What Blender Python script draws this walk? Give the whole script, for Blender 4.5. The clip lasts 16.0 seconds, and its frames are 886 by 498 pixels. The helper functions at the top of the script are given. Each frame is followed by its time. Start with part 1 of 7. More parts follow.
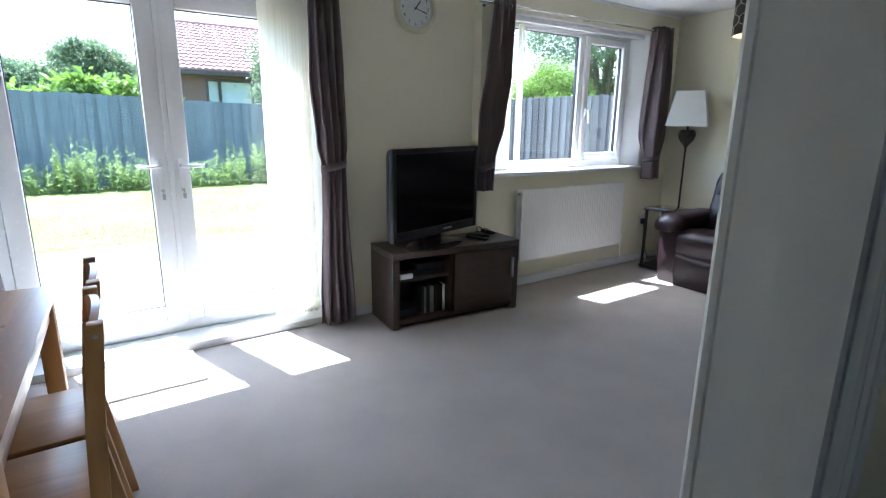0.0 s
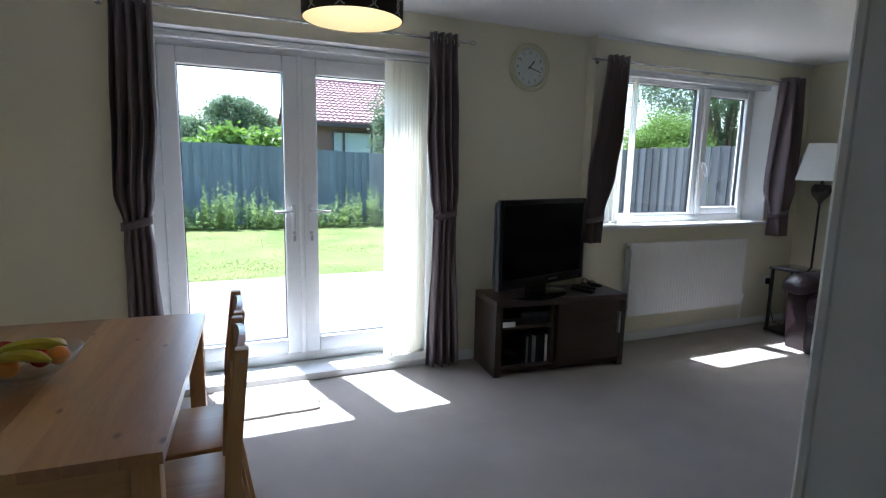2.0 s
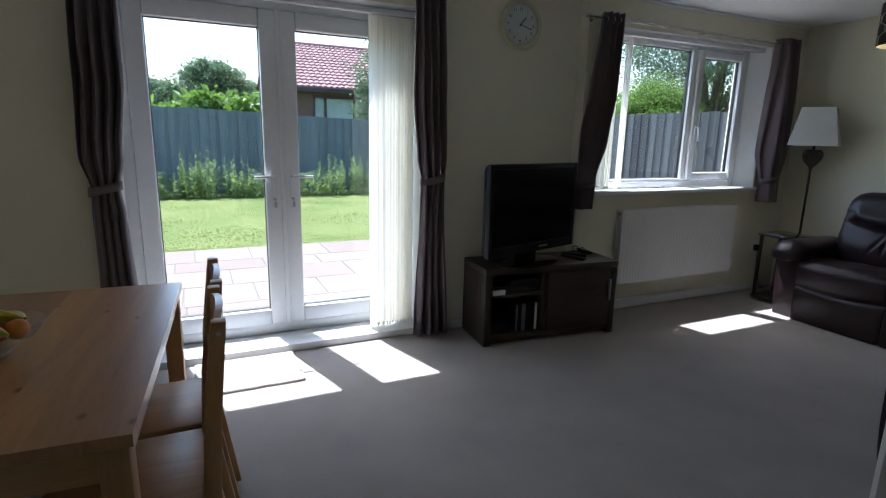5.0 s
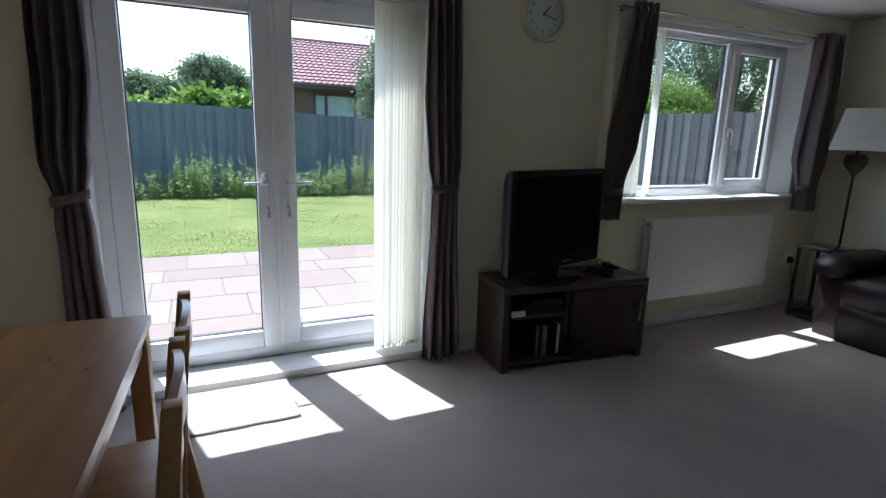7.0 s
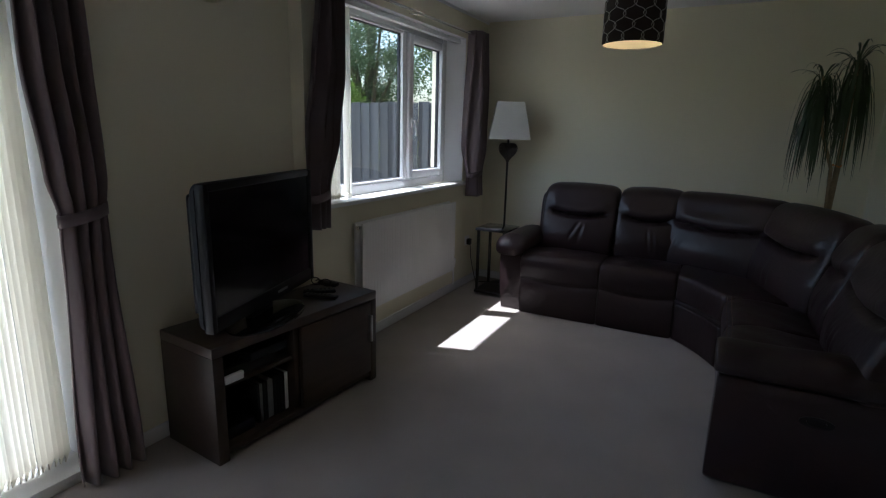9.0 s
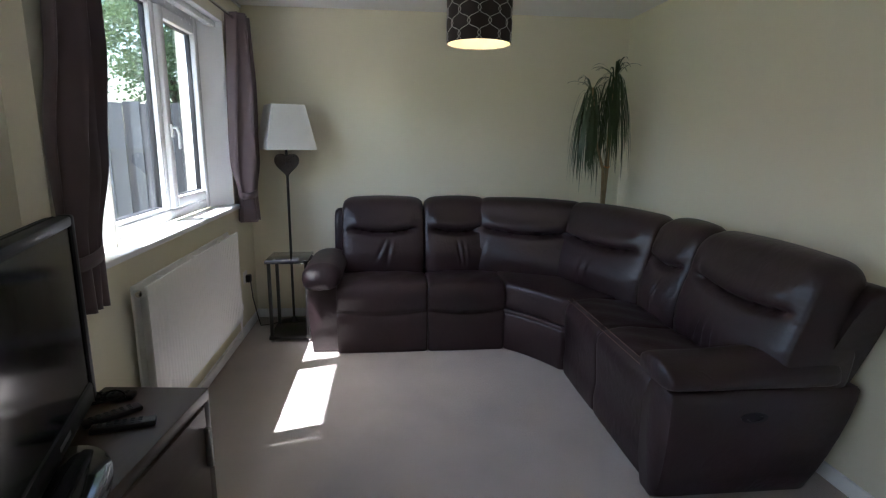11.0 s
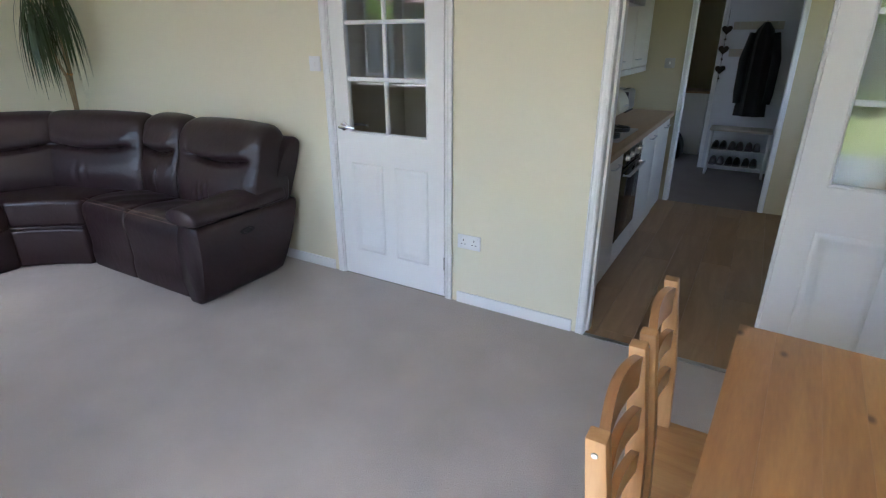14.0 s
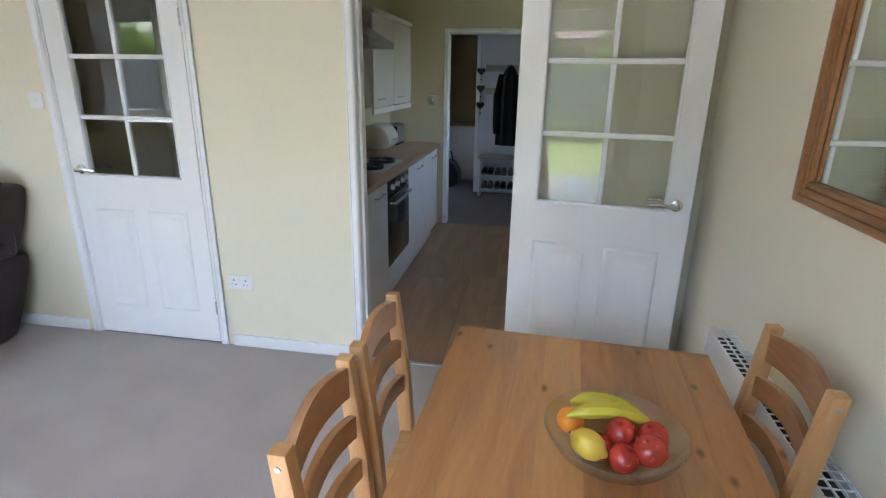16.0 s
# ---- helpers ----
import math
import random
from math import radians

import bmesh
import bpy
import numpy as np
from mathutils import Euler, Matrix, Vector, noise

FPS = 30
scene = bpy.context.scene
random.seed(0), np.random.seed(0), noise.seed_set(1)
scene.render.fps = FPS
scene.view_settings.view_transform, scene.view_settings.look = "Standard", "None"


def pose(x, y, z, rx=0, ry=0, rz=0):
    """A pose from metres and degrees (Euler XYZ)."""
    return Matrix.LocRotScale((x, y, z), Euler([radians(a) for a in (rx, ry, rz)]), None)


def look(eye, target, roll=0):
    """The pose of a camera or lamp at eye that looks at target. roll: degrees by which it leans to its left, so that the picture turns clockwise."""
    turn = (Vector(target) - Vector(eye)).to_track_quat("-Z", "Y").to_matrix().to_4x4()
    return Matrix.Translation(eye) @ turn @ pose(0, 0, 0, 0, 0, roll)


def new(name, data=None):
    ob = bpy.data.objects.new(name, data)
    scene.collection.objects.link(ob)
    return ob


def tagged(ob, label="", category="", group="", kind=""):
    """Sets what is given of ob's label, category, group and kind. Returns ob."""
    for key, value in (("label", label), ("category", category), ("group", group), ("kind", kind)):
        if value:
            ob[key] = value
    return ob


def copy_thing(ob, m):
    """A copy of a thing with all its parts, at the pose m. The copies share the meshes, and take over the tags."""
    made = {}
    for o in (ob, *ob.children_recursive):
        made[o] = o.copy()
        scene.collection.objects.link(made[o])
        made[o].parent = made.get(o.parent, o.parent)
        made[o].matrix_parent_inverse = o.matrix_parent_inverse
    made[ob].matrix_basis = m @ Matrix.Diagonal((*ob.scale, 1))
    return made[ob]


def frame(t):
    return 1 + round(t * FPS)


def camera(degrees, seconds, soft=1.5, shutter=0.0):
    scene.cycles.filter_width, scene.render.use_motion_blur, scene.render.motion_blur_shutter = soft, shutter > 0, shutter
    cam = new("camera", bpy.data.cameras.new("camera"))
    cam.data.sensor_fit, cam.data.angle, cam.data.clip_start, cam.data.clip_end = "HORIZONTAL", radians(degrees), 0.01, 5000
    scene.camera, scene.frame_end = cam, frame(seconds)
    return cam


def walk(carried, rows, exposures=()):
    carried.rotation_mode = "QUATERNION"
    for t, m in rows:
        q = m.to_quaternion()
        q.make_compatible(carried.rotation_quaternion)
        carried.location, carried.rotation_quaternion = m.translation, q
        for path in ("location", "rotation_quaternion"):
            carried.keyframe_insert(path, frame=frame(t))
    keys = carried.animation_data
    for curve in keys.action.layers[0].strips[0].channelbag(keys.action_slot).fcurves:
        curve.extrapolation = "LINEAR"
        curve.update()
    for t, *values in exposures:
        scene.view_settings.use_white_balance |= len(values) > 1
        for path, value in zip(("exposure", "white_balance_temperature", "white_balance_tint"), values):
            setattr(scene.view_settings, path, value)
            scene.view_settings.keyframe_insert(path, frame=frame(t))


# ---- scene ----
cam = camera(80.1, 16.0, 1.2)
PATH = [
    (0, (0.0, -0.231, 1.34), (1.111, 1.365, 0.87), 0.7),
    (0.5, (-0.003, -0.341, 1.359), (0.968, 1.354, 0.932), 0.6),
    (1, (-0.03, -0.386, 1.362), (0.805, 1.399, 1.019), 0.9),
    (1.5, (-0.055, -0.366, 1.363), (0.73, 1.45, 1.065), 1.1),
    (2, (-0.053, -0.296, 1.371), (0.731, 1.518, 1.065), 1.2),
    (2.5, (-0.049, -0.244, 1.359), (0.727, 1.573, 1.048), 1.2),
    (3, (-0.037, -0.19, 1.358), (0.784, 1.596, 0.988), 1.3),
    (3.5, (-0.029, -0.177, 1.358), (0.799, 1.598, 0.955), 1.4),
    (4, (-0.03, -0.198, 1.354), (0.815, 1.571, 0.956), 1.2),
    (6.5, (-0.034, -0.052, 1.319), (0.775, 1.718, 0.86), 1.5),
    (7, (0.055, 0.182, 1.357), (0.887, 1.95, 0.931), 1.7),
    (7.5, (0.051, 0.344, 1.335), (0.949, 2.086, 0.937), 1.7),
    (8, (-0.032, 0.576, 1.383), (1.253, 2.062, 1.007), 1.8),
    (8.5, (0.058, 0.712, 1.37), (1.614, 1.897, 0.948), 1.5),
    (9, (0.288, 0.907, 1.384), (2.018, 1.809, 0.946), 1.4),
    (9.2, (0.357, 0.967, 1.384), (2.14, 1.754, 0.933), 1.4),
    (11.3, (0.756, 2.028, 1.409), (2.651, 1.551, 0.982), 0.4),
    (11.5, (0.744, 2.133, 1.426), (2.572, 1.465, 0.966), 0.2),
    (12, (0.645, 2.233, 1.472), (2.379, 1.384, 0.948), -0.6),
    (12.5, (0.37, 2.342, 1.436), (2.037, 1.411, 0.842), -0.5),
    (13, (0.151, 2.428, 1.457), (1.656, 1.33, 0.73), -0.3),
    (13.5, (0.02, 2.513, 1.459), (1.241, 1.133, 0.683), 0.0),
    (14, (-0.123, 2.501, 1.474), (0.817, 0.899, 0.732), -0.1),
    (14.5, (-0.257, 2.501, 1.483), (0.399, 0.742, 0.793), 0.2),
    (15, (-0.351, 2.494, 1.485), (0.064, 0.645, 0.845), 0.5),
    (15.5, (-0.4, 2.482, 1.48), (-0.107, 0.604, 0.859), 0.7),
    (16, (-0.383, 2.48, 1.486), (-0.064, 0.606, 0.865), 0.9),
]
EXPOSURES = [(0.0, 3.08, 5280, 9), (1.0, 2.74, 5280, 9), (2.0, 2.25, 5280, 9), (3.5, 1.69, 5330, 9), (6.5, 1.62, 5400, 10), (8.0, 1.30, 5420, 10), (9.0, 1.38, 5580, 11),
             (11.4, 2.93, 5700, 12), (12.5, 3.30, 5700, 12), (13.2, 3.45, 5660, 12), (14.0, 3.56, 5640, 13), (16.0, 3.86, 5640, 14)]
walk(cam, [(t, look(eye, target, roll)) for t, eye, target, roll in PATH], EXPOSURES)

# ---- world, sun and lamps ----
SUN = Vector((-0.135, 0.475, 1.0)).normalized()
world = bpy.data.worlds.new("daylight")
scene.world = world
world.use_nodes = True
sky = world.node_tree.nodes.new("ShaderNodeTexSky")
sky.sky_type = "NISHITA"
sky.sun_disc = False
sky.sun_elevation = math.asin(SUN.z)
sky.sun_rotation = math.atan2(SUN.x, SUN.y)
sky.dust_density = 3.0
sky.air_density = 1.3
world.node_tree.links.new(sky.outputs[0], world.node_tree.nodes["Background"].inputs[0])
world.node_tree.nodes["Background"].inputs[1].default_value = 0.15
sun_data = bpy.data.lights.new("sun", "SUN")
sun_data.energy, sun_data.angle, sun_data.color = 4.2, radians(0.5), (1.0, 0.97, 0.93)
sun_ob = new("sun", sun_data)
sun_ob.matrix_world = look(SUN * 40, (0, 0, 0))

# ---- materials ----
def mat(name, col, rough=0.5, metal=0.0, var=0.12, scale=6.0, fine=60.0, bump=0.1, dist=0.004, spec=0.5, col2=None, per_piece=0.0, stretch=(1, 1, 1), coat=0.0, sheen=0.0, wrinkle=0.0, wscale=9.0):
    """A node material with colour variation at two scales, roughness variation and fine relief."""
    m = bpy.data.materials.new(name)
    m.use_nodes = True
    nt, n, l = m.node_tree, m.node_tree.nodes, m.node_tree.links
    b = n["Principled BSDF"]
    tc = n.new("ShaderNodeTexCoord")
    mp = n.new("ShaderNodeMapping")
    mp.inputs["Scale"].default_value = stretch
    l.new(tc.outputs["Object"], mp.inputs[0])
    big, small = n.new("ShaderNodeTexNoise"), n.new("ShaderNodeTexNoise")
    for t, s, d in ((big, scale, 3), (small, fine, 4)):
        t.inputs["Scale"].default_value, t.inputs["Detail"].default_value = s, d
        l.new(mp.outputs[0], t.inputs["Vector"])
    mixv = n.new("ShaderNodeMath")
    mixv.operation = "MULTIPLY_ADD"
    l.new(big.outputs[0], mixv.inputs[0])
    mixv.inputs[1].default_value = 0.6
    sm = n.new("ShaderNodeMath")
    sm.operation = "MULTIPLY"
    sm.inputs[1].default_value = 0.4
    l.new(small.outputs[0], sm.inputs[0])
    l.new(sm.outputs[0], mixv.inputs[2])
    fac = mixv.outputs[0]
    if per_piece:
        oi = n.new("ShaderNodeObjectInfo")
        add = n.new("ShaderNodeMath")
        add.operation = "MULTIPLY_ADD"
        add.inputs[1].default_value = per_piece
        l.new(oi.outputs["Random"], add.inputs[0])
        l.new(fac, add.inputs[2])
        sub = n.new("ShaderNodeMath")
        sub.operation = "SUBTRACT"
        sub.inputs[1].default_value = per_piece / 2
        l.new(add.outputs[0], sub.inputs[0])
        fac = sub.outputs[0]
    ramp = n.new("ShaderNodeValToRGB")
    ramp.color_ramp.elements[0].position, ramp.color_ramp.elements[1].position = 0.25, 0.75
    a = col2 or tuple(c * (1 - var) for c in col)
    e = col if col2 else tuple(min(1, c * (1 + var)) for c in col)
    ramp.color_ramp.elements[0].color, ramp.color_ramp.elements[1].color = (*a, 1), (*e, 1)
    l.new(fac, ramp.inputs[0])
    l.new(ramp.outputs[0], b.inputs["Base Color"])
    rr = n.new("ShaderNodeMapRange")
    rr.inputs["To Min"].default_value, rr.inputs["To Max"].default_value = max(0.02, rough - 0.08), min(1, rough + 0.08)
    l.new(small.outputs[0], rr.inputs[0])
    l.new(rr.outputs[0], b.inputs["Roughness"])
    b.inputs["Metallic"].default_value = metal
    b.inputs["Specular IOR Level"].default_value = spec
    b.inputs["Coat Weight"].default_value = coat
    b.inputs["Sheen Weight"].default_value = sheen
    if bump:
        bp = n.new("ShaderNodeBump")
        bp.inputs["Strength"].default_value, bp.inputs["Distance"].default_value = bump, dist
        l.new(small.outputs[0], bp.inputs["Height"])
        l.new(bp.outputs[0], b.inputs["Normal"])
        if wrinkle:   # broad soft creases under the fine grain
            wn, bw = n.new("ShaderNodeTexNoise"), n.new("ShaderNodeBump")
            wn.inputs["Scale"].default_value, wn.inputs["Detail"].default_value, wn.inputs["Distortion"].default_value = wscale, 4, 1.5
            l.new(mp.outputs[0], wn.inputs["Vector"])
            bw.inputs["Strength"].default_value, bw.inputs["Distance"].default_value = 0.6, wrinkle
            l.new(wn.outputs[0], bw.inputs["Height"])
            l.new(bw.outputs[0], bp.inputs["Normal"])
    return m


def glass_mat(name, tint=(0.97, 0.99, 0.98), base=0.0):
    """Clear pane: see-through, with a mirror-like gloss that grows at grazing angles."""
    m = bpy.data.materials.new(name)
    m.use_nodes = True
    n, l = m.node_tree.nodes, m.node_tree.links
    n.remove(n["Principled BSDF"])
    out = n["Material Output"]
    tr, gl, mx, fr = n.new("ShaderNodeBsdfTransparent"), n.new("ShaderNodeBsdfGlossy"), n.new("ShaderNodeMixShader"), n.new("ShaderNodeLayerWeight")
    tr.inputs[0].default_value = (*tint, 1)
    gl.inputs["Roughness"].default_value = 0.01
    fr.inputs["Blend"].default_value = 0.5
    po = n.new("ShaderNodeMath")
    po.operation = "POWER"
    po.inputs[1].default_value = 4.5
    l.new(fr.outputs["Facing"], po.inputs[0])
    ad = n.new("ShaderNodeMath")
    ad.operation = "MULTIPLY_ADD"
    ad.inputs[1].default_value = 0.9
    ad.inputs[2].default_value = 0.035 + base
    l.new(po.outputs[0], ad.inputs[0])
    l.new(ad.outputs[0], mx.inputs[0])
    l.new(tr.outputs[0], mx.inputs[1])
    l.new(gl.outputs[0], mx.inputs[2])
    l.new(mx.outputs[0], out.inputs[0])
    return m


def glow_mat(name, col, strength):
    m = bpy.data.materials.new(name)
    m.use_nodes = True
    b = m.node_tree.nodes["Principled BSDF"]
    b.inputs["Base Color"].default_value = (*col, 1)
    b.inputs["Emission Color"].default_value = (*col, 1)
    b.inputs["Emission Strength"].default_value = strength
    return m


def cloth_through(name, col, through_share, rough=0.8):
    """Thin cloth that lets part of the light through."""
    m = mat(name, col, rough, var=0.06, scale=10, fine=300, bump=0.15, dist=0.001)
    n, l = m.node_tree.nodes, m.node_tree.links
    tl, mx = n.new("ShaderNodeBsdfTranslucent"), n.new("ShaderNodeMixShader")
    tl.inputs[0].default_value = (*col, 1)
    mx.inputs[0].default_value = through_share
    l.new(n["Principled BSDF"].outputs[0], mx.inputs[1])
    l.new(tl.outputs[0], mx.inputs[2])
    l.new(mx.outputs[0], n["Material Output"].inputs[0])
    return m


def wood_mat(name, light, dark, ring=9.0, axis="Y", rough=0.45, knots=True, per_piece=0.25, grain=1.0, coat=0.0):
    """Planks of knotty wood: long grain along axis, rings, fine fibres and dark knots."""
    m = bpy.data.materials.new(name)
    m.use_nodes = True
    n, l = m.node_tree.nodes, m.node_tree.links
    b = n["Principled BSDF"]
    tc, mp, oi = n.new("ShaderNodeTexCoord"), n.new("ShaderNodeMapping"), n.new("ShaderNodeObjectInfo")
    s = {"X": (0.12, 1, 1), "Y": (1, 0.12, 1), "Z": (1, 1, 0.12)}[axis]
    mp.inputs["Scale"].default_value = s
    off = n.new("ShaderNodeVectorMath")
    off.operation = "ADD"
    sc = n.new("ShaderNodeMath")
    sc.operation = "MULTIPLY"
    sc.inputs[1].default_value = 7.0
    l.new(oi.outputs["Random"], sc.inputs[0])
    l.new(tc.outputs["Object"], off.inputs[0])
    l.new(sc.outputs[0], off.inputs[1])
    l.new(off.outputs[0], mp.inputs[0])
    n1, n2 = n.new("ShaderNodeTexNoise"), n.new("ShaderNodeTexNoise")
    n1.inputs["Scale"].default_value, n1.inputs["Detail"].default_value, n1.inputs["Distortion"].default_value = ring, 2, 1.2
    n2.inputs["Scale"].default_value, n2.inputs["Detail"].default_value = 140, 3
    l.new(mp.outputs[0], n1.inputs["Vector"])
    l.new(mp.outputs[0], n2.inputs["Vector"])
    mul = n.new("ShaderNodeMath")
    mul.operation = "MULTIPLY"
    mul.inputs[1].default_value = 5.0
    l.new(n1.outputs[0], mul.inputs[0])
    sn = n.new("ShaderNodeMath")
    sn.operation = "PINGPONG"
    sn.inputs[1].default_value = 1.0
    l.new(mul.outputs[0], sn.inputs[0])
    a1 = n.new("ShaderNodeMath")
    a1.operation = "MULTIPLY_ADD"
    a1.inputs[1].default_value = 0.24 * grain
    l.new(sn.outputs[0], a1.inputs[0])
    a2 = n.new("ShaderNodeMath")
    a2.operation = "MULTIPLY_ADD"
    a2.inputs[1].default_value = 0.35
    l.new(n2.outputs[0], a2.inputs[0])
    l.new(a2.outputs[0], a1.inputs[2])
    pr = n.new("ShaderNodeMath")
    pr.operation = "MULTIPLY"
    pr.inputs[1].default_value = per_piece
    l.new(oi.outputs["Random"], pr.inputs[0])
    l.new(pr.outputs[0], a2.inputs[2])
    ramp = n.new("ShaderNodeValToRGB")
    ramp.color_ramp.elements[0].position, ramp.color_ramp.elements[1].position = 0.08, 0.85
    ramp.color_ramp.elements[0].color, ramp.color_ramp.elements[1].color = (*light, 1), (*dark, 1)
    l.new(a1.outputs[0], ramp.inputs[0])
    col = ramp.outputs[0]
    if knots:
        vo = n.new("ShaderNodeTexVoronoi")
        vo.voronoi_dimensions = "2D"
        vo.inputs["Scale"].default_value = 5.0
        mk = n.new("ShaderNodeMapping")
        mk.inputs["Scale"].default_value = {"X": (0.55, 1, 1), "Y": (1, 0.55, 1), "Z": (1, 1, 1)}[axis]
        l.new(off.outputs[0], mk.inputs[0])
        l.new(mk.outputs[0], vo.inputs["Vector"])
        kr = n.new("ShaderNodeValToRGB")
        kr.color_ramp.elements[0].position, kr.color_ramp.elements[1].position = 0.018, 0.060
        kr.color_ramp.elements[0].color, kr.color_ramp.elements[1].color = (0.92, 0.92, 0.92, 1), (0, 0, 0, 1)
        l.new(vo.outputs["Distance"], kr.inputs[0])
        mx = n.new("ShaderNodeMix")
        mx.data_type = "RGBA"
        l.new(kr.outputs[0], mx.inputs["Factor"])
        l.new(col, mx.inputs["A"])
        mx.inputs["B"].default_value = (dark[0] * 0.42, dark[1] * 0.36, dark[2] * 0.3, 1)
        col = mx.outputs["Result"]
    l.new(col, b.inputs["Base Color"])
    b.inputs["Roughness"].default_value = rough
    b.inputs["Coat Weight"].default_value, b.inputs["Coat Roughness"].default_value = coat, 0.30
    bp = n.new("ShaderNodeBump")
    bp.inputs["Strength"].default_value, bp.inputs["Distance"].default_value = 0.12, 0.002
    l.new(n2.outputs[0], bp.inputs["Height"])
    l.new(bp.outputs[0], b.inputs["Normal"])
    return m


PAINT = mat("cream_wall_paint", (0.795, 0.755, 0.60), 0.85, var=0.025, scale=1.3, fine=220, bump=0.06, dist=0.002, spec=0.25)
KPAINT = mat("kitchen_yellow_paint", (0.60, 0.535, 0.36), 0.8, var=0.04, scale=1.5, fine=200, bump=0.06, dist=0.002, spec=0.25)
HPAINT = mat("hall_white_paint", (0.72, 0.74, 0.78), 0.8, var=0.03, scale=1.5, fine=200, bump=0.05, dist=0.002, spec=0.25)
CEIL = mat("white_ceiling_paint", (0.82, 0.82, 0.82), 0.9, var=0.02, scale=2, fine=160, bump=0.12, dist=0.003, spec=0.2)
GLOSS = mat("white_gloss_paint", (0.85, 0.86, 0.87), 0.32, var=0.02, scale=3, fine=90, bump=0.03, dist=0.001)
UPVC = mat("white_upvc", (0.84, 0.85, 0.86), 0.25, var=0.015, scale=3, fine=40, bump=0.02, dist=0.001)
SEAL = mat("black_rubber_seal", (0.02, 0.02, 0.022), 0.6, bump=0.0)
CARPET = mat("beige_cut_pile_carpet", (0.455, 0.405, 0.37), 0.97, var=0.14, scale=3.2, fine=260, bump=1.0, dist=0.007, spec=0.1, sheen=0.3, wrinkle=0.006, wscale=16.0)
GLASS = glass_mat("window_glass")
DGLASS = glass_mat("door_glass", (0.93, 0.95, 0.94), 0.034)
BOWLGLASS = glass_mat("bowl_glass", (0.965, 0.98, 0.975), 0.03)
LEATHER = mat("dark_brown_leather", (0.028, 0.0155, 0.0175), 0.38, var=0.25, scale=4, fine=170, bump=0.14, dist=0.001, spec=0.42, wrinkle=0.004, wscale=12.0)
STITCH = mat("tan_stitching", (0.16, 0.11, 0.09), 0.7, bump=0.0)
PINE = wood_mat("knotty_pine", (0.585, 0.305, 0.100), (0.26, 0.098, 0.028), axis="Y", rough=0.36, per_piece=0.42, grain=0.9, coat=0.9)
PINEX = wood_mat("knotty_pine_cross", (0.65, 0.39, 0.165), (0.40, 0.185, 0.06), axis="X", rough=0.38, knots=False)
PINEZ = wood_mat("knotty_pine_upright", (0.64, 0.385, 0.165), (0.40, 0.19, 0.062), axis="Z", rough=0.42, knots=False)
DARKWOOD = wood_mat("dark_stained_wood", (0.068, 0.046, 0.034), (0.028, 0.018, 0.013), axis="X", rough=0.42, knots=False)
FRAMEWOOD = wood_mat("honey_oak_frame", (0.36, 0.17, 0.06), (0.20, 0.085, 0.03), axis="Y", rough=0.35, knots=False)
LAMINATE = wood_mat("oak_laminate_floor", (0.44, 0.285, 0.155), (0.27, 0.165, 0.085), axis="Y", rough=0.33, knots=False, per_piece=0.4)
WORKTOP = wood_mat("beech_worktop", (0.42, 0.27, 0.15), (0.28, 0.17, 0.09), axis="Y", rough=0.4, knots=False)
CURTAIN = mat("mauve_brown_curtain_cloth", (0.115, 0.083, 0.088), 0.75, var=0.12, scale=7, fine=420, bump=0.3, dist=0.001, sheen=0.25)
BLIND = cloth_through("cream_blind_cloth", (0.92, 0.91, 0.87), 0.85)
SHADE = cloth_through("ivory_lampshade_cloth", (0.80, 0.78, 0.74), 0.3)
BLACKPL = mat("black_plastic", (0.010, 0.010, 0.012), 0.42, var=0.2, fine=300, bump=0.05, dist=0.0005, spec=0.28)
GREYPL = mat("slate_grey_plastic", (0.017, 0.020, 0.025), 0.55, var=0.08, fine=200, bump=0.03, dist=0.0005, spec=0.32)
SCREEN = mat("tv_screen_glass", (0.006, 0.006, 0.008), 0.12, var=0.1, bump=0.0)
BLACKMETAL = mat("black_painted_metal", (0.02, 0.019, 0.018), 0.35, var=0.2, fine=80, bump=0.05, dist=0.001)
BLACKGLASS = mat("black_gloss_top", (0.015, 0.015, 0.017), 0.08, var=0.1, bump=0.0, coat=0.5)
CHROME = mat("polished_chrome", (0.62, 0.62, 0.62), 0.16, 1.0, var=0.03, bump=0.0)
STEEL = mat("brushed_steel", (0.5, 0.5, 0.5), 0.32, 1.0, var=0.05, fine=200, bump=0.04, dist=0.0005)
RADWHITE = mat("white_radiator_enamel", (0.80, 0.80, 0.79), 0.35, var=0.02, fine=60, bump=0.03, dist=0.001)
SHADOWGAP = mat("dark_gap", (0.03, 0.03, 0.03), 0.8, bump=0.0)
SOCKET = mat("white_socket_plastic", (0.82, 0.82, 0.82), 0.3, var=0.01, bump=0.0)
TIN = mat("silver_trellis_foil", (0.55, 0.53, 0.50), 0.35, 0.6, var=0.05, bump=0.0)
DRUM = mat("dark_brown_shade_cloth", (0.022, 0.014, 0.011), 0.8, var=0.2, fine=300, bump=0.1, dist=0.0005)
DRUMIN = mat("cream_shade_lining", (0.75, 0.66, 0.48), 0.6, var=0.04, bump=0.0)
BULB = glow_mat("warm_bulb_glass", (1.0, 0.80, 0.50), 6.0)
WICKER = mat("dark_wicker", (0.05, 0.036, 0.028), 0.7, var=0.4, fine=150, bump=0.4, dist=0.003)
CLOCKRIM = mat("pale_cream_clock_rim", (0.62, 0.60, 0.42), 0.35, var=0.03, bump=0.0)
CLOCKFACE = mat("white_clock_face", (0.80, 0.80, 0.80), 0.5, var=0.01, bump=0.0)
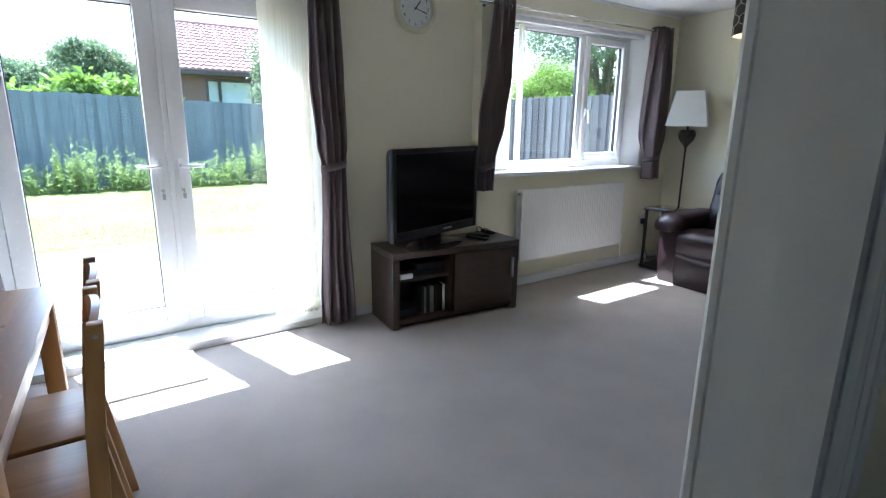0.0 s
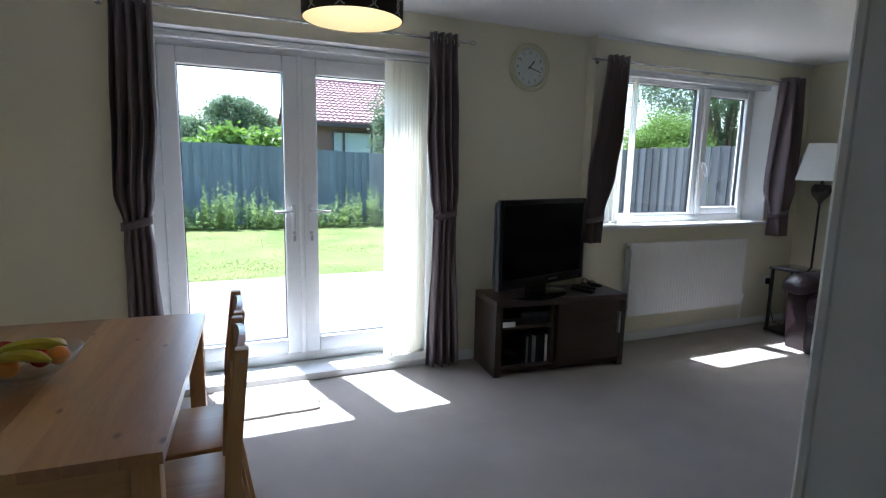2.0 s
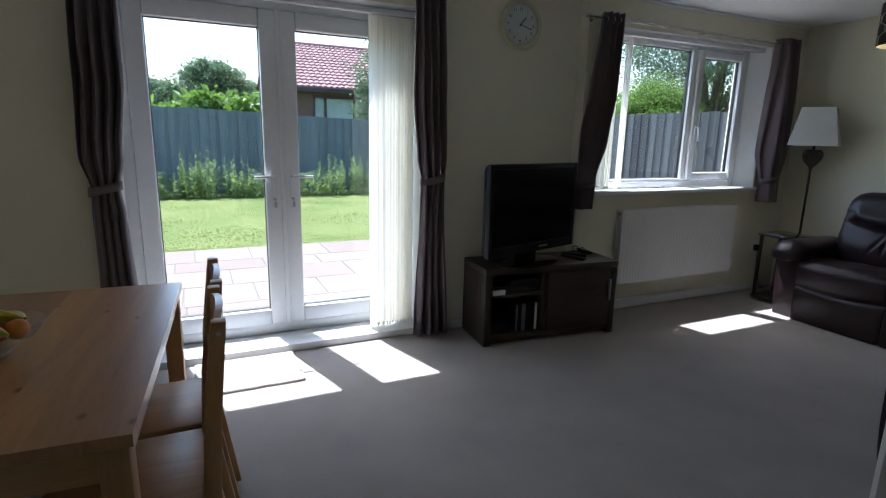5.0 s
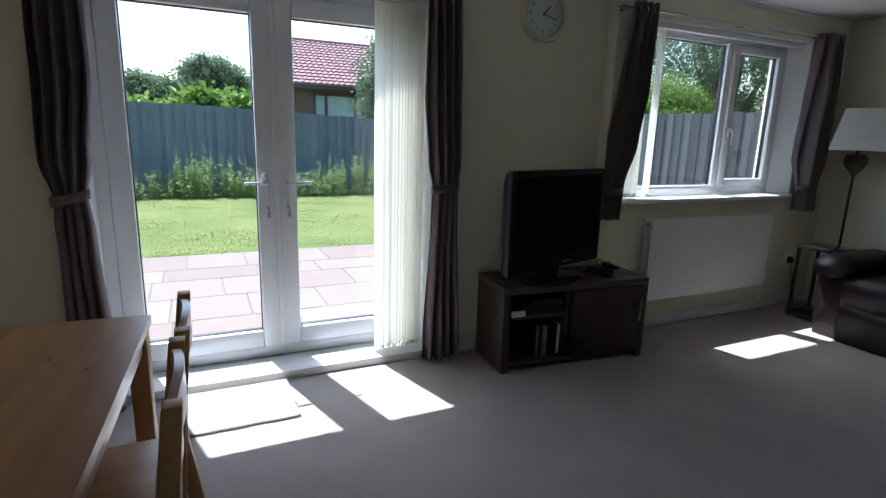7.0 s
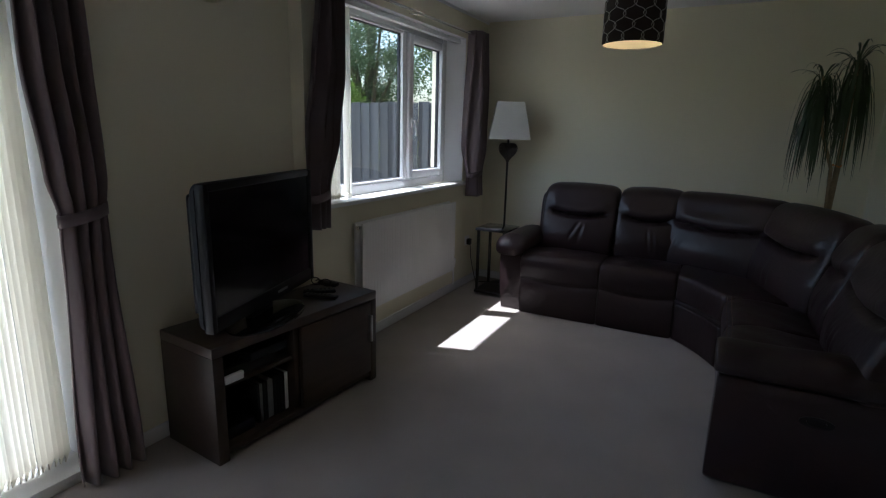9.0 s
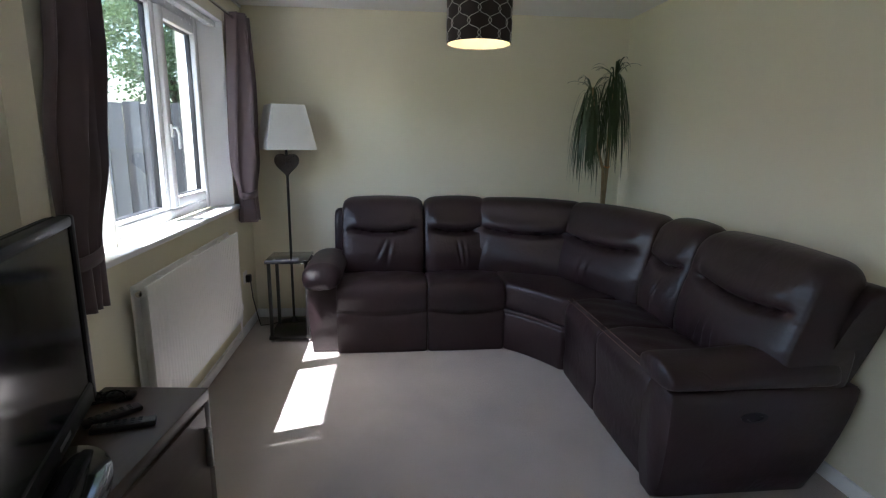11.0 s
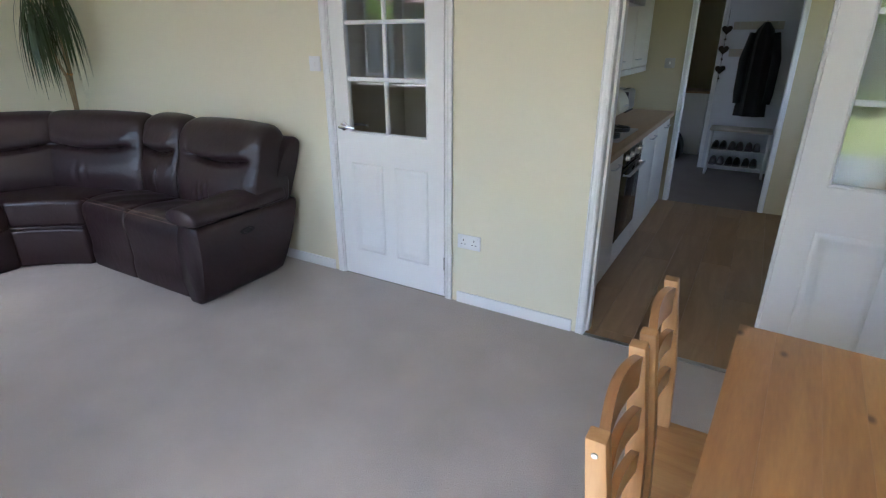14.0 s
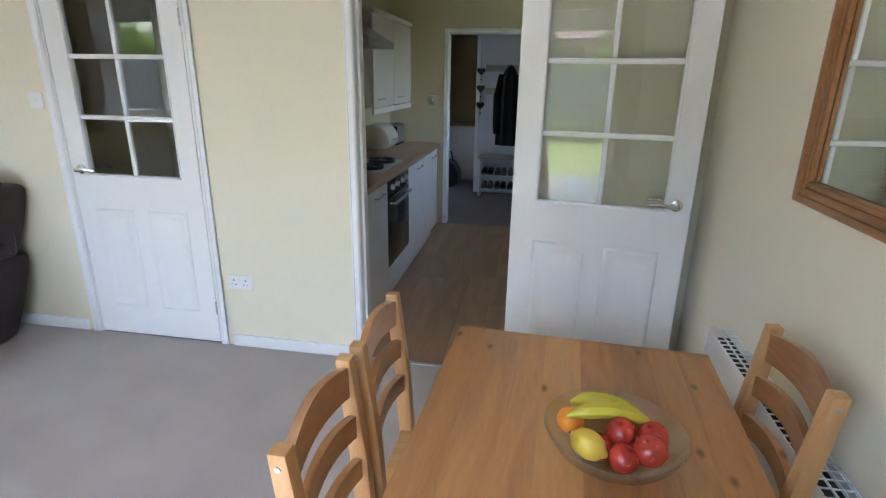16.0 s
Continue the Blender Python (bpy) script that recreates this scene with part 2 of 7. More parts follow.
INK = mat("black_print", (0.02, 0.02, 0.02), 0.6, bump=0.0)
LEAF = mat("dracaena_leaf", (0.045, 0.075, 0.03), 0.4, var=0.3, scale=9, fine=40, bump=0.1, dist=0.001)
CANE = mat("plant_cane_bark", (0.30, 0.22, 0.12), 0.8, var=0.3, scale=20, fine=90, bump=0.4, dist=0.003)
POT = mat("brown_plant_pot", (0.14, 0.07, 0.045), 0.5, var=0.12, bump=0.05)
SOIL = mat("potting_soil", (0.03, 0.02, 0.015), 0.95, var=0.4, fine=120, bump=0.8, dist=0.01)
BANANA = mat("banana_skin", (0.62, 0.46, 0.03), 0.4, var=0.1, scale=14, fine=60, bump=0.05, dist=0.001, col2=(0.42, 0.42, 0.03))
APPLE = mat("red_apple_skin", (0.40, 0.035, 0.022), 0.25, var=0.3, scale=16, fine=70, bump=0.02, dist=0.0005)
ORANGE = mat("orange_peel", (0.70, 0.24, 0.015), 0.4, var=0.08, fine=200, bump=0.4, dist=0.001)
LEMON = mat("lemon_peel", (0.66, 0.47, 0.05), 0.4, var=0.08, fine=200, bump=0.3, dist=0.001)
STALK = mat("brown_stalk", (0.06, 0.04, 0.02), 0.8, bump=0.0)
MATCLOTH = mat("beige_door_mat", (0.46, 0.42, 0.37), 0.97, var=0.15, scale=14, fine=260, bump=1.0, dist=0.006, spec=0.1)
SLAB = mat("riven_paving_slab", (0.205, 0.165, 0.138), 0.9, var=0.14, scale=4, fine=70, bump=0.4, dist=0.006, per_piece=0.55, col2=(0.175, 0.126, 0.104))
MORTAR = mat("pale_mortar_bed", (0.17, 0.145, 0.13), 0.95, var=0.1, fine=90, bump=0.4)
GRASS = mat("mown_lawn", (0.165, 0.176, 0.058), 0.9, var=0.5, scale=1.3, fine=38, bump=0.7, dist=0.02, col2=(0.098, 0.128, 0.034), spec=0.15)
FENCEB = mat("blue_grey_fence_board", (0.105, 0.128, 0.142), 0.85, var=0.25, scale=3, fine=50, bump=0.4, dist=0.004, per_piece=0.25, stretch=(1, 1, 0.15))
FENCES = mat("silver_weathered_fence_board", (0.125, 0.13, 0.135), 0.85, var=0.25, scale=3, fine=50, bump=0.4, dist=0.004, per_piece=0.6, stretch=(1, 1, 0.15), col2=(0.065, 0.066, 0.07))
BLADE = mat("mown_grass_blade", (0.260, 0.285, 0.090), 0.8, var=0.4, scale=0.9, fine=7, bump=0.0, col2=(0.165, 0.205, 0.058), spec=0.2)
FOLDARK = mat("dark_tree_leaves", (0.155, 0.215, 0.105), 0.6, var=0.4, scale=0.8, fine=8, bump=0.0, col2=(0.080, 0.125, 0.060))
FOLMID = mat("green_weed_leaves", (0.34, 0.42, 0.14), 0.6, var=0.35, scale=2, fine=14, bump=0.0, col2=(0.20, 0.28, 0.08))
FOLBRIGHT = mat("bright_laurel_leaves", (0.20, 0.30, 0.045), 0.45, var=0.3, scale=2, fine=14, bump=0.0, col2=(0.11, 0.19, 0.03))
for m, lo, hi in ((GRASS, 0.38, 0.62), (CARPET, 0.30, 0.70), (MATCLOTH, 0.36, 0.64)):   # worn patches with firmer edges
    e = m.node_tree.nodes["Color Ramp"].color_ramp.elements
    e[0].position, e[1].position = lo, hi
for fol in (FOLDARK, FOLMID, FOLBRIGHT, BLADE):   # leaves let light through
    nn, ll = fol.node_tree.nodes, fol.node_tree.links
    tl, mx = nn.new("ShaderNodeBsdfTranslucent"), nn.new("ShaderNodeMixShader")
    ll.new(nn["Color Ramp"].outputs[0], tl.inputs[0])
    mx.inputs[0].default_value = 0.4
    ll.new(nn["Principled BSDF"].outputs[0], mx.inputs[1])
    ll.new(tl.outputs[0], mx.inputs[2])
    ll.new(mx.outputs[0], nn["Material Output"].inputs[0])
BARK = mat("tree_bark", (0.10, 0.075, 0.055), 0.9, var=0.3, scale=5, fine=40, bump=0.6, dist=0.02)
ROOF = mat("red_concrete_roof_tile", (0.225, 0.115, 0.108), 0.85, var=0.25, scale=1.5, fine=12, bump=0.3, dist=0.01)
RENDERW = mat("brown_house_wall", (0.105, 0.064, 0.05), 0.9, var=0.15, scale=3, fine=30, bump=0.3, dist=0.01)
FASCIA = mat("dark_brown_fascia", (0.03, 0.022, 0.02), 0.5, var=0.1, bump=0.0)
NETS = mat("grey_net_curtain", (0.42, 0.46, 0.48), 0.8, var=0.2, scale=9, fine=30, bump=0.1)
SWING = mat("pale_green_swing_tube", (0.55, 0.66, 0.58), 0.4, var=0.05, bump=0.0)
KUNIT = mat("cream_kitchen_unit", (0.74, 0.71, 0.64), 0.35, var=0.03, fine=60, bump=0.02, dist=0.001)
OVENGLASS = mat("black_oven_glass", (0.012, 0.012, 0.013), 0.1, var=0.1, bump=0.0)
TOASTER = mat("cream_enamel", (0.62, 0.58, 0.44), 0.3, var=0.03, bump=0.0)
COAT = mat("black_wool_coat", (0.010, 0.010, 0.012), 0.9, var=0.3, fine=200, bump=0.3, dist=0.002, sheen=0.2)
SHOEG = mat("grey_shoe", (0.25, 0.24, 0.23), 0.7, var=0.2, bump=0.1)
SHOEB = mat("black_shoe", (0.015, 0.015, 0.016), 0.5, var=0.2, bump=0.1)
CARPETH = mat("grey_hall_carpet", (0.30, 0.28, 0.27), 0.97, var=0.12, scale=3, fine=200, bump=0.8, dist=0.005, spec=0.1)
BEIGEPL = mat("beige_slats", (0.5, 0.46, 0.38), 0.5, bump=0.0)
DVD = mat("mixed_case_spines", (0.20, 0.20, 0.19), 0.4, var=0.3, scale=25, fine=90, bump=0.0)
MIRROR = bpy.data.materials.new("mirror_silver")
MIRROR.use_nodes = True
MIRROR.node_tree.nodes["Principled BSDF"].inputs["Metallic"].default_value = 1.0
MIRROR.node_tree.nodes["Principled BSDF"].inputs["Roughness"].default_value = 0.02
MIRROR.node_tree.nodes["Principled BSDF"].inputs["Base Color"].default_value = (0.88, 0.90, 0.89, 1)


# ---- mesh helpers ----
PLACE = {}


def finish(bm, smooth=None):
    bmesh.ops.recalc_face_normals(bm, faces=bm.faces)
    if smooth is not None:
        lim = radians(smooth)
        for f in bm.faces:
            f.smooth = True
        for e in bm.edges:
            if len(e.link_faces) == 2 and e.calc_face_angle(0) > lim:
                e.smooth = False


def mesh_ob(name, bm, material, smooth=35):
    finish(bm, smooth)
    me = bpy.data.meshes.new(name)
    bm.to_mesh(me)
    bm.free()
    me.materials.append(material)
    return new(name, me)


def thing(name, m, label, category, group="", kind=""):
    """An Empty at the base of a thing; its parts are built in its own space."""
    ob = new(name)
    ob.empty_display_size = 0.05
    ob.matrix_world = m
    PLACE[ob.name] = m.copy()
    return tagged(ob, label, category, group, kind)


def part(name, bm, material, parent, label="", smooth=35, at=None, flat=False):
    """One mesh object under a thing or under a part. at: its own pose under the parent."""
    ob = mesh_ob(name, bm, material, None if flat else smooth)
    ob.parent = parent
    if at is not None:
        ob.matrix_basis = at
    return tagged(ob, label)


def in_place(bm, parent):
    """Moves what was built in the room's metres into the space of the thing."""
    bmesh.ops.transform(bm, matrix=PLACE[parent.name].inverted(), verts=bm.verts)
    return bm


def solid(name, bm, material, label, category, kind="", group="", smooth=35):
    return tagged(mesh_ob(name, bm, material, smooth), label, category, group, kind)


def box(x0, x1, y0, y1, z0, z1, bevel=0.0, seg=2, bm=None):
    bm2 = bmesh.new()
    bmesh.ops.create_cube(bm2, size=1)
    for v in bm2.verts:
        v.co = Vector(((x0 + x1) / 2 + v.co.x * (x1 - x0), (y0 + y1) / 2 + v.co.y * (y1 - y0), (z0 + z1) / 2 + v.co.z * (z1 - z0)))
    if bevel:
        bmesh.ops.bevel(bm2, geom=bm2.edges[:], offset=bevel, segments=seg, affect="EDGES", profile=0.5)
    return join(bm, bm2)


def join(bm, bm2):
    if bm is None:
        return bm2
    tmp = bpy.data.meshes.new("tmp")
    bm2.to_mesh(tmp)
    bm2.free()
    bm.from_mesh(tmp)
    bpy.data.meshes.remove(tmp)
    return bm


def moved(bm2, m):
    bmesh.ops.transform(bm2, matrix=m, verts=bm2.verts)
    return bm2


def lathe(profile, seg=32, closed_ends=True):
    """Turned shape from (radius, height) pairs."""
    bm = bmesh.new()
    rings = []
    for r, z in profile:
        if r < 1e-5:
            rings.append([bm.verts.new((0, 0, z))])
        else:
            rings.append([bm.verts.new((r * math.cos(2 * math.pi * i / seg), r * math.sin(2 * math.pi * i / seg), z)) for i in range(seg)])
    for a, b in zip(rings, rings[1:]):
        for i in range(seg):
            j = (i + 1) % seg
            q = [a[i % len(a)], a[j % len(a)], b[j % len(b)], b[i % len(b)]]
            q = list(dict.fromkeys(q))
            if len(q) > 2:
                bm.faces.new(q)
    if closed_ends:
        for ring in (rings[0], rings[-1]):
            if len(ring) > 2:
                bm.faces.new(ring)
    return bm


def tube(pts, r, seg=10, taper=None):
    """A round bar along points; taper gives a radius at each of them."""
    bm = bmesh.new()
    pts = [Vector(p) for p in pts]
    rings = []
    side = Vector((0.3, 0.9, 0.2)).normalized()
    for i, p in enumerate(pts):
        d = (pts[min(i + 1, len(pts) - 1)] - pts[max(i - 1, 0)]).normalized()
        u = d.cross(side)
        if u.length < 1e-3:
            u = d.cross(Vector((1, 0, 0)))
        u.normalize()
        w = d.cross(u)
        rr = taper[i] if taper else r
        rings.append([bm.verts.new(p + rr * (u * math.cos(2 * math.pi * k / seg) + w * math.sin(2 * math.pi * k / seg))) for k in range(seg)])
    for a, b in zip(rings, rings[1:]):
        for k in range(seg):
            bm.faces.new((a[k], a[(k + 1) % seg], b[(k + 1) % seg], b[k]))
    bm.faces.new(rings[0])
    bm.faces.new(rings[-1])
    return bm


def loft(p, q, n, profile, r=0.05, end=0.80, steps=12, sag=0.0):
    """A padded shape: the (depth, height) profile run from p to q, depth along n, its ends rounded off over r metres."""
    bm = bmesh.new()
    p, q, n = Vector(p), Vector(q), Vector(n).normalized()
    length = (q - p).length
    cx = sum(a for a, b in profile) / len(profile)
    cz = sum(b for a, b in profile) / len(profile)
    us = [0, 0.12, 0.35, 0.65, 1.0]
    us = [u * r / length for u in us]
    us = us + [us[-1] + (1 - 2 * us[-1]) * k / steps for k in range(1, steps)] + [1 - u for u in reversed(us)]
    rings = []
    for u in us:
        d = min(u, 1 - u) * length
        s = end + (1 - end) * math.sqrt(max(0.0, 1 - (1 - min(1, d / r)) ** 2))
        c = p.lerp(q, u)
        bulge = 1 + sag * math.sin(math.pi * u)
        rings.append([bm.verts.new(c + n * (cx + (a - cx) * s * bulge) + Vector((0, 0, cz + (b - cz) * s * (1 + sag * 0.3 * math.sin(math.pi * u))))) for a, b in profile])
    k = len(profile)
    for a, b in zip(rings, rings[1:]):
        for i in range(k):
            bm.faces.new((a[i], a[(i + 1) % k], b[(i + 1) % k], b[i]))
    bm.faces.new(rings[0])
    bm.faces.new(rings[-1])
    return bm


def smooth_profile(pts, n=3):
    """Rounds a closed profile by corner cutting."""
    for _ in range(n):
        out = []
        for a, b in zip(pts, pts[1:] + pts[:1]):
            out.append((a[0] * 0.75 + b[0] * 0.25, a[1] * 0.75 + b[1] * 0.25))
            out.append((a[0] * 0.25 + b[0] * 0.75, a[1] * 0.25 + b[1] * 0.75))
        pts = out
    return pts


def prism(pts, z0, z1, bevel=0.0, seg=2):
    bm = bmesh.new()
    lo = [bm.verts.new((x, y, z0)) for x, y in pts]
    hi = [bm.verts.new((x, y, z1)) for x, y in pts]
    bm.faces.new(lo)
    bm.faces.new(hi)
    for i in range(len(pts)):
        j = (i + 1) % len(pts)
        bm.faces.new((lo[i], lo[j], hi[j], hi[i]))
    bmesh.ops.recalc_face_normals(bm, faces=bm.faces)
    if bevel:
        bmesh.ops.bevel(bm, geom=bm.edges[:], offset=bevel, segments=seg, affect="EDGES", profile=0.5)
    return bm


def text_mesh(body, size, depth, m):
    """Letters from the built-in font as a mesh, in the pose m."""
    cu = bpy.data.curves.new("letters", "FONT")
    cu.body, cu.size, cu.extrude, cu.align_x, cu.align_y = body, size, depth, "CENTER", "CENTER"
    ob = bpy.data.objects.new("letters", cu)
    me = ob.to_mesh()
    bm = bmesh.new()
    bm.from_mesh(me)
    ob.to_mesh_clear()
    bpy.data.objects.remove(ob)
    bpy.data.curves.remove(cu)
    return moved(bm, m)

# ---- the room's shell ----
XW, XE, YC, YN, H = -1.13, 4.90, 3.00, 2.91, 2.33             # west, east, clock wall, window wall, ceiling
YO, YP = 3.31, 3.165                                         # outer faces beside the doors and the window
DX0, DX1, DZ1 = -0.40, 1.32, 2.10                             # french door opening
WX0, WX1, WZ0, WZ1 = 2.62, 4.46, 0.955, 2.13                  # window opening
WF = 4.345                                                    # end of the window frame, inside the splayed reveal
KX0, KX1, KH = -0.30, 0.47, 2.02                              # kitchen doorway
SX0, SX1 = 1.335, 2.105                                       # hall door


def boxes(rows):
    bm = None
    for r in rows:
        bm = box(*r, bm=bm)
    return bm


solid("floor", box(XW, XE, 0.0, YC + 0.02, -0.12, 0.0), CARPET, "beige cut-pile carpet with faint tread marks", "floor", "structure")
solid("ceiling", box(XW - 0.2, XE + 0.2, -0.10, YO, H, H + 0.15), CEIL, "white painted ceiling", "ceiling", "structure")
north = solid("wall_north", boxes([
    (XW - 0.2, DX0, YC, YO, -0.2, H), (DX0, DX1, YC, YO, DZ1, H), (DX1, 2.50, YC, YO, -0.2, H),
    (2.50, WX0, YN, YP, -0.2, H), (WX0, WX1, YN, YP, -0.2, WZ0 - 0.03), (WX0, WX1, YN, YP, WZ1, H), (WX1, XE + 0.2, YN, YP, -0.2, H), (WF, WX1, 3.032, YP, WZ0 - 0.03, WZ1)]),
    PAINT, "cream painted wall with a shallow step", "wall", "structure")
solid("wall_east", box(XE, XE + 0.2, -0.1, YN, -0.12, H), PAINT, "plain cream painted wall", "wall", "structure")
solid("wall_west", box(XW - 0.2, XW, -0.1, YC, -0.12, H), PAINT, "plain cream painted wall", "wall", "structure")
solid("wall_south", boxes([
    (XW, KX0 - 0.02, -0.1, 0, -0.12, H), (KX0 - 0.02, KX1 + 0.02, -0.1, 0, KH + 0.02, H), (KX1 + 0.02, SX0 - 0.03, -0.1, 0, -0.12, H),
    (SX0 - 0.03, SX1 + 0.03, -0.1, 0, 2.02, H), (SX1 + 0.03, XE, -0.1, 0, -0.12, H)]), PAINT, "cream painted wall with two doorways", "wall", "structure")
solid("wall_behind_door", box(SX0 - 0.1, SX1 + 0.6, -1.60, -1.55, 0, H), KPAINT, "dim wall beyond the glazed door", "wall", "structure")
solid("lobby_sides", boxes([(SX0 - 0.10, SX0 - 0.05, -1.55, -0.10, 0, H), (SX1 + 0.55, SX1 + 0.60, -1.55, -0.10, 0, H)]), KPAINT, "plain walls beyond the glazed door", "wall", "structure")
solid("lobby_floor", box(SX0 - 0.10, SX1 + 0.60, -1.60, 0.0, -0.12, -0.004), CARPETH, "grey carpet beyond the glazed door", "floor", "structure")
solid("lobby_ceiling", box(SX0 - 0.10, SX1 + 0.60, -1.60, -0.10, H, H + 0.1), CEIL, "white ceiling beyond the glazed door", "ceiling", "structure")


def skirting(rows):
    bm = None
    for x0, x1, y0, y1 in rows:
        b = box(x0, x1, y0, y1, 0.0, 0.07, 0.005, 2)
        bm = join(bm, b) if bm else b
    return bm


solid("baseboard", skirting([(KX1 + 0.07, SX0 - 0.09, 0.0, 0.015), (SX1 + 0.09, XE, 0.0, 0.015), (XE - 0.015, XE, 0.016, YN), (2.50, XE - 0.016, YN - 0.015, YN),
    (DX1, 2.50, YC - 0.015, YC), (XW, DX0, YC - 0.015, YC), (XW, XW + 0.015, 0.0, YC - 0.016)]), GLOSS, "low white painted skirting board", "baseboard", "structure")
# thin beading where the window wall meets the ceiling
solid("trim", box(2.50, XE, YN - 0.012, YN, H - 0.02, H, 0.004), GLOSS, "thin white ceiling bead", "trim", "structure")


def architrave(name, x0, x1, z1, y, side, label):
    """Moulded white surround on the wall face y; side is +1 or -1, the way it stands proud."""
    bm = None
    w = 0.045
    for k, (a, b, t) in enumerate(((0.0, w, 0.013), (0.005, w * 0.45, 0.017), (w * 0.76, w, 0.0155))):
        ya, yb = (y, y + side * t) if side > 0 else (y + side * t, y)
        for r in ((x0 - b, x0 - a, ya, yb, 0, z1 + b), (x1 + a, x1 + b, ya, yb, 0, z1 + b), (x0 - a, x1 + a, ya, yb, z1 + a, z1 + b)):
            c = box(*r, 0.003, 1)
            bm = join(bm, c) if bm else c
    return solid(name, bm, GLOSS, label, "door surround", "structure")


architrave("trim_kitchen_doorway", KX0, KX1, KH, 0.0, 1, "white moulded door surround of the kitchen doorway")
architrave("trim_kitchen_doorway_back", KX0, KX1, KH, -0.10, -1, "white moulded door surround on the kitchen side")
architrave("trim_hall_door", SX0 - 0.01, SX1 + 0.01, 2.0, 0.0, 1, "white moulded door surround of the closed door")
lin = boxes([(KX0 - 0.02, KX0, -0.10, 0.0, 0, KH), (KX1, KX1 + 0.02, -0.10, 0.0, 0, KH), (KX0 - 0.02, KX1 + 0.02, -0.10, 0.0, KH, KH + 0.02),
             (KX1 - 0.012, KX1, -0.10, -0.045, 0, KH), (KX0, KX0 + 0.012, -0.10, -0.045, 0, KH), (KX0, KX1, -0.10, -0.045, KH - 0.012, KH)])
solid("trim_kitchen_lining", lin, GLOSS, "white painted door lining with stop bead", "door lining", "structure")
solid("trim_hall_lining", boxes([(SX0 - 0.03, SX0 - 0.003, -0.10, 0.0, 0, 2.02), (SX1 + 0.003, SX1 + 0.03, -0.10, 0.0, 0, 2.02), (SX0 - 0.003, SX1 + 0.003, -0.10, 0.0, 1.99, 2.02)]), GLOSS, "white painted door lining", "door lining", "structure")
solid("carpet_threshold", box(KX0, KX1, -0.012, 0.018, 0.0, 0.006, 0.002), STEEL, "thin metal threshold strip", "threshold strip", "structure")


def glazed_door(name, m, label):
    """Six-light white panelled door; x runs from the hinge edge, the front faces +y."""
    d = thing(name, m, label, "door", kind="structure")
    W, T, Z = 0.762, 0.035, 1.985
    g0, g1, gz0, gz1 = 0.115, 0.655, 0.955, 1.86
    bm = boxes([(0, g0, 0, T, 0.006, Z), (g1, W, 0, T, 0.006, Z), (g0, g1, 0, T, 0.006, gz0), (g0, g1, 0, T, gz1, Z)])
    leaf = part("leaf", bm, GLOSS, d)
    # two tall recessed panels in the lower half, with a raised field
    for a in (0.105, 0.425):
        b = a + 0.235
        for yf, s in ((T, 1), (0.0, -1)):
            fr = bmesh.new()
            prev = None
            for inset, hgt in ((0.0, 0.0004), (0.007, 0.0085), (0.016, 0.0115), (0.026, 0.0080), (0.038, 0.0010), (0.062, 0.0075)):
                ring = [fr.verts.new((px, yf + s * hgt, pz)) for px, pz in ((a + inset, 0.185 + inset), (b - inset, 0.185 + inset), (b - inset, 0.765 - inset), (a + inset, 0.765 - inset))]
                if prev:
                    for i in range(4):
                        fr.faces.new((prev[i], prev[(i + 1) % 4], ring[(i + 1) % 4], ring[i]))
                prev = ring
            fr.faces.new(prev)
            part("panel", fr, GLOSS, d, smooth=50)
    for k in range(1, 3):
        z = gz0 + (gz1 - gz0) * k / 3
        part("glazing_bar", box(g0, g1, 0.004, T - 0.004, z - 0.011, z + 0.011, 0.004, 1), GLOSS, d)
    xm = (g0 + g1) / 2
    for k in range(3):
        z0, z1 = gz0 + (gz1 - gz0) * k / 3 + (0.011 if k else 0), gz0 + (gz1 - gz0) * (k + 1) / 3 - (0.011 if k < 2 else 0)
        part("glazing_bar", box(xm - 0.011, xm + 0.011, 0.005, T - 0.005, z0, z1, 0.004, 1), GLOSS, d)
        for x0, x1 in ((g0, xm - 0.011), (xm + 0.011, g1)):
            p = part("pane", box(x0, x1, T / 2 - 0.002, T / 2 + 0.002, z0, z1), DGLASS, d, "clear glass pane")
            p.visible_shadow = False
    bead = None
    for yf in (-0.004, T - 0.004):
        for r in ((g0 - 0.012, g1 + 0.012, yf, yf + 0.008, gz0 - 0.012, gz0 - 0.002), (g0 - 0.012, g0 - 0.001, yf, yf + 0.008, gz0, gz1), (g1 + 0.001, g1 + 0.012, yf, yf + 0.008, gz0, gz1), (g0 - 0.012, g1 + 0.012, yf, yf + 0.008, gz1 + 0.001, gz1 + 0.012)):
            c = box(*r, 0.003, 1)
            bead = join(bead, c) if bead else c
    part("glazing_bead", bead, GLOSS, d)
    for yf, s in ((T, 1), (0.0, -1)):
        rose = moved(lathe([(0.0, 0.0), (0.026, 0.0), (0.026, 0.006), (0.022, 0.009), (0.011, 0.010), (0.010, 0.045), (0.0, 0.045)], 20), pose(W - 0.06, yf, 0.98, -90 * s))
        h = part("door_handle", rose, CHROME, d, "polished chrome lever handle")
        lever = tube([(W - 0.06, yf + s * 0.043, 0.98), (W - 0.085, yf + s * 0.050, 0.981), (W - 0.13, yf + s * 0.052, 0.985), (W - 0.175, yf + s * 0.046, 0.982)], 0.009, 10, [0.010, 0.010, 0.009, 0.007])
        part("lever", lever, CHROME, h)
    for z in (0.22, 1.74):
        part("hinge", box(-0.010, 0.004, T - 0.006, T + 0.007, z - 0.04, z + 0.04, 0.003, 1), STEEL, d, "small steel butt hinge")
    return d


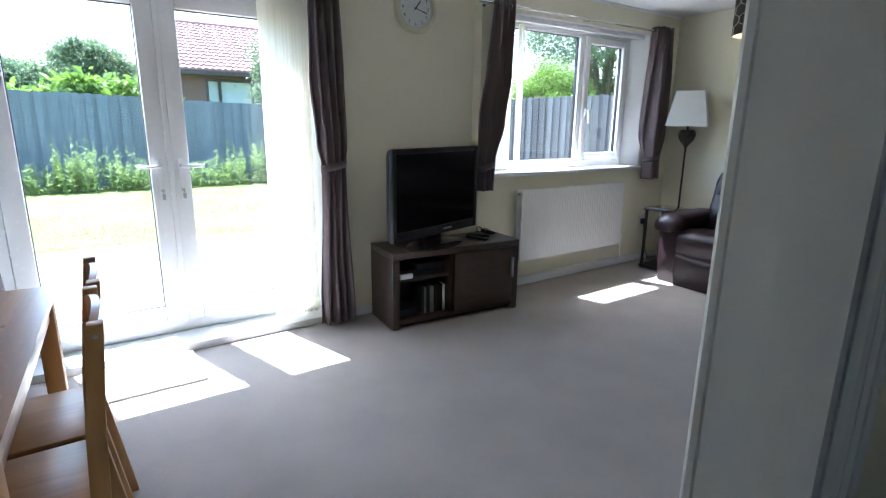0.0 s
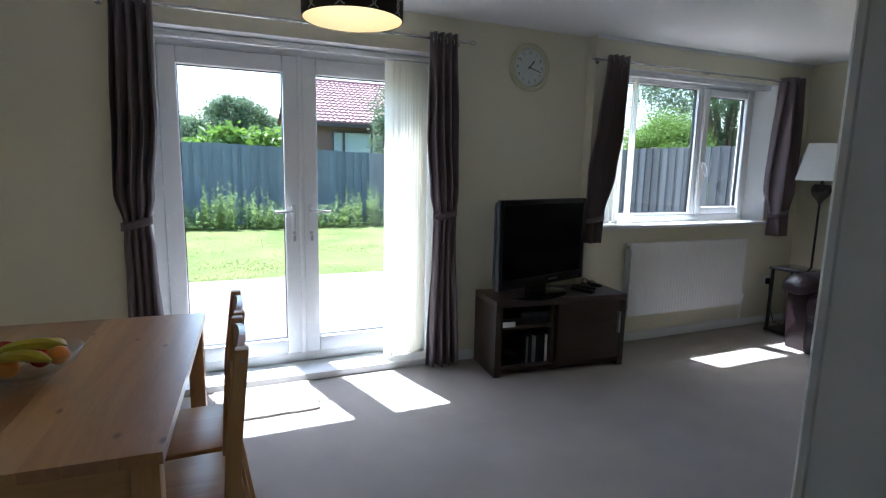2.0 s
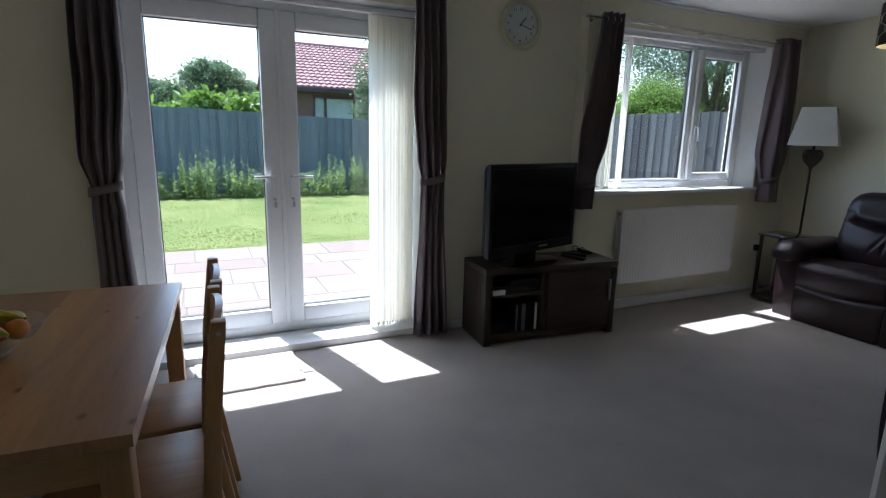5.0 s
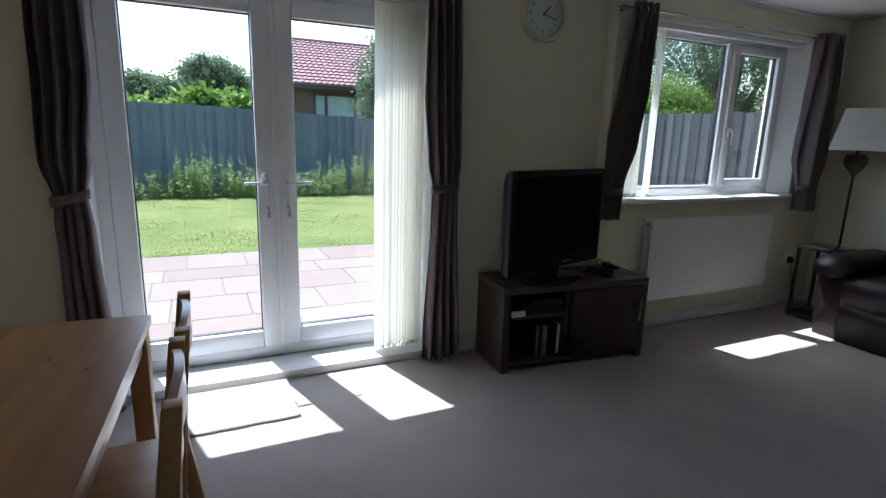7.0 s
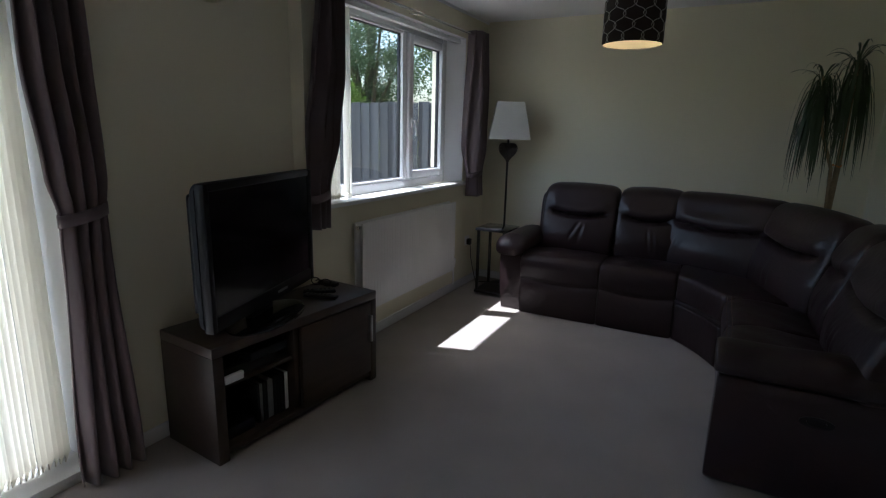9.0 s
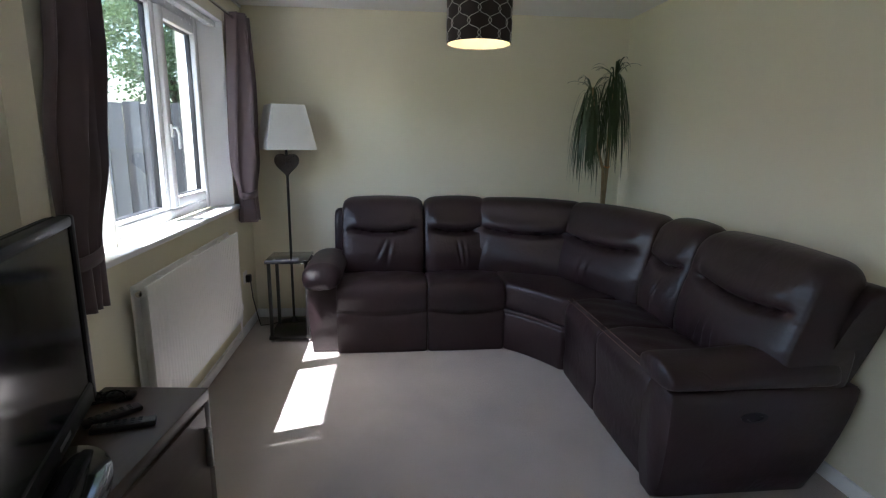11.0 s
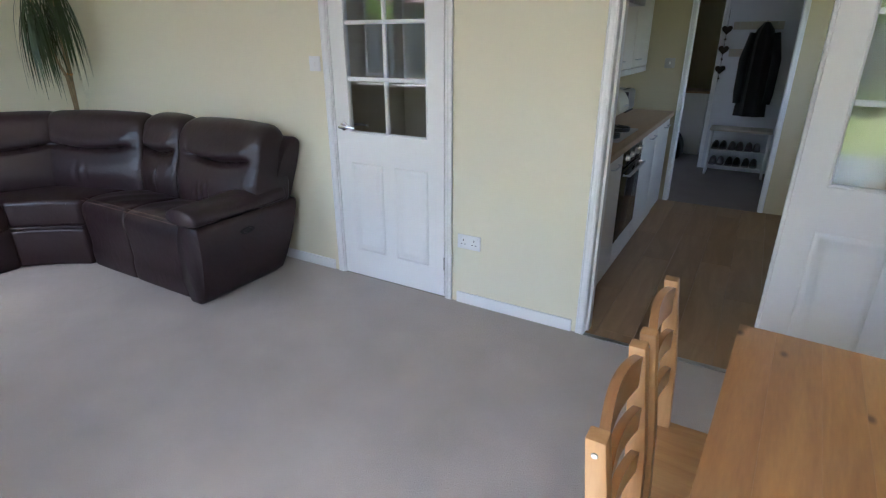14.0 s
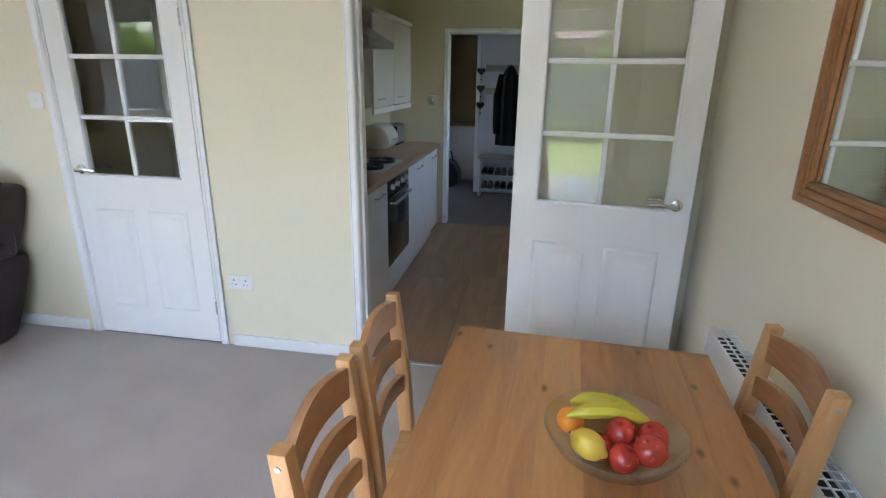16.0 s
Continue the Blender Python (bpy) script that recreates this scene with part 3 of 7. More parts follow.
glazed_door("door_1", pose(SX0 + 0.003, -0.036, 0), "closed white six-light panelled door with chrome lever handle")
glazed_door("door_2", pose(KX0 + 0.005, 0.060, 0, 0, 0, 172.5), "open white six-light panelled door folded back beside the wall")

# ---- french doors ----
fd = thing("window_1", pose((DX0 + DX1) / 2, 3.22, 0), "white upvc french doors with clear double glazing", "french doors", kind="structure")


def rail_frame(x0, x1, z0, z1, w, y0, y1, bev=0.008, wb=None):
    wb = wb or w
    bm = None
    for r in ((x0, x0 + w, y0, y1, z0, z1), (x1 - w, x1, y0, y1, z0, z1), (x0 + w, x1 - w, y0, y1, z1 - w, z1), (x0 + w, x1 - w, y0, y1, z0, z0 + wb)):
        c = box(*r, bev, 2)
        bm = join(bm, c) if bm else c
    return bm


part("outer_frame", in_place(rail_frame(DX0, DX1, 0.045, DZ1, 0.065, 3.235, 3.305), fd), UPVC, fd)
part("sill_ledge", in_place(box(DX0, DX1, YC - 0.005, 3.235, -0.02, 0.045, 0.006, 2), fd), GLOSS, fd, "white painted inner ledge")
part("threshold", in_place(box(DX0 + 0.002, DX1 - 0.002, 3.305, 3.42, -0.06, 0.055, 0.006, 2), fd), UPVC, fd)
for k, (a, b) in enumerate(((-0.335, 0.455), (0.465, 1.255))):
    leaf = part("door_leaf", in_place(rail_frame(a, b, 0.11, 2.035, 0.10, 3.225, 3.29, 0.010), fd), UPVC, fd, "white upvc glazed door leaf")
    part("seal", in_place(rail_frame(a + 0.098, b - 0.098, 0.208, 1.937, 0.006, 3.255, 3.287, 0.001), fd), SEAL, leaf)
    p = part("pane", in_place(box(a + 0.10, b - 0.10, 3.272, 3.278, 0.21, 1.935), fd), GLASS, leaf, "clear double-glazed pane")
    p.visible_shadow = False
    xs = b - 0.05 if k == 0 else a + 0.05
    hd = part("door_handle", in_place(box(xs - 0.014, xs + 0.014, 3.215, 3.226, 0.87, 1.11, 0.006, 3), fd), UPVC, leaf, "white lever handle")
    s = -1 if k == 0 else 1
    part("lever", in_place(tube([(xs, 3.222, 1.07), (xs, 3.180, 1.07), (xs + s * 0.03, 3.170, 1.07), (xs + s * 0.12, 3.172, 1.068)], 0.009, 10), fd), UPVC, hd)
    part("lock_cylinder", in_place(moved(lathe([(0, 0), (0.010, 0), (0.010, 0.012), (0, 0.012)], 14), pose(xs, 3.216, 0.93, 90)), fd), STEEL, hd)
    part("key", in_place(join(box(xs - 0.003, xs + 0.003, 3.180, 3.206, 0.918, 0.940), box(xs - 0.009, xs + 0.009, 3.178, 3.183, 0.88, 0.915, 0.002)), fd), STEEL, hd, "small steel key in the lock")
part("meeting_cover", in_place(box(0.445, 0.475, 3.212, 3.226, 0.11, 2.035, 0.005, 2), fd), UPVC, fd)

# ---- window ----
wn = thing("window_2", pose((WX0 + WX1) / 2, 3.05, WZ0), "white upvc casement window with one opening sash", "window", kind="structure")
part("outer_frame", in_place(rail_frame(WX0, WF, WZ0, WZ1, 0.06, 3.03, 3.10), wn), UPVC, wn)
part("mullion", in_place(box(3.70, 3.738, 3.035, 3.090, WZ0 + 0.06, WZ1 - 0.06, 0.008, 2), wn), UPVC, wn)
sash = part("sash", in_place(rail_frame(3.739, WF - 0.040, WZ0 + 0.062, WZ1 - 0.062, 0.062, 3.015, 3.075, 0.012, 0.062), wn), UPVC, wn, "white opening sash")
part("seal", in_place(rail_frame(3.799, WF - 0.100, WZ0 + 0.122, WZ1 - 0.122, 0.006, 3.045, 3.073, 0.001), wn), SEAL, sash)
p = part("pane", in_place(box(3.801, WF - 0.102, 3.062, 3.067, WZ0 + 0.124, WZ1 - 0.124), wn), GLASS, sash, "clear glass pane")
p.visible_shadow = False
part("glazing_bead", in_place(rail_frame(WX0 + 0.058, 3.702, WZ0 + 0.058, WZ1 - 0.058, 0.018, 3.038, 3.07, 0.005), wn), UPVC, wn)
part("seal", in_place(rail_frame(WX0 + 0.074, 3.686, WZ0 + 0.074, WZ1 - 0.074, 0.006, 3.062, 3.088, 0.001), wn), SEAL, wn)
p = part("pane", in_place(box(WX0 + 0.076, 3.684, 3.078, 3.083, WZ0 + 0.076, WZ1 - 0.076), wn), GLASS, wn, "clear glass pane")
p.visible_shadow = False
hd = part("window_handle", in_place(box(3.760, 3.780, 3.003, 3.016, 1.40, 1.47, 0.004, 2), wn), UPVC, sash, "white espagnolette handle")
part("lever", in_place(tube([(3.770, 3.01, 1.455), (3.770, 2.985, 1.45), (3.775, 2.978, 1.42), (3.781, 2.980, 1.34)], 0.008, 10), wn), UPVC, hd)
part("window_sill", in_place(box(WX0 - 0.05, WX1 + 0.05, YN - 0.035, 3.03, WZ0 - 0.028, WZ0, 0.007, 3), wn), GLOSS, wn, "white gloss-painted window board")
solid("window_reveal", boxes([(WX0, WX0 + 0.004, YN + 0.001, 3.03, WZ0, WZ1), (WX0, WX1, YN + 0.001, 3.03, WZ1 - 0.004, WZ1)]), GLOSS, "white painted window reveal", "window reveal", "structure")
solid("window_splay", prism([(WX1 - 0.001, YN + 0.001), (WX1 - 0.001, 3.0305), (WF - 0.004, 3.0305), (WX1 - 0.006, YN + 0.001)], WZ0 + 0.001, WZ1 - 0.005, 0.0, 1), GLOSS, "white painted splayed window reveal", "window reveal", "structure")
solid("door_reveal", boxes([(DX0, DX0 + 0.004, YC + 0.001, 3.235, 0.045, DZ1), (DX1 - 0.004, DX1, YC + 0.001, 3.235, 0.045, DZ1), (DX0, DX1, YC + 0.001, 3.235, DZ1 - 0.004, DZ1)]), GLOSS, "white painted door reveal", "door reveal", "structure")

# ---- kitchen and hall shell ----
KF = -2.90
solid("kitchen_floor_bed", box(-1.30, 1.10, KF, -0.002, -0.14, -0.014), SHADOWGAP, "bed under the laminate floor", "floor", "structure")
solid("kitchen_ceiling", box(-1.5, 1.3, KF - 0.1, -0.10, H, H + 0.15), CEIL, "white kitchen ceiling", "ceiling", "structure")
solid("kitchen_wall_east", box(1.10, 1.23, KF, -0.10, -0.14, H), KPAINT, "yellow painted kitchen wall", "wall", "structure")
# unseen window opening, added so that skylight brightens the kitchen
solid("kitchen_wall_west", boxes([(-1.50, -1.30, KF, -2.30, -0.14, H), (-1.50, -1.30, -1.25, -0.10, -0.14, H), (-1.50, -1.30, -2.30, -1.25, -0.14, 1.15), (-1.50, -1.30, -2.30, -1.25, 2.0, H)]), KPAINT, "yellow painted kitchen wall with an added, unseen window opening", "wall", "structure")
solid("added_kitchen_window_frame", boxes([(-1.46, -1.40, -2.30, -2.24, 1.15, 2.0), (-1.46, -1.40, -1.31, -1.25, 1.15, 2.0), (-1.46, -1.40, -2.24, -1.31, 1.15, 1.21), (-1.46, -1.40, -2.24, -1.31, 1.94, 2.0)]), UPVC, "white frame of the added, unseen kitchen window", "window frame", "structure")
# unseen overhang, added to keep direct sun out of that opening
solid("eaves", box(-2.35, -1.50, -4.8, 0.5, H + 0.02, H + 0.15), CEIL, "unseen white overhang added to keep sun out of the kitchen opening", "eaves", "structure")
HX0, HX1, HH = -0.27, 0.50, 1.88
solid("kitchen_wall_south", boxes([(-1.5, HX0 - 0.02, KF - 0.1, KF, -0.14, H), (HX1 + 0.02, 1.235, KF - 0.1, KF, -0.14, H), (HX0 - 0.02, HX1 + 0.02, KF - 0.1, KF, HH + 0.02, H)]), KPAINT, "yellow painted kitchen wall with a doorway", "wall", "structure")
architrave("trim_hall_doorway", HX0, HX1, HH, KF, 1, "white door surround between kitchen and hall")
solid("trim_hall_doorway_lining", boxes([(HX0 - 0.02, HX0, KF - 0.1, KF, 0, HH), (HX1, HX1 + 0.02, KF - 0.1, KF, 0, HH), (HX0 - 0.02, HX1 + 0.02, KF - 0.1, KF, HH, HH + 0.02)]), GLOSS, "white painted door lining", "door lining", "structure")
solid("hall_floor", box(-1.5, 2.2, -4.70, KF - 0.002, -0.14, 0.0), CARPETH, "grey hall carpet", "floor", "structure")
solid("hall_ceiling", box(-1.5, 2.2, -4.8, KF - 0.1, H, H + 0.15), CEIL, "white hall ceiling", "ceiling", "structure")
solid("hall_wall_south", boxes([(-1.5, 0.42, -4.70, -4.60, 0, H), (1.18, 2.2, -4.70, -4.60, 0, H), (0.42, 1.18, -4.70, -4.60, 2.0, H)]), HPAINT, "white hall wall with an open doorway", "wall", "structure")
solid("hall_wall_west", box(-1.6, -1.5, -4.7, KF - 0.1, 0, H), HPAINT, "plain white hall wall", "wall", "structure")
# the opening is unseen, added to give the hall some daylight
solid("hall_wall_north", boxes([(1.23, 1.55, KF - 0.1, KF, -0.14, H), (1.95, 2.3, KF - 0.1, KF, -0.14, H), (1.55, 1.95, KF - 0.1, KF, -0.14, 1.1), (1.55, 1.95, KF - 0.1, KF, 1.9, H)]), HPAINT, "white hall wall with a small unseen opening added for daylight", "wall", "structure")
solid("hall_wall_east", box(2.2, 2.3, -4.7, KF - 0.1, 0, H), HPAINT, "plain white hall wall", "wall", "structure")
architrave("trim_far_doorway", 0.42, 1.18, 2.0, -4.60, 1, "white door surround at the end of the hall")
solid("far_room_shell", boxes([(0.2, 1.4, -6.3, -6.2, 0, H), (0.1, 0.2, -6.3, -4.7, 0, H), (1.4, 1.5, -6.3, -4.7, 0, H)]), KPAINT, "dim walls of the room beyond the hall", "wall", "structure")
solid("far_room_floor", box(0.1, 1.5, -6.3, -4.70, -0.14, 0.0), CARPETH, "grey carpet beyond the hall", "floor", "structure")
solid("far_room_ceiling", box(0.1, 1.5, -6.3, -4.7, H, H + 0.1), CEIL, "white ceiling beyond the hall", "ceiling", "structure")

# ---- garden ground ----
GZ = -0.13
solid("ground", box(-150, 150, 2.95, 400, GZ - 0.3, GZ), GRASS, "sunlit mown lawn", "lawn", "structure")

# ---- sofa ----
def back_cushion(p, q, n, creases):
    """A padded recliner back: a head roll over a dipping seam, a full lumbar pad with a few pulled creases, rounded sides."""
    prof = smooth_profile([(0.36, 0.40), (0.366, 0.50), (0.350, 0.62), (0.315, 0.72), (0.290, 0.80), (0.272, 0.88), (0.235, 0.945), (0.165, 0.978), (0.08, 0.975), (0.03, 0.91), (0.035, 0.60), (0.07, 0.40)], 3)
    bm = loft((*p, 0), (*q, 0), (*n, 0), prof, 0.085, 0.80, 44, 0.03)
    pv, dv, nv = Vector((*p, 0)), Vector((q[0] - p[0], q[1] - p[1], 0)), Vector((*n, 0)).normalized()
    for v in bm.verts:
        u = min(1, max(0, (v.co - pv).dot(dv) / dv.length_squared))
        depth = (v.co - pv).dot(nv)
        arch = math.sin(math.pi * u)
        z = v.co.z
        push = 0.0
        if depth > 0.15:
            w = max(0.0, min(1.0, (arch - 0.22) / 0.35))
            w = w * w * (3 - 2 * w)
            zs = 0.780 - 0.045 * arch
            push -= 0.046 * w * math.exp(-((z - zs) / 0.016) ** 2)
            push += 0.024 * w * math.exp(-((z - zs - 0.062) / 0.045) ** 2)
            push += 0.020 * arch * math.exp(-((z - 0.585) / 0.085) ** 2)
            for u0, z0, tilt, deep in creases:
                line = u - u0 - tilt * (z - z0)
                push -= deep * math.exp(-(line / 0.020) ** 2) * math.exp(-((z - z0) / 0.062) ** 2)
                push += 0.6 * deep * math.exp(-((line - 0.045) / 0.025) ** 2) * math.exp(-((z - z0) / 0.055) ** 2)
            edge = min(u, 1 - u)   # small gathers where the panels meet the side welt
            push -= 0.0022 * max(0.0, 1 - edge / 0.14) * (math.sin(z * 97 + 5 * p[1]) + math.sin(z * 151 + 7 * p[0])) * (0.7 if z < 0.86 else 0.2)
        v.co += nv * push
        v.co.z += 0.012 * arch * max(0.0, min(1.0, (z - 0.86) / 0.1))
    return bm


def seat_cushion(p, q, n, split):
    """A seat with its front apron; split: the apron hangs as a footrest panel below a dipping seam."""
    pts = [(0.0, 0.10), (0.0, 0.45), (0.25, 0.478), (0.40, 0.478), (0.468, 0.458), (0.488, 0.41), (0.484, 0.34)]
    pts += [(0.478, 0.305), (0.458, 0.282), (0.478, 0.258), (0.486, 0.20)] if split else [(0.480, 0.28), (0.472, 0.16)]
    pts += [(0.484, 0.10), (0.480, 0.03), (0.478, 0.012), (0.474, 0.003), (0.45, 0.002), (0.2, 0.002)]
    bm = loft((*p, 0), (*q, 0), (*n, 0), smooth_profile(pts, 2), 0.030, 0.955, 20, 0.012)
    pv, dv, nv = Vector((*p, 0)), Vector((q[0] - p[0], q[1] - p[1], 0)), Vector((*n, 0)).normalized()
    for v in bm.verts:
        u = min(1, max(0, (v.co - pv).dot(dv) / dv.length_squared))
        arch = math.sin(math.pi * u)
        if split:
            v.co.z -= 0.026 * arch * max(0.0, 1 - abs(v.co.z - 0.283) / 0.11)
        depth = (v.co - pv).dot(nv)
        if v.co.z > 0.44 and depth < 0.46:
            v.co.z += 0.008 * arch + 0.003 * math.sin(u * 17 + depth * 23)
        v.co += nv * (0.006 * arch * max(0.0, 1 - abs(v.co.z - 0.38) / 0.07))
    return bm


def corner_sofa():
    so = thing("corner_sofa", pose(3.9, 0.9, 0), "dark brown leather corner recliner sofa with padded headrests", "sofa")
    runs = [((4.86, 2.20), (4.86, 1.605), (-1, 0), [(0.47, 0.62, 0.9, 0.016), (0.56, 0.60, 0.3, 0.012)]),
            ((4.86, 1.60), (4.86, 1.115), (-1, 0), [(0.52, 0.60, -0.4, 0.014), (0.60, 0.58, -0.2, 0.009)]),
            ((4.86, 1.125), (4.53, 0.40), (-0.91, 0.42), [(0.12, 0.60, 0.4, 0.010)]),
            ((4.50, 0.375), (3.70, 0.085), (-0.33, 0.94), [(0.38, 0.58, 0.2, 0.009), (0.47, 0.57, 0.2, 0.009)]),
            ((3.655, 0.045), (3.235, 0.045), (0, 1), [(0.55, 0.58, 0.5, 0.012), (0.90, 0.60, 0.8, 0.014)]),
            ((3.230, 0.045), (2.445, 0.045), (0, 1), [(0.30, 0.55, 0.5, 0.014), (0.37, 0.54, 0.3, 0.012), (0.45, 0.53, 0.2, 0.012)])]
    for p, q, n, creases in runs:
        part("backrest", in_place(back_cushion(p, q, n, creases), so), LEATHER, so, smooth=70)
    # shell behind the end backrests
    part("back_frame", in_place(loft((4.885, 2.27, 0), (4.885, 1.2, 0), (-1, 0, 0), smooth_profile([(0.0, 0.1), (0.16, 0.1), (0.16, 0.6), (0.12, 0.88), (0.03, 0.89), (0.0, 0.86)], 2), 0.04, 0.9), so), LEATHER, so, smooth=60)
    def lean(bm):   # the end of the back narrows towards the floor
        for v in bm.verts:
            v.co.x = max(v.co.x, 2.385 + max(0.0, 0.88 - v.co.z) * 0.26)
        return bm
    part("back_frame", in_place(lean(loft((3.6, 0.02, 0), (2.385, 0.02, 0), (0, 1, 0), smooth_profile([(0.0, 0.86), (0.03, 0.90), (0.13, 0.89), (0.20, 0.60), (0.28, 0.10), (0.16, 0.05), (0.05, 0.5)], 2), 0.04, 0.9)), so), LEATHER, so, smooth=60)
    for p, q, n, split in (((4.565, 2.206), (4.565, 1.61), (-1, 0), True), ((4.565, 1.605), (4.565, 1.09), (-1, 0), True),
                           ((3.70, 0.32), (3.215, 0.32), (0, 1), False), ((3.21, 0.32), (2.66, 0.32), (0, 1), False)):
        part("seat", in_place(seat_cushion(p, q, n, split), so), LEATHER, so, smooth=60)
    # the corner seat, hollowed where the two runs meet
    arc = []
    for i in range(11):
        u = i / 10
        a, c, b = Vector((4.088, 1.088)), Vector((3.955, 0.935)), Vector((3.716, 0.812))
        w = a * (1 - u) ** 2 + c * 2 * u * (1 - u) + b * u * u
        arc.append((w.x, w.y))
    rear = [(3.71, 0.32), (4.3, 0.3), (4.66, 0.6), (4.66, 1.088)]
    part("corner_seat", in_place(prism(arc + rear, 0.285, 0.470, 0.032, 4), so), LEATHER, so, smooth=60)
    part("corner_welt", in_place(prism([(x + 0.012, y + 0.004) for x, y in arc] + rear, 0.262, 0.288, 0.006, 2), so), LEATHER, so, smooth=60)
    part("corner_base", in_place(prism([(x + 0.006, y + 0.004) for x, y in arc] + rear, 0.003, 0.266, 0.018, 3), so), LEATHER, so, smooth=60)
    # arms
    arm = smooth_profile([(-0.02, 0.485), (-0.026, 0.56), (0.03, 0.606), (0.12, 0.614), (0.20, 0.588), (0.232, 0.54), (0.224, 0.492), (0.12, 0.478)], 3)
    bm = loft((4.03, 2.195, 0), (4.72, 2.195, 0), (0, 1, 0), arm, 0.11, 0.45, 24, 0.03)
    for v in bm.verts:   # gathered pleats round the front roll
        f = max(0.0, 1 - abs(v.co.x - 4.085) / 0.075)
        v.co.x -= 0.008 * f * abs(math.sin(v.co.y * 95))
        v.co.z -= 0.05 * max(0.0, (4.14 - v.co.x) / 0.11) ** 1.5
    part("armrest", in_place(bm, so), LEATHER, so, "padded arm with gathered front", smooth=60)
    part("arm_panel", in_place(loft((4.13, 2.205, 0), (4.80, 2.205, 0), (0, 1, 0), [(0.0, 0.0), (0.0, 0.49), (0.168, 0.50), (0.188, 0.46), (0.190, 0.30), (0.178, 0.12), (0.165, 0.0)], 0.03, 0.97), so), LEATHER, so, smooth=60)
    flat_arm = smooth_profile([(-0.035, 0.500), (-0.042, 0.552), (0.01, 0.588), (0.11, 0.598), (0.20, 0.582), (0.240, 0.545), (0.238, 0.512), (0.20, 0.496), (0.08, 0.494)], 3)
    bm = loft((2.66, 0.842, 0), (2.66, 0.16, 0), (-1, 0, 0), flat_arm, 0.055, 0.84, 18, 0.006)
    for v in bm.verts:   # the pad swells towards the back
        v.co.z += 0.020 * max(0.0, min(1.0, (0.62 - v.co.y) / 0.35)) * (1 if v.co.z > 0.54 else 0)
    part("armrest", in_place(bm, so), LEATHER, so, "padded arm with stitched top", smooth=60)
    side = smooth_profile([(0.0, 0.0), (0.0, 0.49), (0.19, 0.50), (0.222, 0.485), (0.226, 0.34), (0.206, 0.16), (0.165, 0.0)], 1)
    bm = loft((2.655, 0.828, 0), (2.655, 0.06, 0), (-1, 0, 0), side, 0.045, 0.95, 12)
    for v in bm.verts:   # the side slopes in under the back
        v.co.y += 0.32 * max(0.0, 0.5 - v.co.z) * max(0.0, (0.36 - v.co.y) / 0.30)
    part("arm_panel", in_place(bm, so), LEATHER, so, smooth=60)
    pull = moved(lathe([(0, 0), (0.036, 0), (0.036, 0.004), (0.022, 0.006), (0.018, -0.006), (0, -0.006)], 20), pose(2.428, 0.50, 0.395, 0, -90, 0) @ Matrix.Diagonal((0.6, 1.5, 1, 1)))
    part("recliner_pull", in_place(pull, so), BLACKPL, so, "black recliner release pull")
    seams = [[(3.69, 0.792 + d, 0.470 + h), (3.45, 0.797 + d, 0.474 + h), (3.225, 0.792 + d, 0.470 + h)] for d, h in ((0.0, 0.0), (-0.022, 0.011))]
    seams += [[(3.20, 0.792 + d, 0.470 + h), (2.95, 0.797 + d, 0.474 + h), (2.675, 0.792 + d, 0.470 + h)] for d, h in ((0.0, 0.0), (-0.022, 0.011))]
    seams += [[(2.685 - 0.05 * i, 0.818, 0.540 + 0.006 * math.sin(i * 0.8)) for i in range(5)]]
    for pts in seams:
        part("stitching", in_place(tube(pts, 0.0022, 5), so), STITCH, so, "tan stitched seam")


corner_sofa()


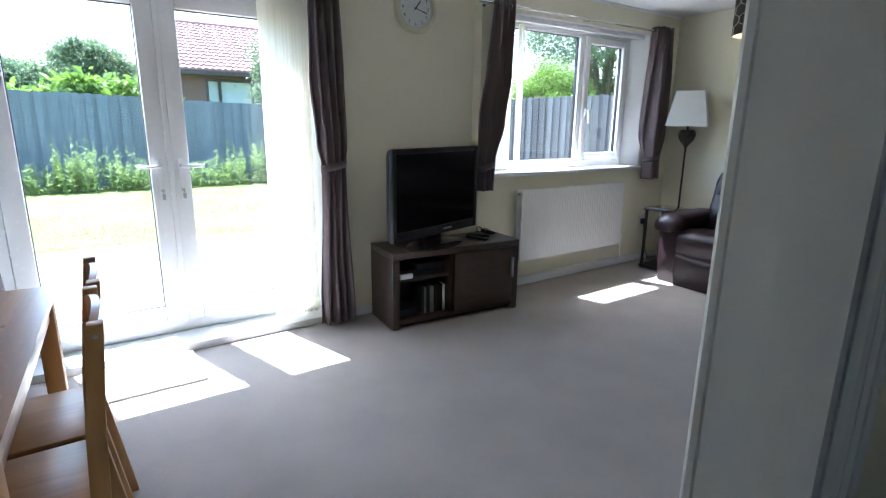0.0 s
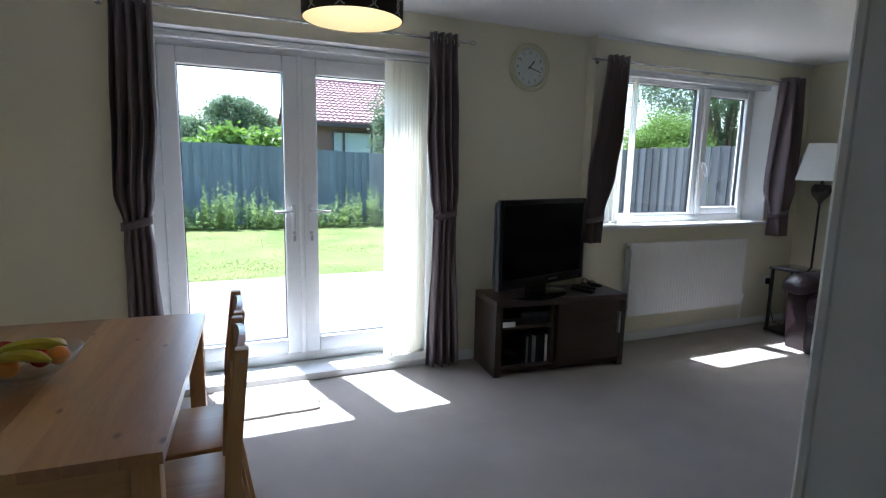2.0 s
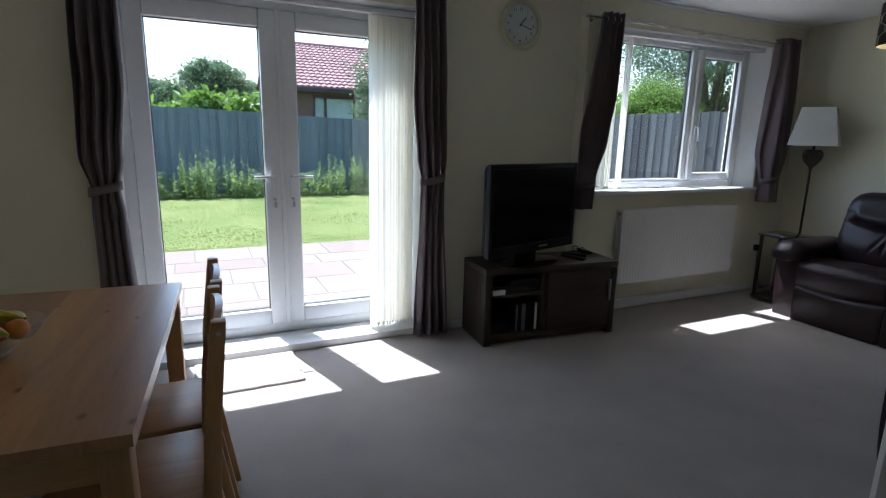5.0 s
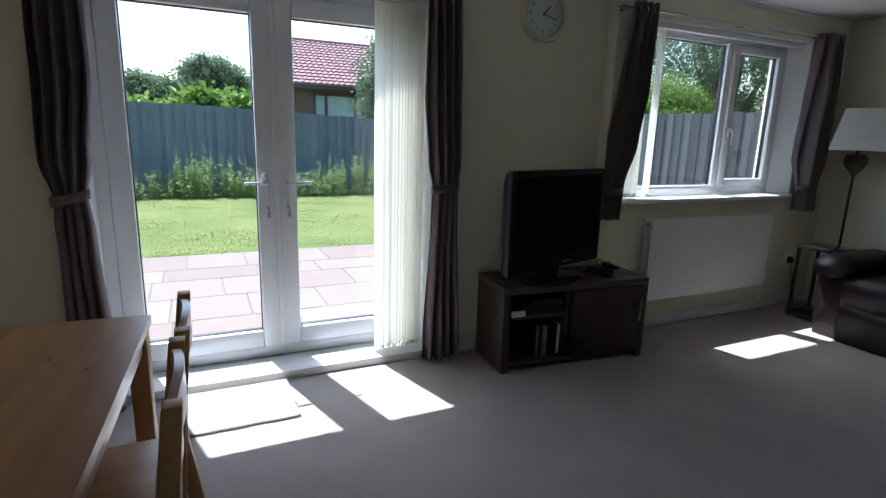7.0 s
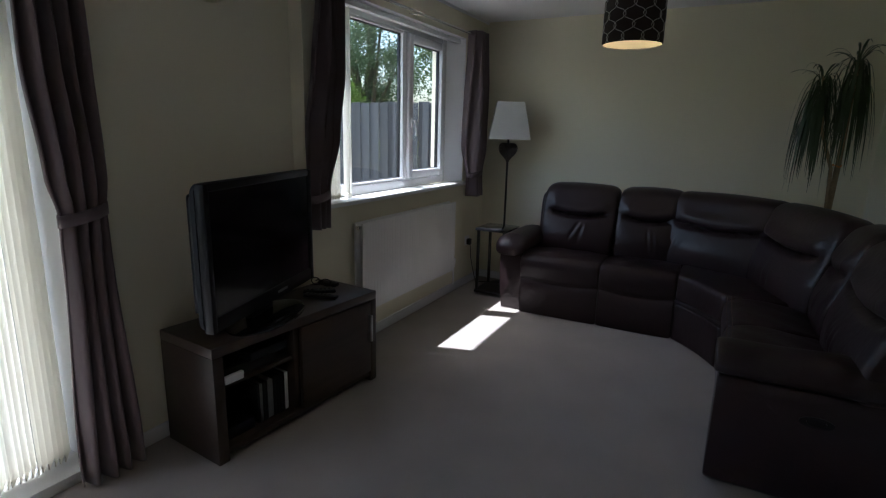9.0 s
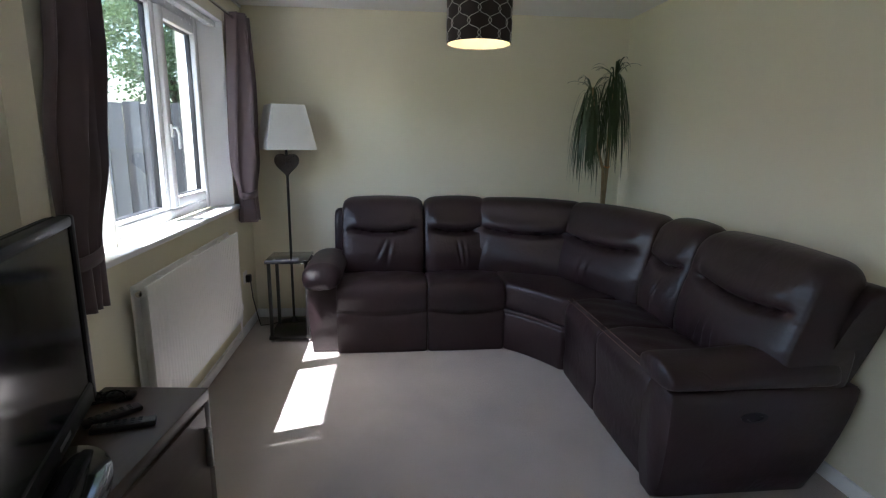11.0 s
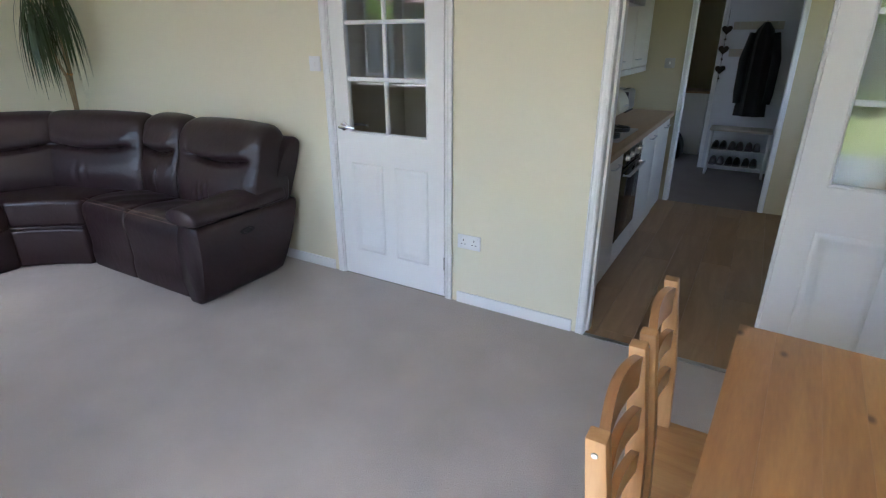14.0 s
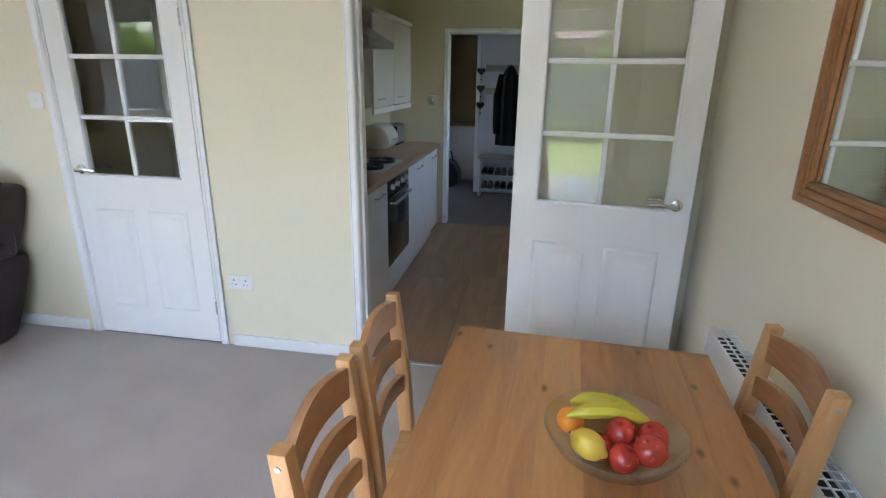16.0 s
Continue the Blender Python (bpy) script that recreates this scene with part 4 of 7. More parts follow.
# ---- tv cabinet and television ----
def tv_cabinet():
    c = thing("tv_cabinet", pose(1.583, 2.60, 0, 0, 0, -5.2), "dark-stained wooden tv cabinet with one open bay", "tv cabinet")
    W, D, Z = 1.0, 0.37, 0.52
    part("top", box(0, W, 0, D, Z - 0.045, Z, 0.004), DARKWOOD, c)
    for x0, x1 in ((0, 0.05), (W - 0.05, W)):
        part("side_panel", box(x0, x1, 0.0, D, 0, Z - 0.045, 0.004), DARKWOOD, c)
    part("divider", box(0.43, 0.455, 0.02, D, 0.06, Z - 0.045, 0.002), DARKWOOD, c)
    part("bottom_shelf", box(0.05, W - 0.05, 0.006, D, 0.03, 0.06, 0.003), DARKWOOD, c)
    part("back_panel", box(0.05, W - 0.05, D - 0.01, D, 0.06, Z - 0.045), DARKWOOD, c)
    part("shelf", box(0.05, 0.43, 0.03, D - 0.01, 0.315, 0.335, 0.002), DARKWOOD, c)
    door = part("door", box(0.457, W - 0.052, -0.006, 0.016, 0.064, Z - 0.049, 0.003), DARKWOOD, c)
    part("handle", box(W - 0.075, W - 0.060, -0.030, -0.006, 0.25, 0.40, 0.004), STEEL, door, "thin vertical steel handle")
    # things in the bay
    M = PLACE[c.name]

    def inside(name, x0, x1, y0, y1, z0, z1, material, label, cat, group="", bev=0.003):
        t = solid(name, box(0, x1 - x0, 0, y1 - y0, 0, z1 - z0, bev), material, label, cat, group=group)
        t.matrix_world = M @ Matrix.Translation((x0, y0, z0))
        return t

    inside("dvd_player", 0.07, 0.41, 0.05, 0.30, 0.337, 0.385, BLACKPL, "slim black disc player on the cabinet shelf", "disc player")
    inside("set_top_box", 0.20, 0.40, 0.03, 0.22, 0.387, 0.425, GREYPL, "grey set-top box stacked on the player", "set-top box")
    inside("white_box", 0.06, 0.15, 0.012, 0.03, 0.338, 0.372, SOCKET, "small white box on the cabinet shelf", "box")
    rng = random.Random(4)
    x = 0.245
    while x < 0.415:
        w = rng.choice((0.014, 0.015, 0.020))
        h = 0.185 + rng.random() * 0.01
        inside("disc_case", x, x + w - 0.001, 0.06, 0.19, 0.0605, 0.06 + h, rng.choice((DVD, SOCKET, BLACKPL, GREYPL)), "upright plastic disc case in the cabinet bay", "disc case", "disc cases in the cabinet", 0.001)
        x += w
    inside("games_console", 0.07, 0.22, 0.05, 0.30, 0.0605, 0.115, BLACKPL, "low black console in the cabinet bay", "console")
    # remote controls and cable on the top
    for k, (x0, y0, a, L) in enumerate(((0.735, 0.285, -131, 0.17), (0.715, 0.235, -158, 0.18), (0.900, 0.215, 8, 0.12))):
        r = thing("remote_control", M @ pose(x0, y0, Z, 0, 0, a), "black remote control lying on the tv cabinet", "remote control", "remote controls")
        part("body", box(0, 0.045, 0, L, 0.0, 0.018, 0.006), BLACKPL, r)
        for i in range(6):
            for j in range(3):
                part("button", box(0.007 + j * 0.012, 0.015 + j * 0.012, 0.02 + i * 0.022, 0.032 + i * 0.022, 0.018, 0.0205, 0.001, 1), GREYPL, r)
    cable = thing("glasses", M @ pose(0.885, 0.262, Z, 0, 0, 100), "folded dark spectacles lying on the tv cabinet", "spectacles")
    for s in (0, 1):
        part("rim", tube([(0.07 * s + 0.03 * math.cos(t), 0.0, 0.024 + 0.02 * math.sin(t)) for t in [2 * math.pi * i / 16 for i in range(17)]], 0.003, 6), BLACKPL, cable)
    part("temple", tube([(-0.03, 0, 0.026), (0.0, 0.02, 0.02), (0.09, 0.03, 0.006)], 0.0025, 6), BLACKPL, cable)
    part("bridge", tube([(0.03, 0, 0.028), (0.035, 0, 0.031), (0.04, 0, 0.028)], 0.0025, 6), BLACKPL, cable)


tv_cabinet()


def television():
    W, Hh = 0.86, 0.58
    t = thing("television", pose(1.972, 2.697, 0.52, 0, 0, 15.5), "black flat-screen television on a pedestal stand", "television")
    z0 = 0.075
    bez = rail_frame(-W / 2, W / 2, z0, z0 + Hh, 0.032, -0.03, 0.012, 0.008, 0.062)
    part("bezel", bez, BLACKPL, t, "glossy black bezel")
    part("screen", box(-W / 2 + 0.03, W / 2 - 0.03, -0.022, -0.012, z0 + 0.06, z0 + Hh - 0.03), SCREEN, t, "dark glossy screen")
    bm = bmesh.new()
    rings = []
    for y, s in ((0.0125, 1.0), (0.035, 0.985), (0.060, 0.90), (0.085, 0.86)):
        hw, hh = W / 2 * s, Hh / 2 * s
        r = 0.04
        ring = []
        for cx, cz, a0 in ((hw - r, hh - r, 0), (-hw + r, hh - r, 90), (-hw + r, -hh + r, 180), (hw - r, -hh + r, 270)):
            for k in range(5):
                a = radians(a0 + k * 22.5)
                ring.append(bm.verts.new((cx + r * math.cos(a), y, z0 + Hh / 2 + cz + r * math.sin(a))))
        rings.append(ring)
    for a, b in zip(rings, rings[1:]):
        for i in range(len(a)):
            bm.faces.new((a[i], a[(i + 1) % len(a)], b[(i + 1) % len(a)], b[i]))
    bm.faces.new(rings[0])
    bm.faces.new(rings[-1])
    part("back_shell", bm, GREYPL, t, "slate-grey bevelled back edge")
    part("back_cover", box(-W * 0.42, W * 0.42, 0.0855, 0.105, z0 + 0.05, z0 + Hh - 0.05, 0.012), BLACKPL, t)
    part("neck", box(-0.09, 0.09, 0.02, 0.06, 0.015, z0 + 0.06, 0.008), BLACKPL, t)
    part("stand_base", moved(lathe([(0, 0), (0.25, 0), (0.25, 0.008), (0.22, 0.014), (0.08, 0.020), (0, 0.020)], 40), Matrix.Diagonal((1, 0.55, 1, 1))), BLACKGLASS, t, "glossy black oval base")
    part("logo_strip", box(0.05, 0.14, -0.0315, -0.0295, z0 + 0.026, z0 + 0.038), STEEL, t, "small silver strip on the bezel")


television()


# ---- radiators ----
def radiator(m, L, Z0, Z1, label, double=False):
    """Panel radiator: local x along the wall, front faces -y, wall at y = 0."""
    r = thing("radiator", m, label, "radiator")
    n = round(L / 0.033)
    pts = [(-L / 2, -0.075)]
    for k in range(n):
        x0 = -L / 2 + 0.012 + (L - 0.024) * k / n
        w = (L - 0.024) / n
        pts += [(x0 + w * 0.28, -0.075), (x0 + w * 0.38, -0.082), (x0 + w * 0.9, -0.082), (x0 + w, -0.075)]
    pts += [(L / 2, -0.075), (L / 2, -0.068), (-L / 2, -0.068)]
    if double:
        part("front_panel", box(-L / 2, L / 2, -0.105, -0.095, Z0, Z1, 0.004), RADWHITE, r)
        part("rear_panel", box(-L / 2, L / 2, -0.03, -0.02, Z0, Z1, 0.004), RADWHITE, r)
        for s in (-1, 1):
            part("end_cap", box(s * L / 2 - 0.006, s * L / 2 + 0.006, -0.107, -0.018, Z0 + 0.02, Z1 + 0.004, 0.003), RADWHITE, r)
        k = 0
        x = -L / 2 + 0.012
        while x < L / 2 - 0.01:
            part("grille_bar", box(x, x + 0.004, -0.1015, -0.0235, Z1 + 0.0015, Z1 + 0.0045), RADWHITE, r, flat=True)
            x += 0.030
        for y in (-0.1045, -0.076, -0.053, -0.0265):
            part("grille_rail", box(-L / 2 + 0.006, L / 2 - 0.006, y, y + 0.003, Z1 - 0.001, Z1 + 0.005), RADWHITE, r, flat=True)
        # near-black block: the shade between the panels, put in as colour
        part("grille_shade", box(-L / 2 + 0.02, L / 2 - 0.02, -0.09, -0.035, Z0 + 0.03, Z1 - 0.025), SHADOWGAP, r, "dark block standing in for the shade below the grille")
    else:
        # two pressed panels, the front one faintly fluted, open between them at the top
        bm = bmesh.new()
        zs = [(Z0, 0.0), (Z0 + 0.022, 0.0), (Z0 + 0.034, 1.0), (Z1 - 0.034, 1.0), (Z1 - 0.022, 0.0), (Z1, 0.0)]
        grid = [[bm.verts.new((x, -0.088 + (y + 0.075) * 0.36 * s, z)) for z, s in zs] for x, y in pts[:-2]]
        for a, b in zip(grid, grid[1:]):
            for i in range(len(zs) - 1):
                bm.faces.new((a[i], b[i], b[i + 1], a[i + 1]))
        part("front_panel", bm, RADWHITE, r, "faintly fluted white front panel", smooth=30)
        part("panel_core", box(-L / 2, L / 2, -0.0875, -0.076, Z0, Z1, 0.003), RADWHITE, r)
        part("rear_panel", box(-L / 2, L / 2, -0.032, -0.020, Z0, Z1, 0.003), RADWHITE, r)
        n_fin = 38
        for k in range(n_fin):
            x = -L / 2 + 0.05 + (L - 0.10) * k / (n_fin - 1)
            part("convector_fin", box(x - 0.0015, x + 0.0015, -0.0755, -0.0325, Z0 + 0.04, Z1 - 0.05), RADWHITE, r, flat=True)
        for x in (-0.42, 0.0, 0.42):
            part("bracket", box(x - 0.010, x + 0.010, -0.0755, -0.0325, Z1 - 0.035, Z1 - 0.012), RADWHITE, r)
        part("wall_bracket", box(-0.30, -0.27, -0.0195, -0.0005, Z0 + 0.05, Z1 - 0.05), RADWHITE, r)
        part("wall_bracket", box(0.27, 0.30, -0.0195, -0.0005, Z0 + 0.05, Z1 - 0.05), RADWHITE, r)
        for x in (-L / 2 + 0.012, L / 2 - 0.012):
            part("header", tube([(x, -0.076, Z1 - 0.03), (x, -0.032, Z1 - 0.03)], 0.013, 12), RADWHITE, r)
            part("header", tube([(x, -0.076, Z0 + 0.035), (x, -0.032, Z0 + 0.035)], 0.013, 12), RADWHITE, r)
        part("vent_plug", moved(lathe([(0, 0), (0.013, 0), (0.013, 0.012), (0.006, 0.014), (0.006, 0.020), (0, 0.020)], 14), pose(-L / 2 + 0.004, -0.054, Z1 - 0.03, 0, -90, 0)), CHROME, r, "small metal bleed plug")
    v = part("valve", moved(lathe([(0, 0), (0.014, 0), (0.014, 0.03), (0.019, 0.032), (0.019, 0.07), (0.012, 0.078), (0, 0.078)], 16), pose(L / 2 + 0.03, -0.066, Z0 + 0.02)), SOCKET, r, "white radiator valve")
    part("pipe", tube([(L / 2 - 0.01, -0.066, Z0 + 0.035), (L / 2 + 0.03, -0.066, Z0 + 0.035), (L / 2 + 0.03, -0.066, 0.095), (L / 2 + 0.02, -0.03, 0.085), (-L / 2, -0.028, 0.08)] if not double else [(L / 2 - 0.01, -0.066, Z0 + 0.035), (L / 2 + 0.03, -0.066, Z0 + 0.035), (L / 2 + 0.03, -0.066, 0.002)], 0.0075, 8), RADWHITE, r, "painted heating pipe")
    return r


radiator(pose(3.527, YN - 0.002, 0), 1.285, 0.235, 0.815, "white double-panel radiator below the window")
radiator(pose(XW - 0.016, 1.245, 0, 0, 0, 90), 1.25, 0.16, 0.64, "white double radiator with grille top beside the table", True)


# ---- table and chairs ----
def dining_table():
    X0, X1, Y0, Y1, Z = -0.885, -0.150, 0.978, 2.168, 0.727
    t = thing("dining_table", pose((X0 + X1) / 2, (Y0 + Y1) / 2, 0, 0, 0, -3.4), "solid knotty pine dining table with square legs", "table")
    hx, hy = (X1 - X0) / 2, (Y1 - Y0) / 2
    top = part("tabletop", box(-hx + 0.002, hx - 0.002, -hy + 0.002, hy - 0.002, Z - 0.030, Z - 0.004), PINE, t)
    n = 8
    widths = [1.0, 0.8, 1.15, 0.9, 1.05, 0.85, 1.1, 0.95]
    s = sum(widths)
    x = -hx
    for k in range(n):
        w = 2 * hx * widths[k] / s
        part("plank", box(x + 0.0001, x + w - 0.0001, -hy, hy, Z - 0.0285, Z), PINE, top)
        x += w
    for sx in (-1, 1):
        for sy in (-1, 1):
            part("leg", box(sx * (hx - 0.04) - 0.03, sx * (hx - 0.04) + 0.03, sy * (hy - 0.04) - 0.03, sy * (hy - 0.04) + 0.03, 0, Z - 0.030, 0.004), PINEZ, t)
    for sy in (-1, 1):
        part("apron", box(-hx + 0.07, hx - 0.07, sy * (hy - 0.035) - 0.01, sy * (hy - 0.035) + 0.01, Z - 0.115, Z - 0.030, 0.002), PINEX, t)
    for sx in (-1, 1):
        part("apron", box(sx * (hx - 0.035) - 0.01, sx * (hx - 0.035) + 0.01, -hy + 0.07, hy - 0.07, Z - 0.115, Z - 0.030, 0.002), PINE, t)
    return t


dining_table()


def dining_chair(m):
    """Ladder-back pine chair; local -x is the front, the back at x = 0."""
    c = thing("dining_chair", m, "knotty pine ladder-back chair tucked under the table", "chair", "chairs round the table")
    W = 0.345
    for s in (-1, 1):
        y = s * (W / 2 - 0.018)
        pts = [(0.055, 0.0), (-0.012, 0.44), (0.0, 0.64), (0.028, 0.893)]
        bm = bmesh.new()
        rings = []
        for k, (x, z) in enumerate(pts):
            d = 0.021 if k < 3 else 0.017
            rings.append([bm.verts.new((x + a * d, y + b * 0.018, z)) for a, b in ((-1, -1), (1, -1), (1, 1), (-1, 1))])
        for a, b in zip(rings, rings[1:]):
            for i in range(4):
                bm.faces.new((a[i], a[(i + 1) % 4], b[(i + 1) % 4], b[i]))
        bm.faces.new(rings[0])
        bm.faces.new(rings[-1])
        bmesh.ops.recalc_face_normals(bm, faces=bm.faces)
        bmesh.ops.bevel(bm, geom=bm.edges[:], offset=0.0035, segments=2, affect="EDGES", profile=0.5)
        leg = part("back_post", bm, PINEZ, c)
        part("screw", moved(lathe([(0, 0), (0.006, 0), (0.005, 0.002), (0, 0.001)], 10), pose(0.026, y + s * 0.0180, 0.865, -90 * s)), STEEL, leg, "sunk steel screw")
        part("front_leg", box(-0.375, -0.340, y - 0.018, y + 0.018, 0, 0.425, 0.004), PINEZ, c)
        part("side_rail", box(-0.345, -0.01, y - 0.010, y + 0.010, 0.37, 0.425, 0.003), PINEX, c)
    part("seat", box(-0.395, 0.005, -W / 2, W / 2, 0.425, 0.443, 0.005), PINEX, c)
    part("front_rail", box(-0.365, -0.348, -W / 2 + 0.035, W / 2 - 0.035, 0.375, 0.425, 0.002), PINE, c)
    for zc, hgt, x, arch in ((0.838, 0.074, 0.022, 0.024), (0.725, 0.058, 0.009, 0.020), (0.613, 0.054, -0.001, 0.018)):
        bm = bmesh.new()
        cols = []
        n = 14
        for k in range(n + 1):
            u = k / n
            y = (u - 0.5) * (W - 0.066)
            rise = arch * math.sin(math.pi * u) ** 0.8
            dip = rise * (0.9 if zc < 0.8 else 0.45)
            bow = 0.014 * math.sin(math.pi * u)
            cols.append([bm.verts.new((x + bow + a * 0.009, y, z)) for a, z in ((-1, zc - hgt / 2 + dip), (1, zc - hgt / 2 + dip), (1, zc + hgt / 2 + rise), (-1, zc + hgt / 2 + rise))])
        for a, b in zip(cols, cols[1:]):
            for i in range(4):
                bm.faces.new((a[i], a[(i + 1) % 4], b[(i + 1) % 4], b[i]))
        bm.faces.new(cols[0])
        bm.faces.new(cols[-1])
        part("ladder_slat", bm, PINE, c)
    return c


chair = dining_chair(pose(-0.035, 1.278, 0))
for m in (pose(-0.026, 1.650, 0), pose(-0.990, 1.285, 0, 0, 0, 180), pose(-0.985, 1.84, 0, 0, 0, 180)):
    copy_thing(chair, m)


# ---- fruit bowl ----
def fruit_bowl():
    cx, cy, z, k = -0.580, 1.530, 0.727, 0.90
    b = thing("glass_bowl", pose(cx, cy, z), "clear glass bowl full of fruit standing on the table", "bowl")
    prof = [(0.0, 0.0), (0.05, 0.0), (0.052, 0.008), (0.045, 0.014), (0.075, 0.03), (0.111, 0.062), (0.128, 0.098), (0.1255, 0.098), (0.108, 0.064), (0.072, 0.034), (0.04, 0.019), (0.0, 0.018)]
    part("bowl", lathe([(a * 1.10, h * k) for a, h in prof], 48, False), BOWLGLASS, b, smooth=50)
    part("rim", moved(lathe([(0.128, 0.0965), (0.129, 0.099), (0.1275, 0.101), (0.125, 0.099)], 48, False), Matrix.Diagonal((1.10, 1.10, k, 1))), BOWLGLASS, b, smooth=60)
    def fruit(name, x, y, zz, r, material, label, cat, grp):
        r *= k
        t = thing(name, pose(cx + x * k, cy + y * k, z + zz * k, random.uniform(-25, 25), random.uniform(-25, 25), random.uniform(0, 90)), label, cat, grp)
        prof = [(0, -r * 0.80), (r * 0.25, -r * 0.90), (r * 0.6, -r * 0.78), (r * 0.92, -r * 0.35), (r, 0.05 * r), (r * 0.93, r * 0.45), (r * 0.65, r * 0.80), (r * 0.3, r * 0.90), (r * 0.08, r * 0.78), (0, r * 0.74)]
        if name == "orange":
            prof = [(r * math.sin(math.pi * k / 14), -r * math.cos(math.pi * k / 14)) for k in range(15)]
        part("flesh", lathe(prof, 24, False), material, t, smooth=60)
        part("stalk", tube([(0, 0, r * 0.72), (0.001, 0.001, r * 0.90)], 0.0012, 6), STALK, t)
    random.seed(5)
    for x, y, zz, r in ((-0.012, 0.012, 0.098, 0.032), (-0.068, 0.052, 0.088, 0.036), (-0.012, 0.068, 0.072, 0.032), (-0.085, -0.005, 0.082, 0.034), (0.03, 0.025, 0.062, 0.030)):
        fruit("apple", x, y, zz, r, APPLE, "shiny red apple lying in the glass bowl", "apple", "apples in the bowl")
    for x, y, zz, r in ((0.095, -0.030, 0.085, 0.031), (-0.035, -0.055, 0.066, 0.032)):
        fruit("orange", x, y, zz, r, ORANGE, "small orange lying in the glass bowl", "orange", "oranges in the bowl")

    def banana(x, y, zz, yaw, tilt, L):
        t = thing("banana", pose(cx + x * k, cy + y * k, z + zz * k, 0, tilt, yaw), "yellow-green banana lying across the glass bowl", "banana", "bananas in the bowl")
        pts, rad = [], []
        for i in range(13):
            u = i / 12
            a = (u - 0.5) * 1.25
            R = L * k / 1.25
            pts.append((R * math.sin(a), 0, R * (math.cos(a) - 1) * 0.8))
            rad.append(0.0170 * min(1, 0.25 + 3.2 * u) * min(1, 0.30 + 3.0 * (1 - u)))
        part("skin", tube(pts, 0.018, 7, rad), BANANA, t, smooth=50)
        part("tip", tube([pts[0], (pts[0][0] - 0.012, 0, pts[0][2] - 0.007)], 0.005, 7), STALK, t)
    banana(0.015, -0.082, 0.112, -12, 2, 0.165)
    banana(0.010, -0.022, 0.128, 8, -4, 0.205)
    lemon = thing("lemon", pose(cx + 0.062 * k, cy + 0.055 * k, z + 0.088 * k, 78, 0, 62) @ Matrix.Scale(k, 4), "plump yellow lemon lying in the glass bowl", "lemon")
    part("peel", lathe([(0, -0.046), (0.006, -0.044), (0.010, -0.038), (0.024, -0.028), (0.031, -0.010), (0.031, 0.010), (0.024, 0.028), (0.010, 0.038), (0.005, 0.043), (0, 0.044)], 24, False), LEMON, lemon, smooth=60)
    part("stalk", tube([(0, 0, 0.042), (0, 0, 0.047)], 0.003, 6), STALK, lemon)


fruit_bowl()


# ---- curtains, poles and blinds ----
def curtain(m, rows, folds, label, tie=None):
    """Gathered curtain; rows of (height, centre x, width, fold depth), from the top down. tie: the height of its tieback."""
    c = thing("curtain", m, label, "curtain", "curtains")
    bm = bmesh.new()
    n = folds * 14
    rng = random.Random(len(rows) + folds)
    ph = [rng.uniform(-0.5, 0.5) for _ in range(folds + 2)]
    deep = [rng.uniform(0.6, 1.0) for _ in range(folds + 2)]
    grid = []
    steps = 8
    full = []
    for (z0, x0, w0, d0), (z1, x1, w1, d1) in zip(rows, rows[1:]):
        for k in range(steps):
            u = k / steps
            s = u * u * (3 - 2 * u)
            full.append((z0 + (z1 - z0) * u, x0 + (x1 - x0) * s, w0 + (w1 - w0) * s, d0 + (d1 - d0) * s))
    full.append(rows[-1])
    for z, xc, w, d in full:
        line = []
        for k in range(n + 1):
            u = k / n
            a = u * folds * 2 * math.pi
            f = math.sin(a + 0.5 * math.sin(z * 2.3 + ph[int(u * folds)]))
            k0, fr = int(u * folds), u * folds - int(u * folds)
            amp = deep[k0] + (deep[k0 + 1] - deep[k0]) * fr
            line.append(bm.verts.new((xc + (u - 0.5) * w + 0.004 * math.sin(a + z * 3), d * amp * f + 0.006 * math.sin(z * 5 + u * 9), z)))
        grid.append(line)
    for a, b in zip(grid, grid[1:]):
        for i in range(n):
            bm.faces.new((a[i], a[i + 1], b[i + 1], b[i]))
    ob = part("cloth", bm, CURTAIN, c, smooth=80)
    so = ob.modifiers.new("thickness", "SOLIDIFY")
    so.thickness = 0.004
    z0, xc, w, d = rows[0]
    for k in range(folds):
        x = xc - w / 2 + w * (k + 0.5) / folds
        ring = tube([(x, 0.020 * math.cos(t), z0 - 0.045 + 0.020 * math.sin(t)) for t in [2 * math.pi * i / 16 for i in range(17)]], 0.004, 6)
        part("eyelet", ring, CHROME, c, "chrome eyelet")
    if tie:
        zt, xt, wt = tie
        dt = max(0.045, min(rows, key=lambda r: abs(r[0] - zt))[3] * 1.02)
        pts = []
        for i in range(25):
            a = 2 * math.pi * i / 24
            pts.append((xt + wt * 0.51 * math.cos(a), dt * math.sin(a), zt + 0.018 * math.cos(a)))
        bm = bmesh.new()
        lo = [bm.verts.new((x, y, z - 0.022)) for x, y, z in pts[:-1]]
        hi = [bm.verts.new((x * 0.995 + xt * 0.005, y, z + 0.022)) for x, y, z in pts[:-1]]
        for i in range(24):
            j = (i + 1) % 24
            bm.faces.new((lo[i], lo[j], hi[j], hi[i]))
        tb = part("tieback", bm, CURTAIN, c, "matching cloth tieback", smooth=80)
        so = tb.modifiers.new("thickness", "SOLIDIFY")
        so.thickness = 0.005
    return c


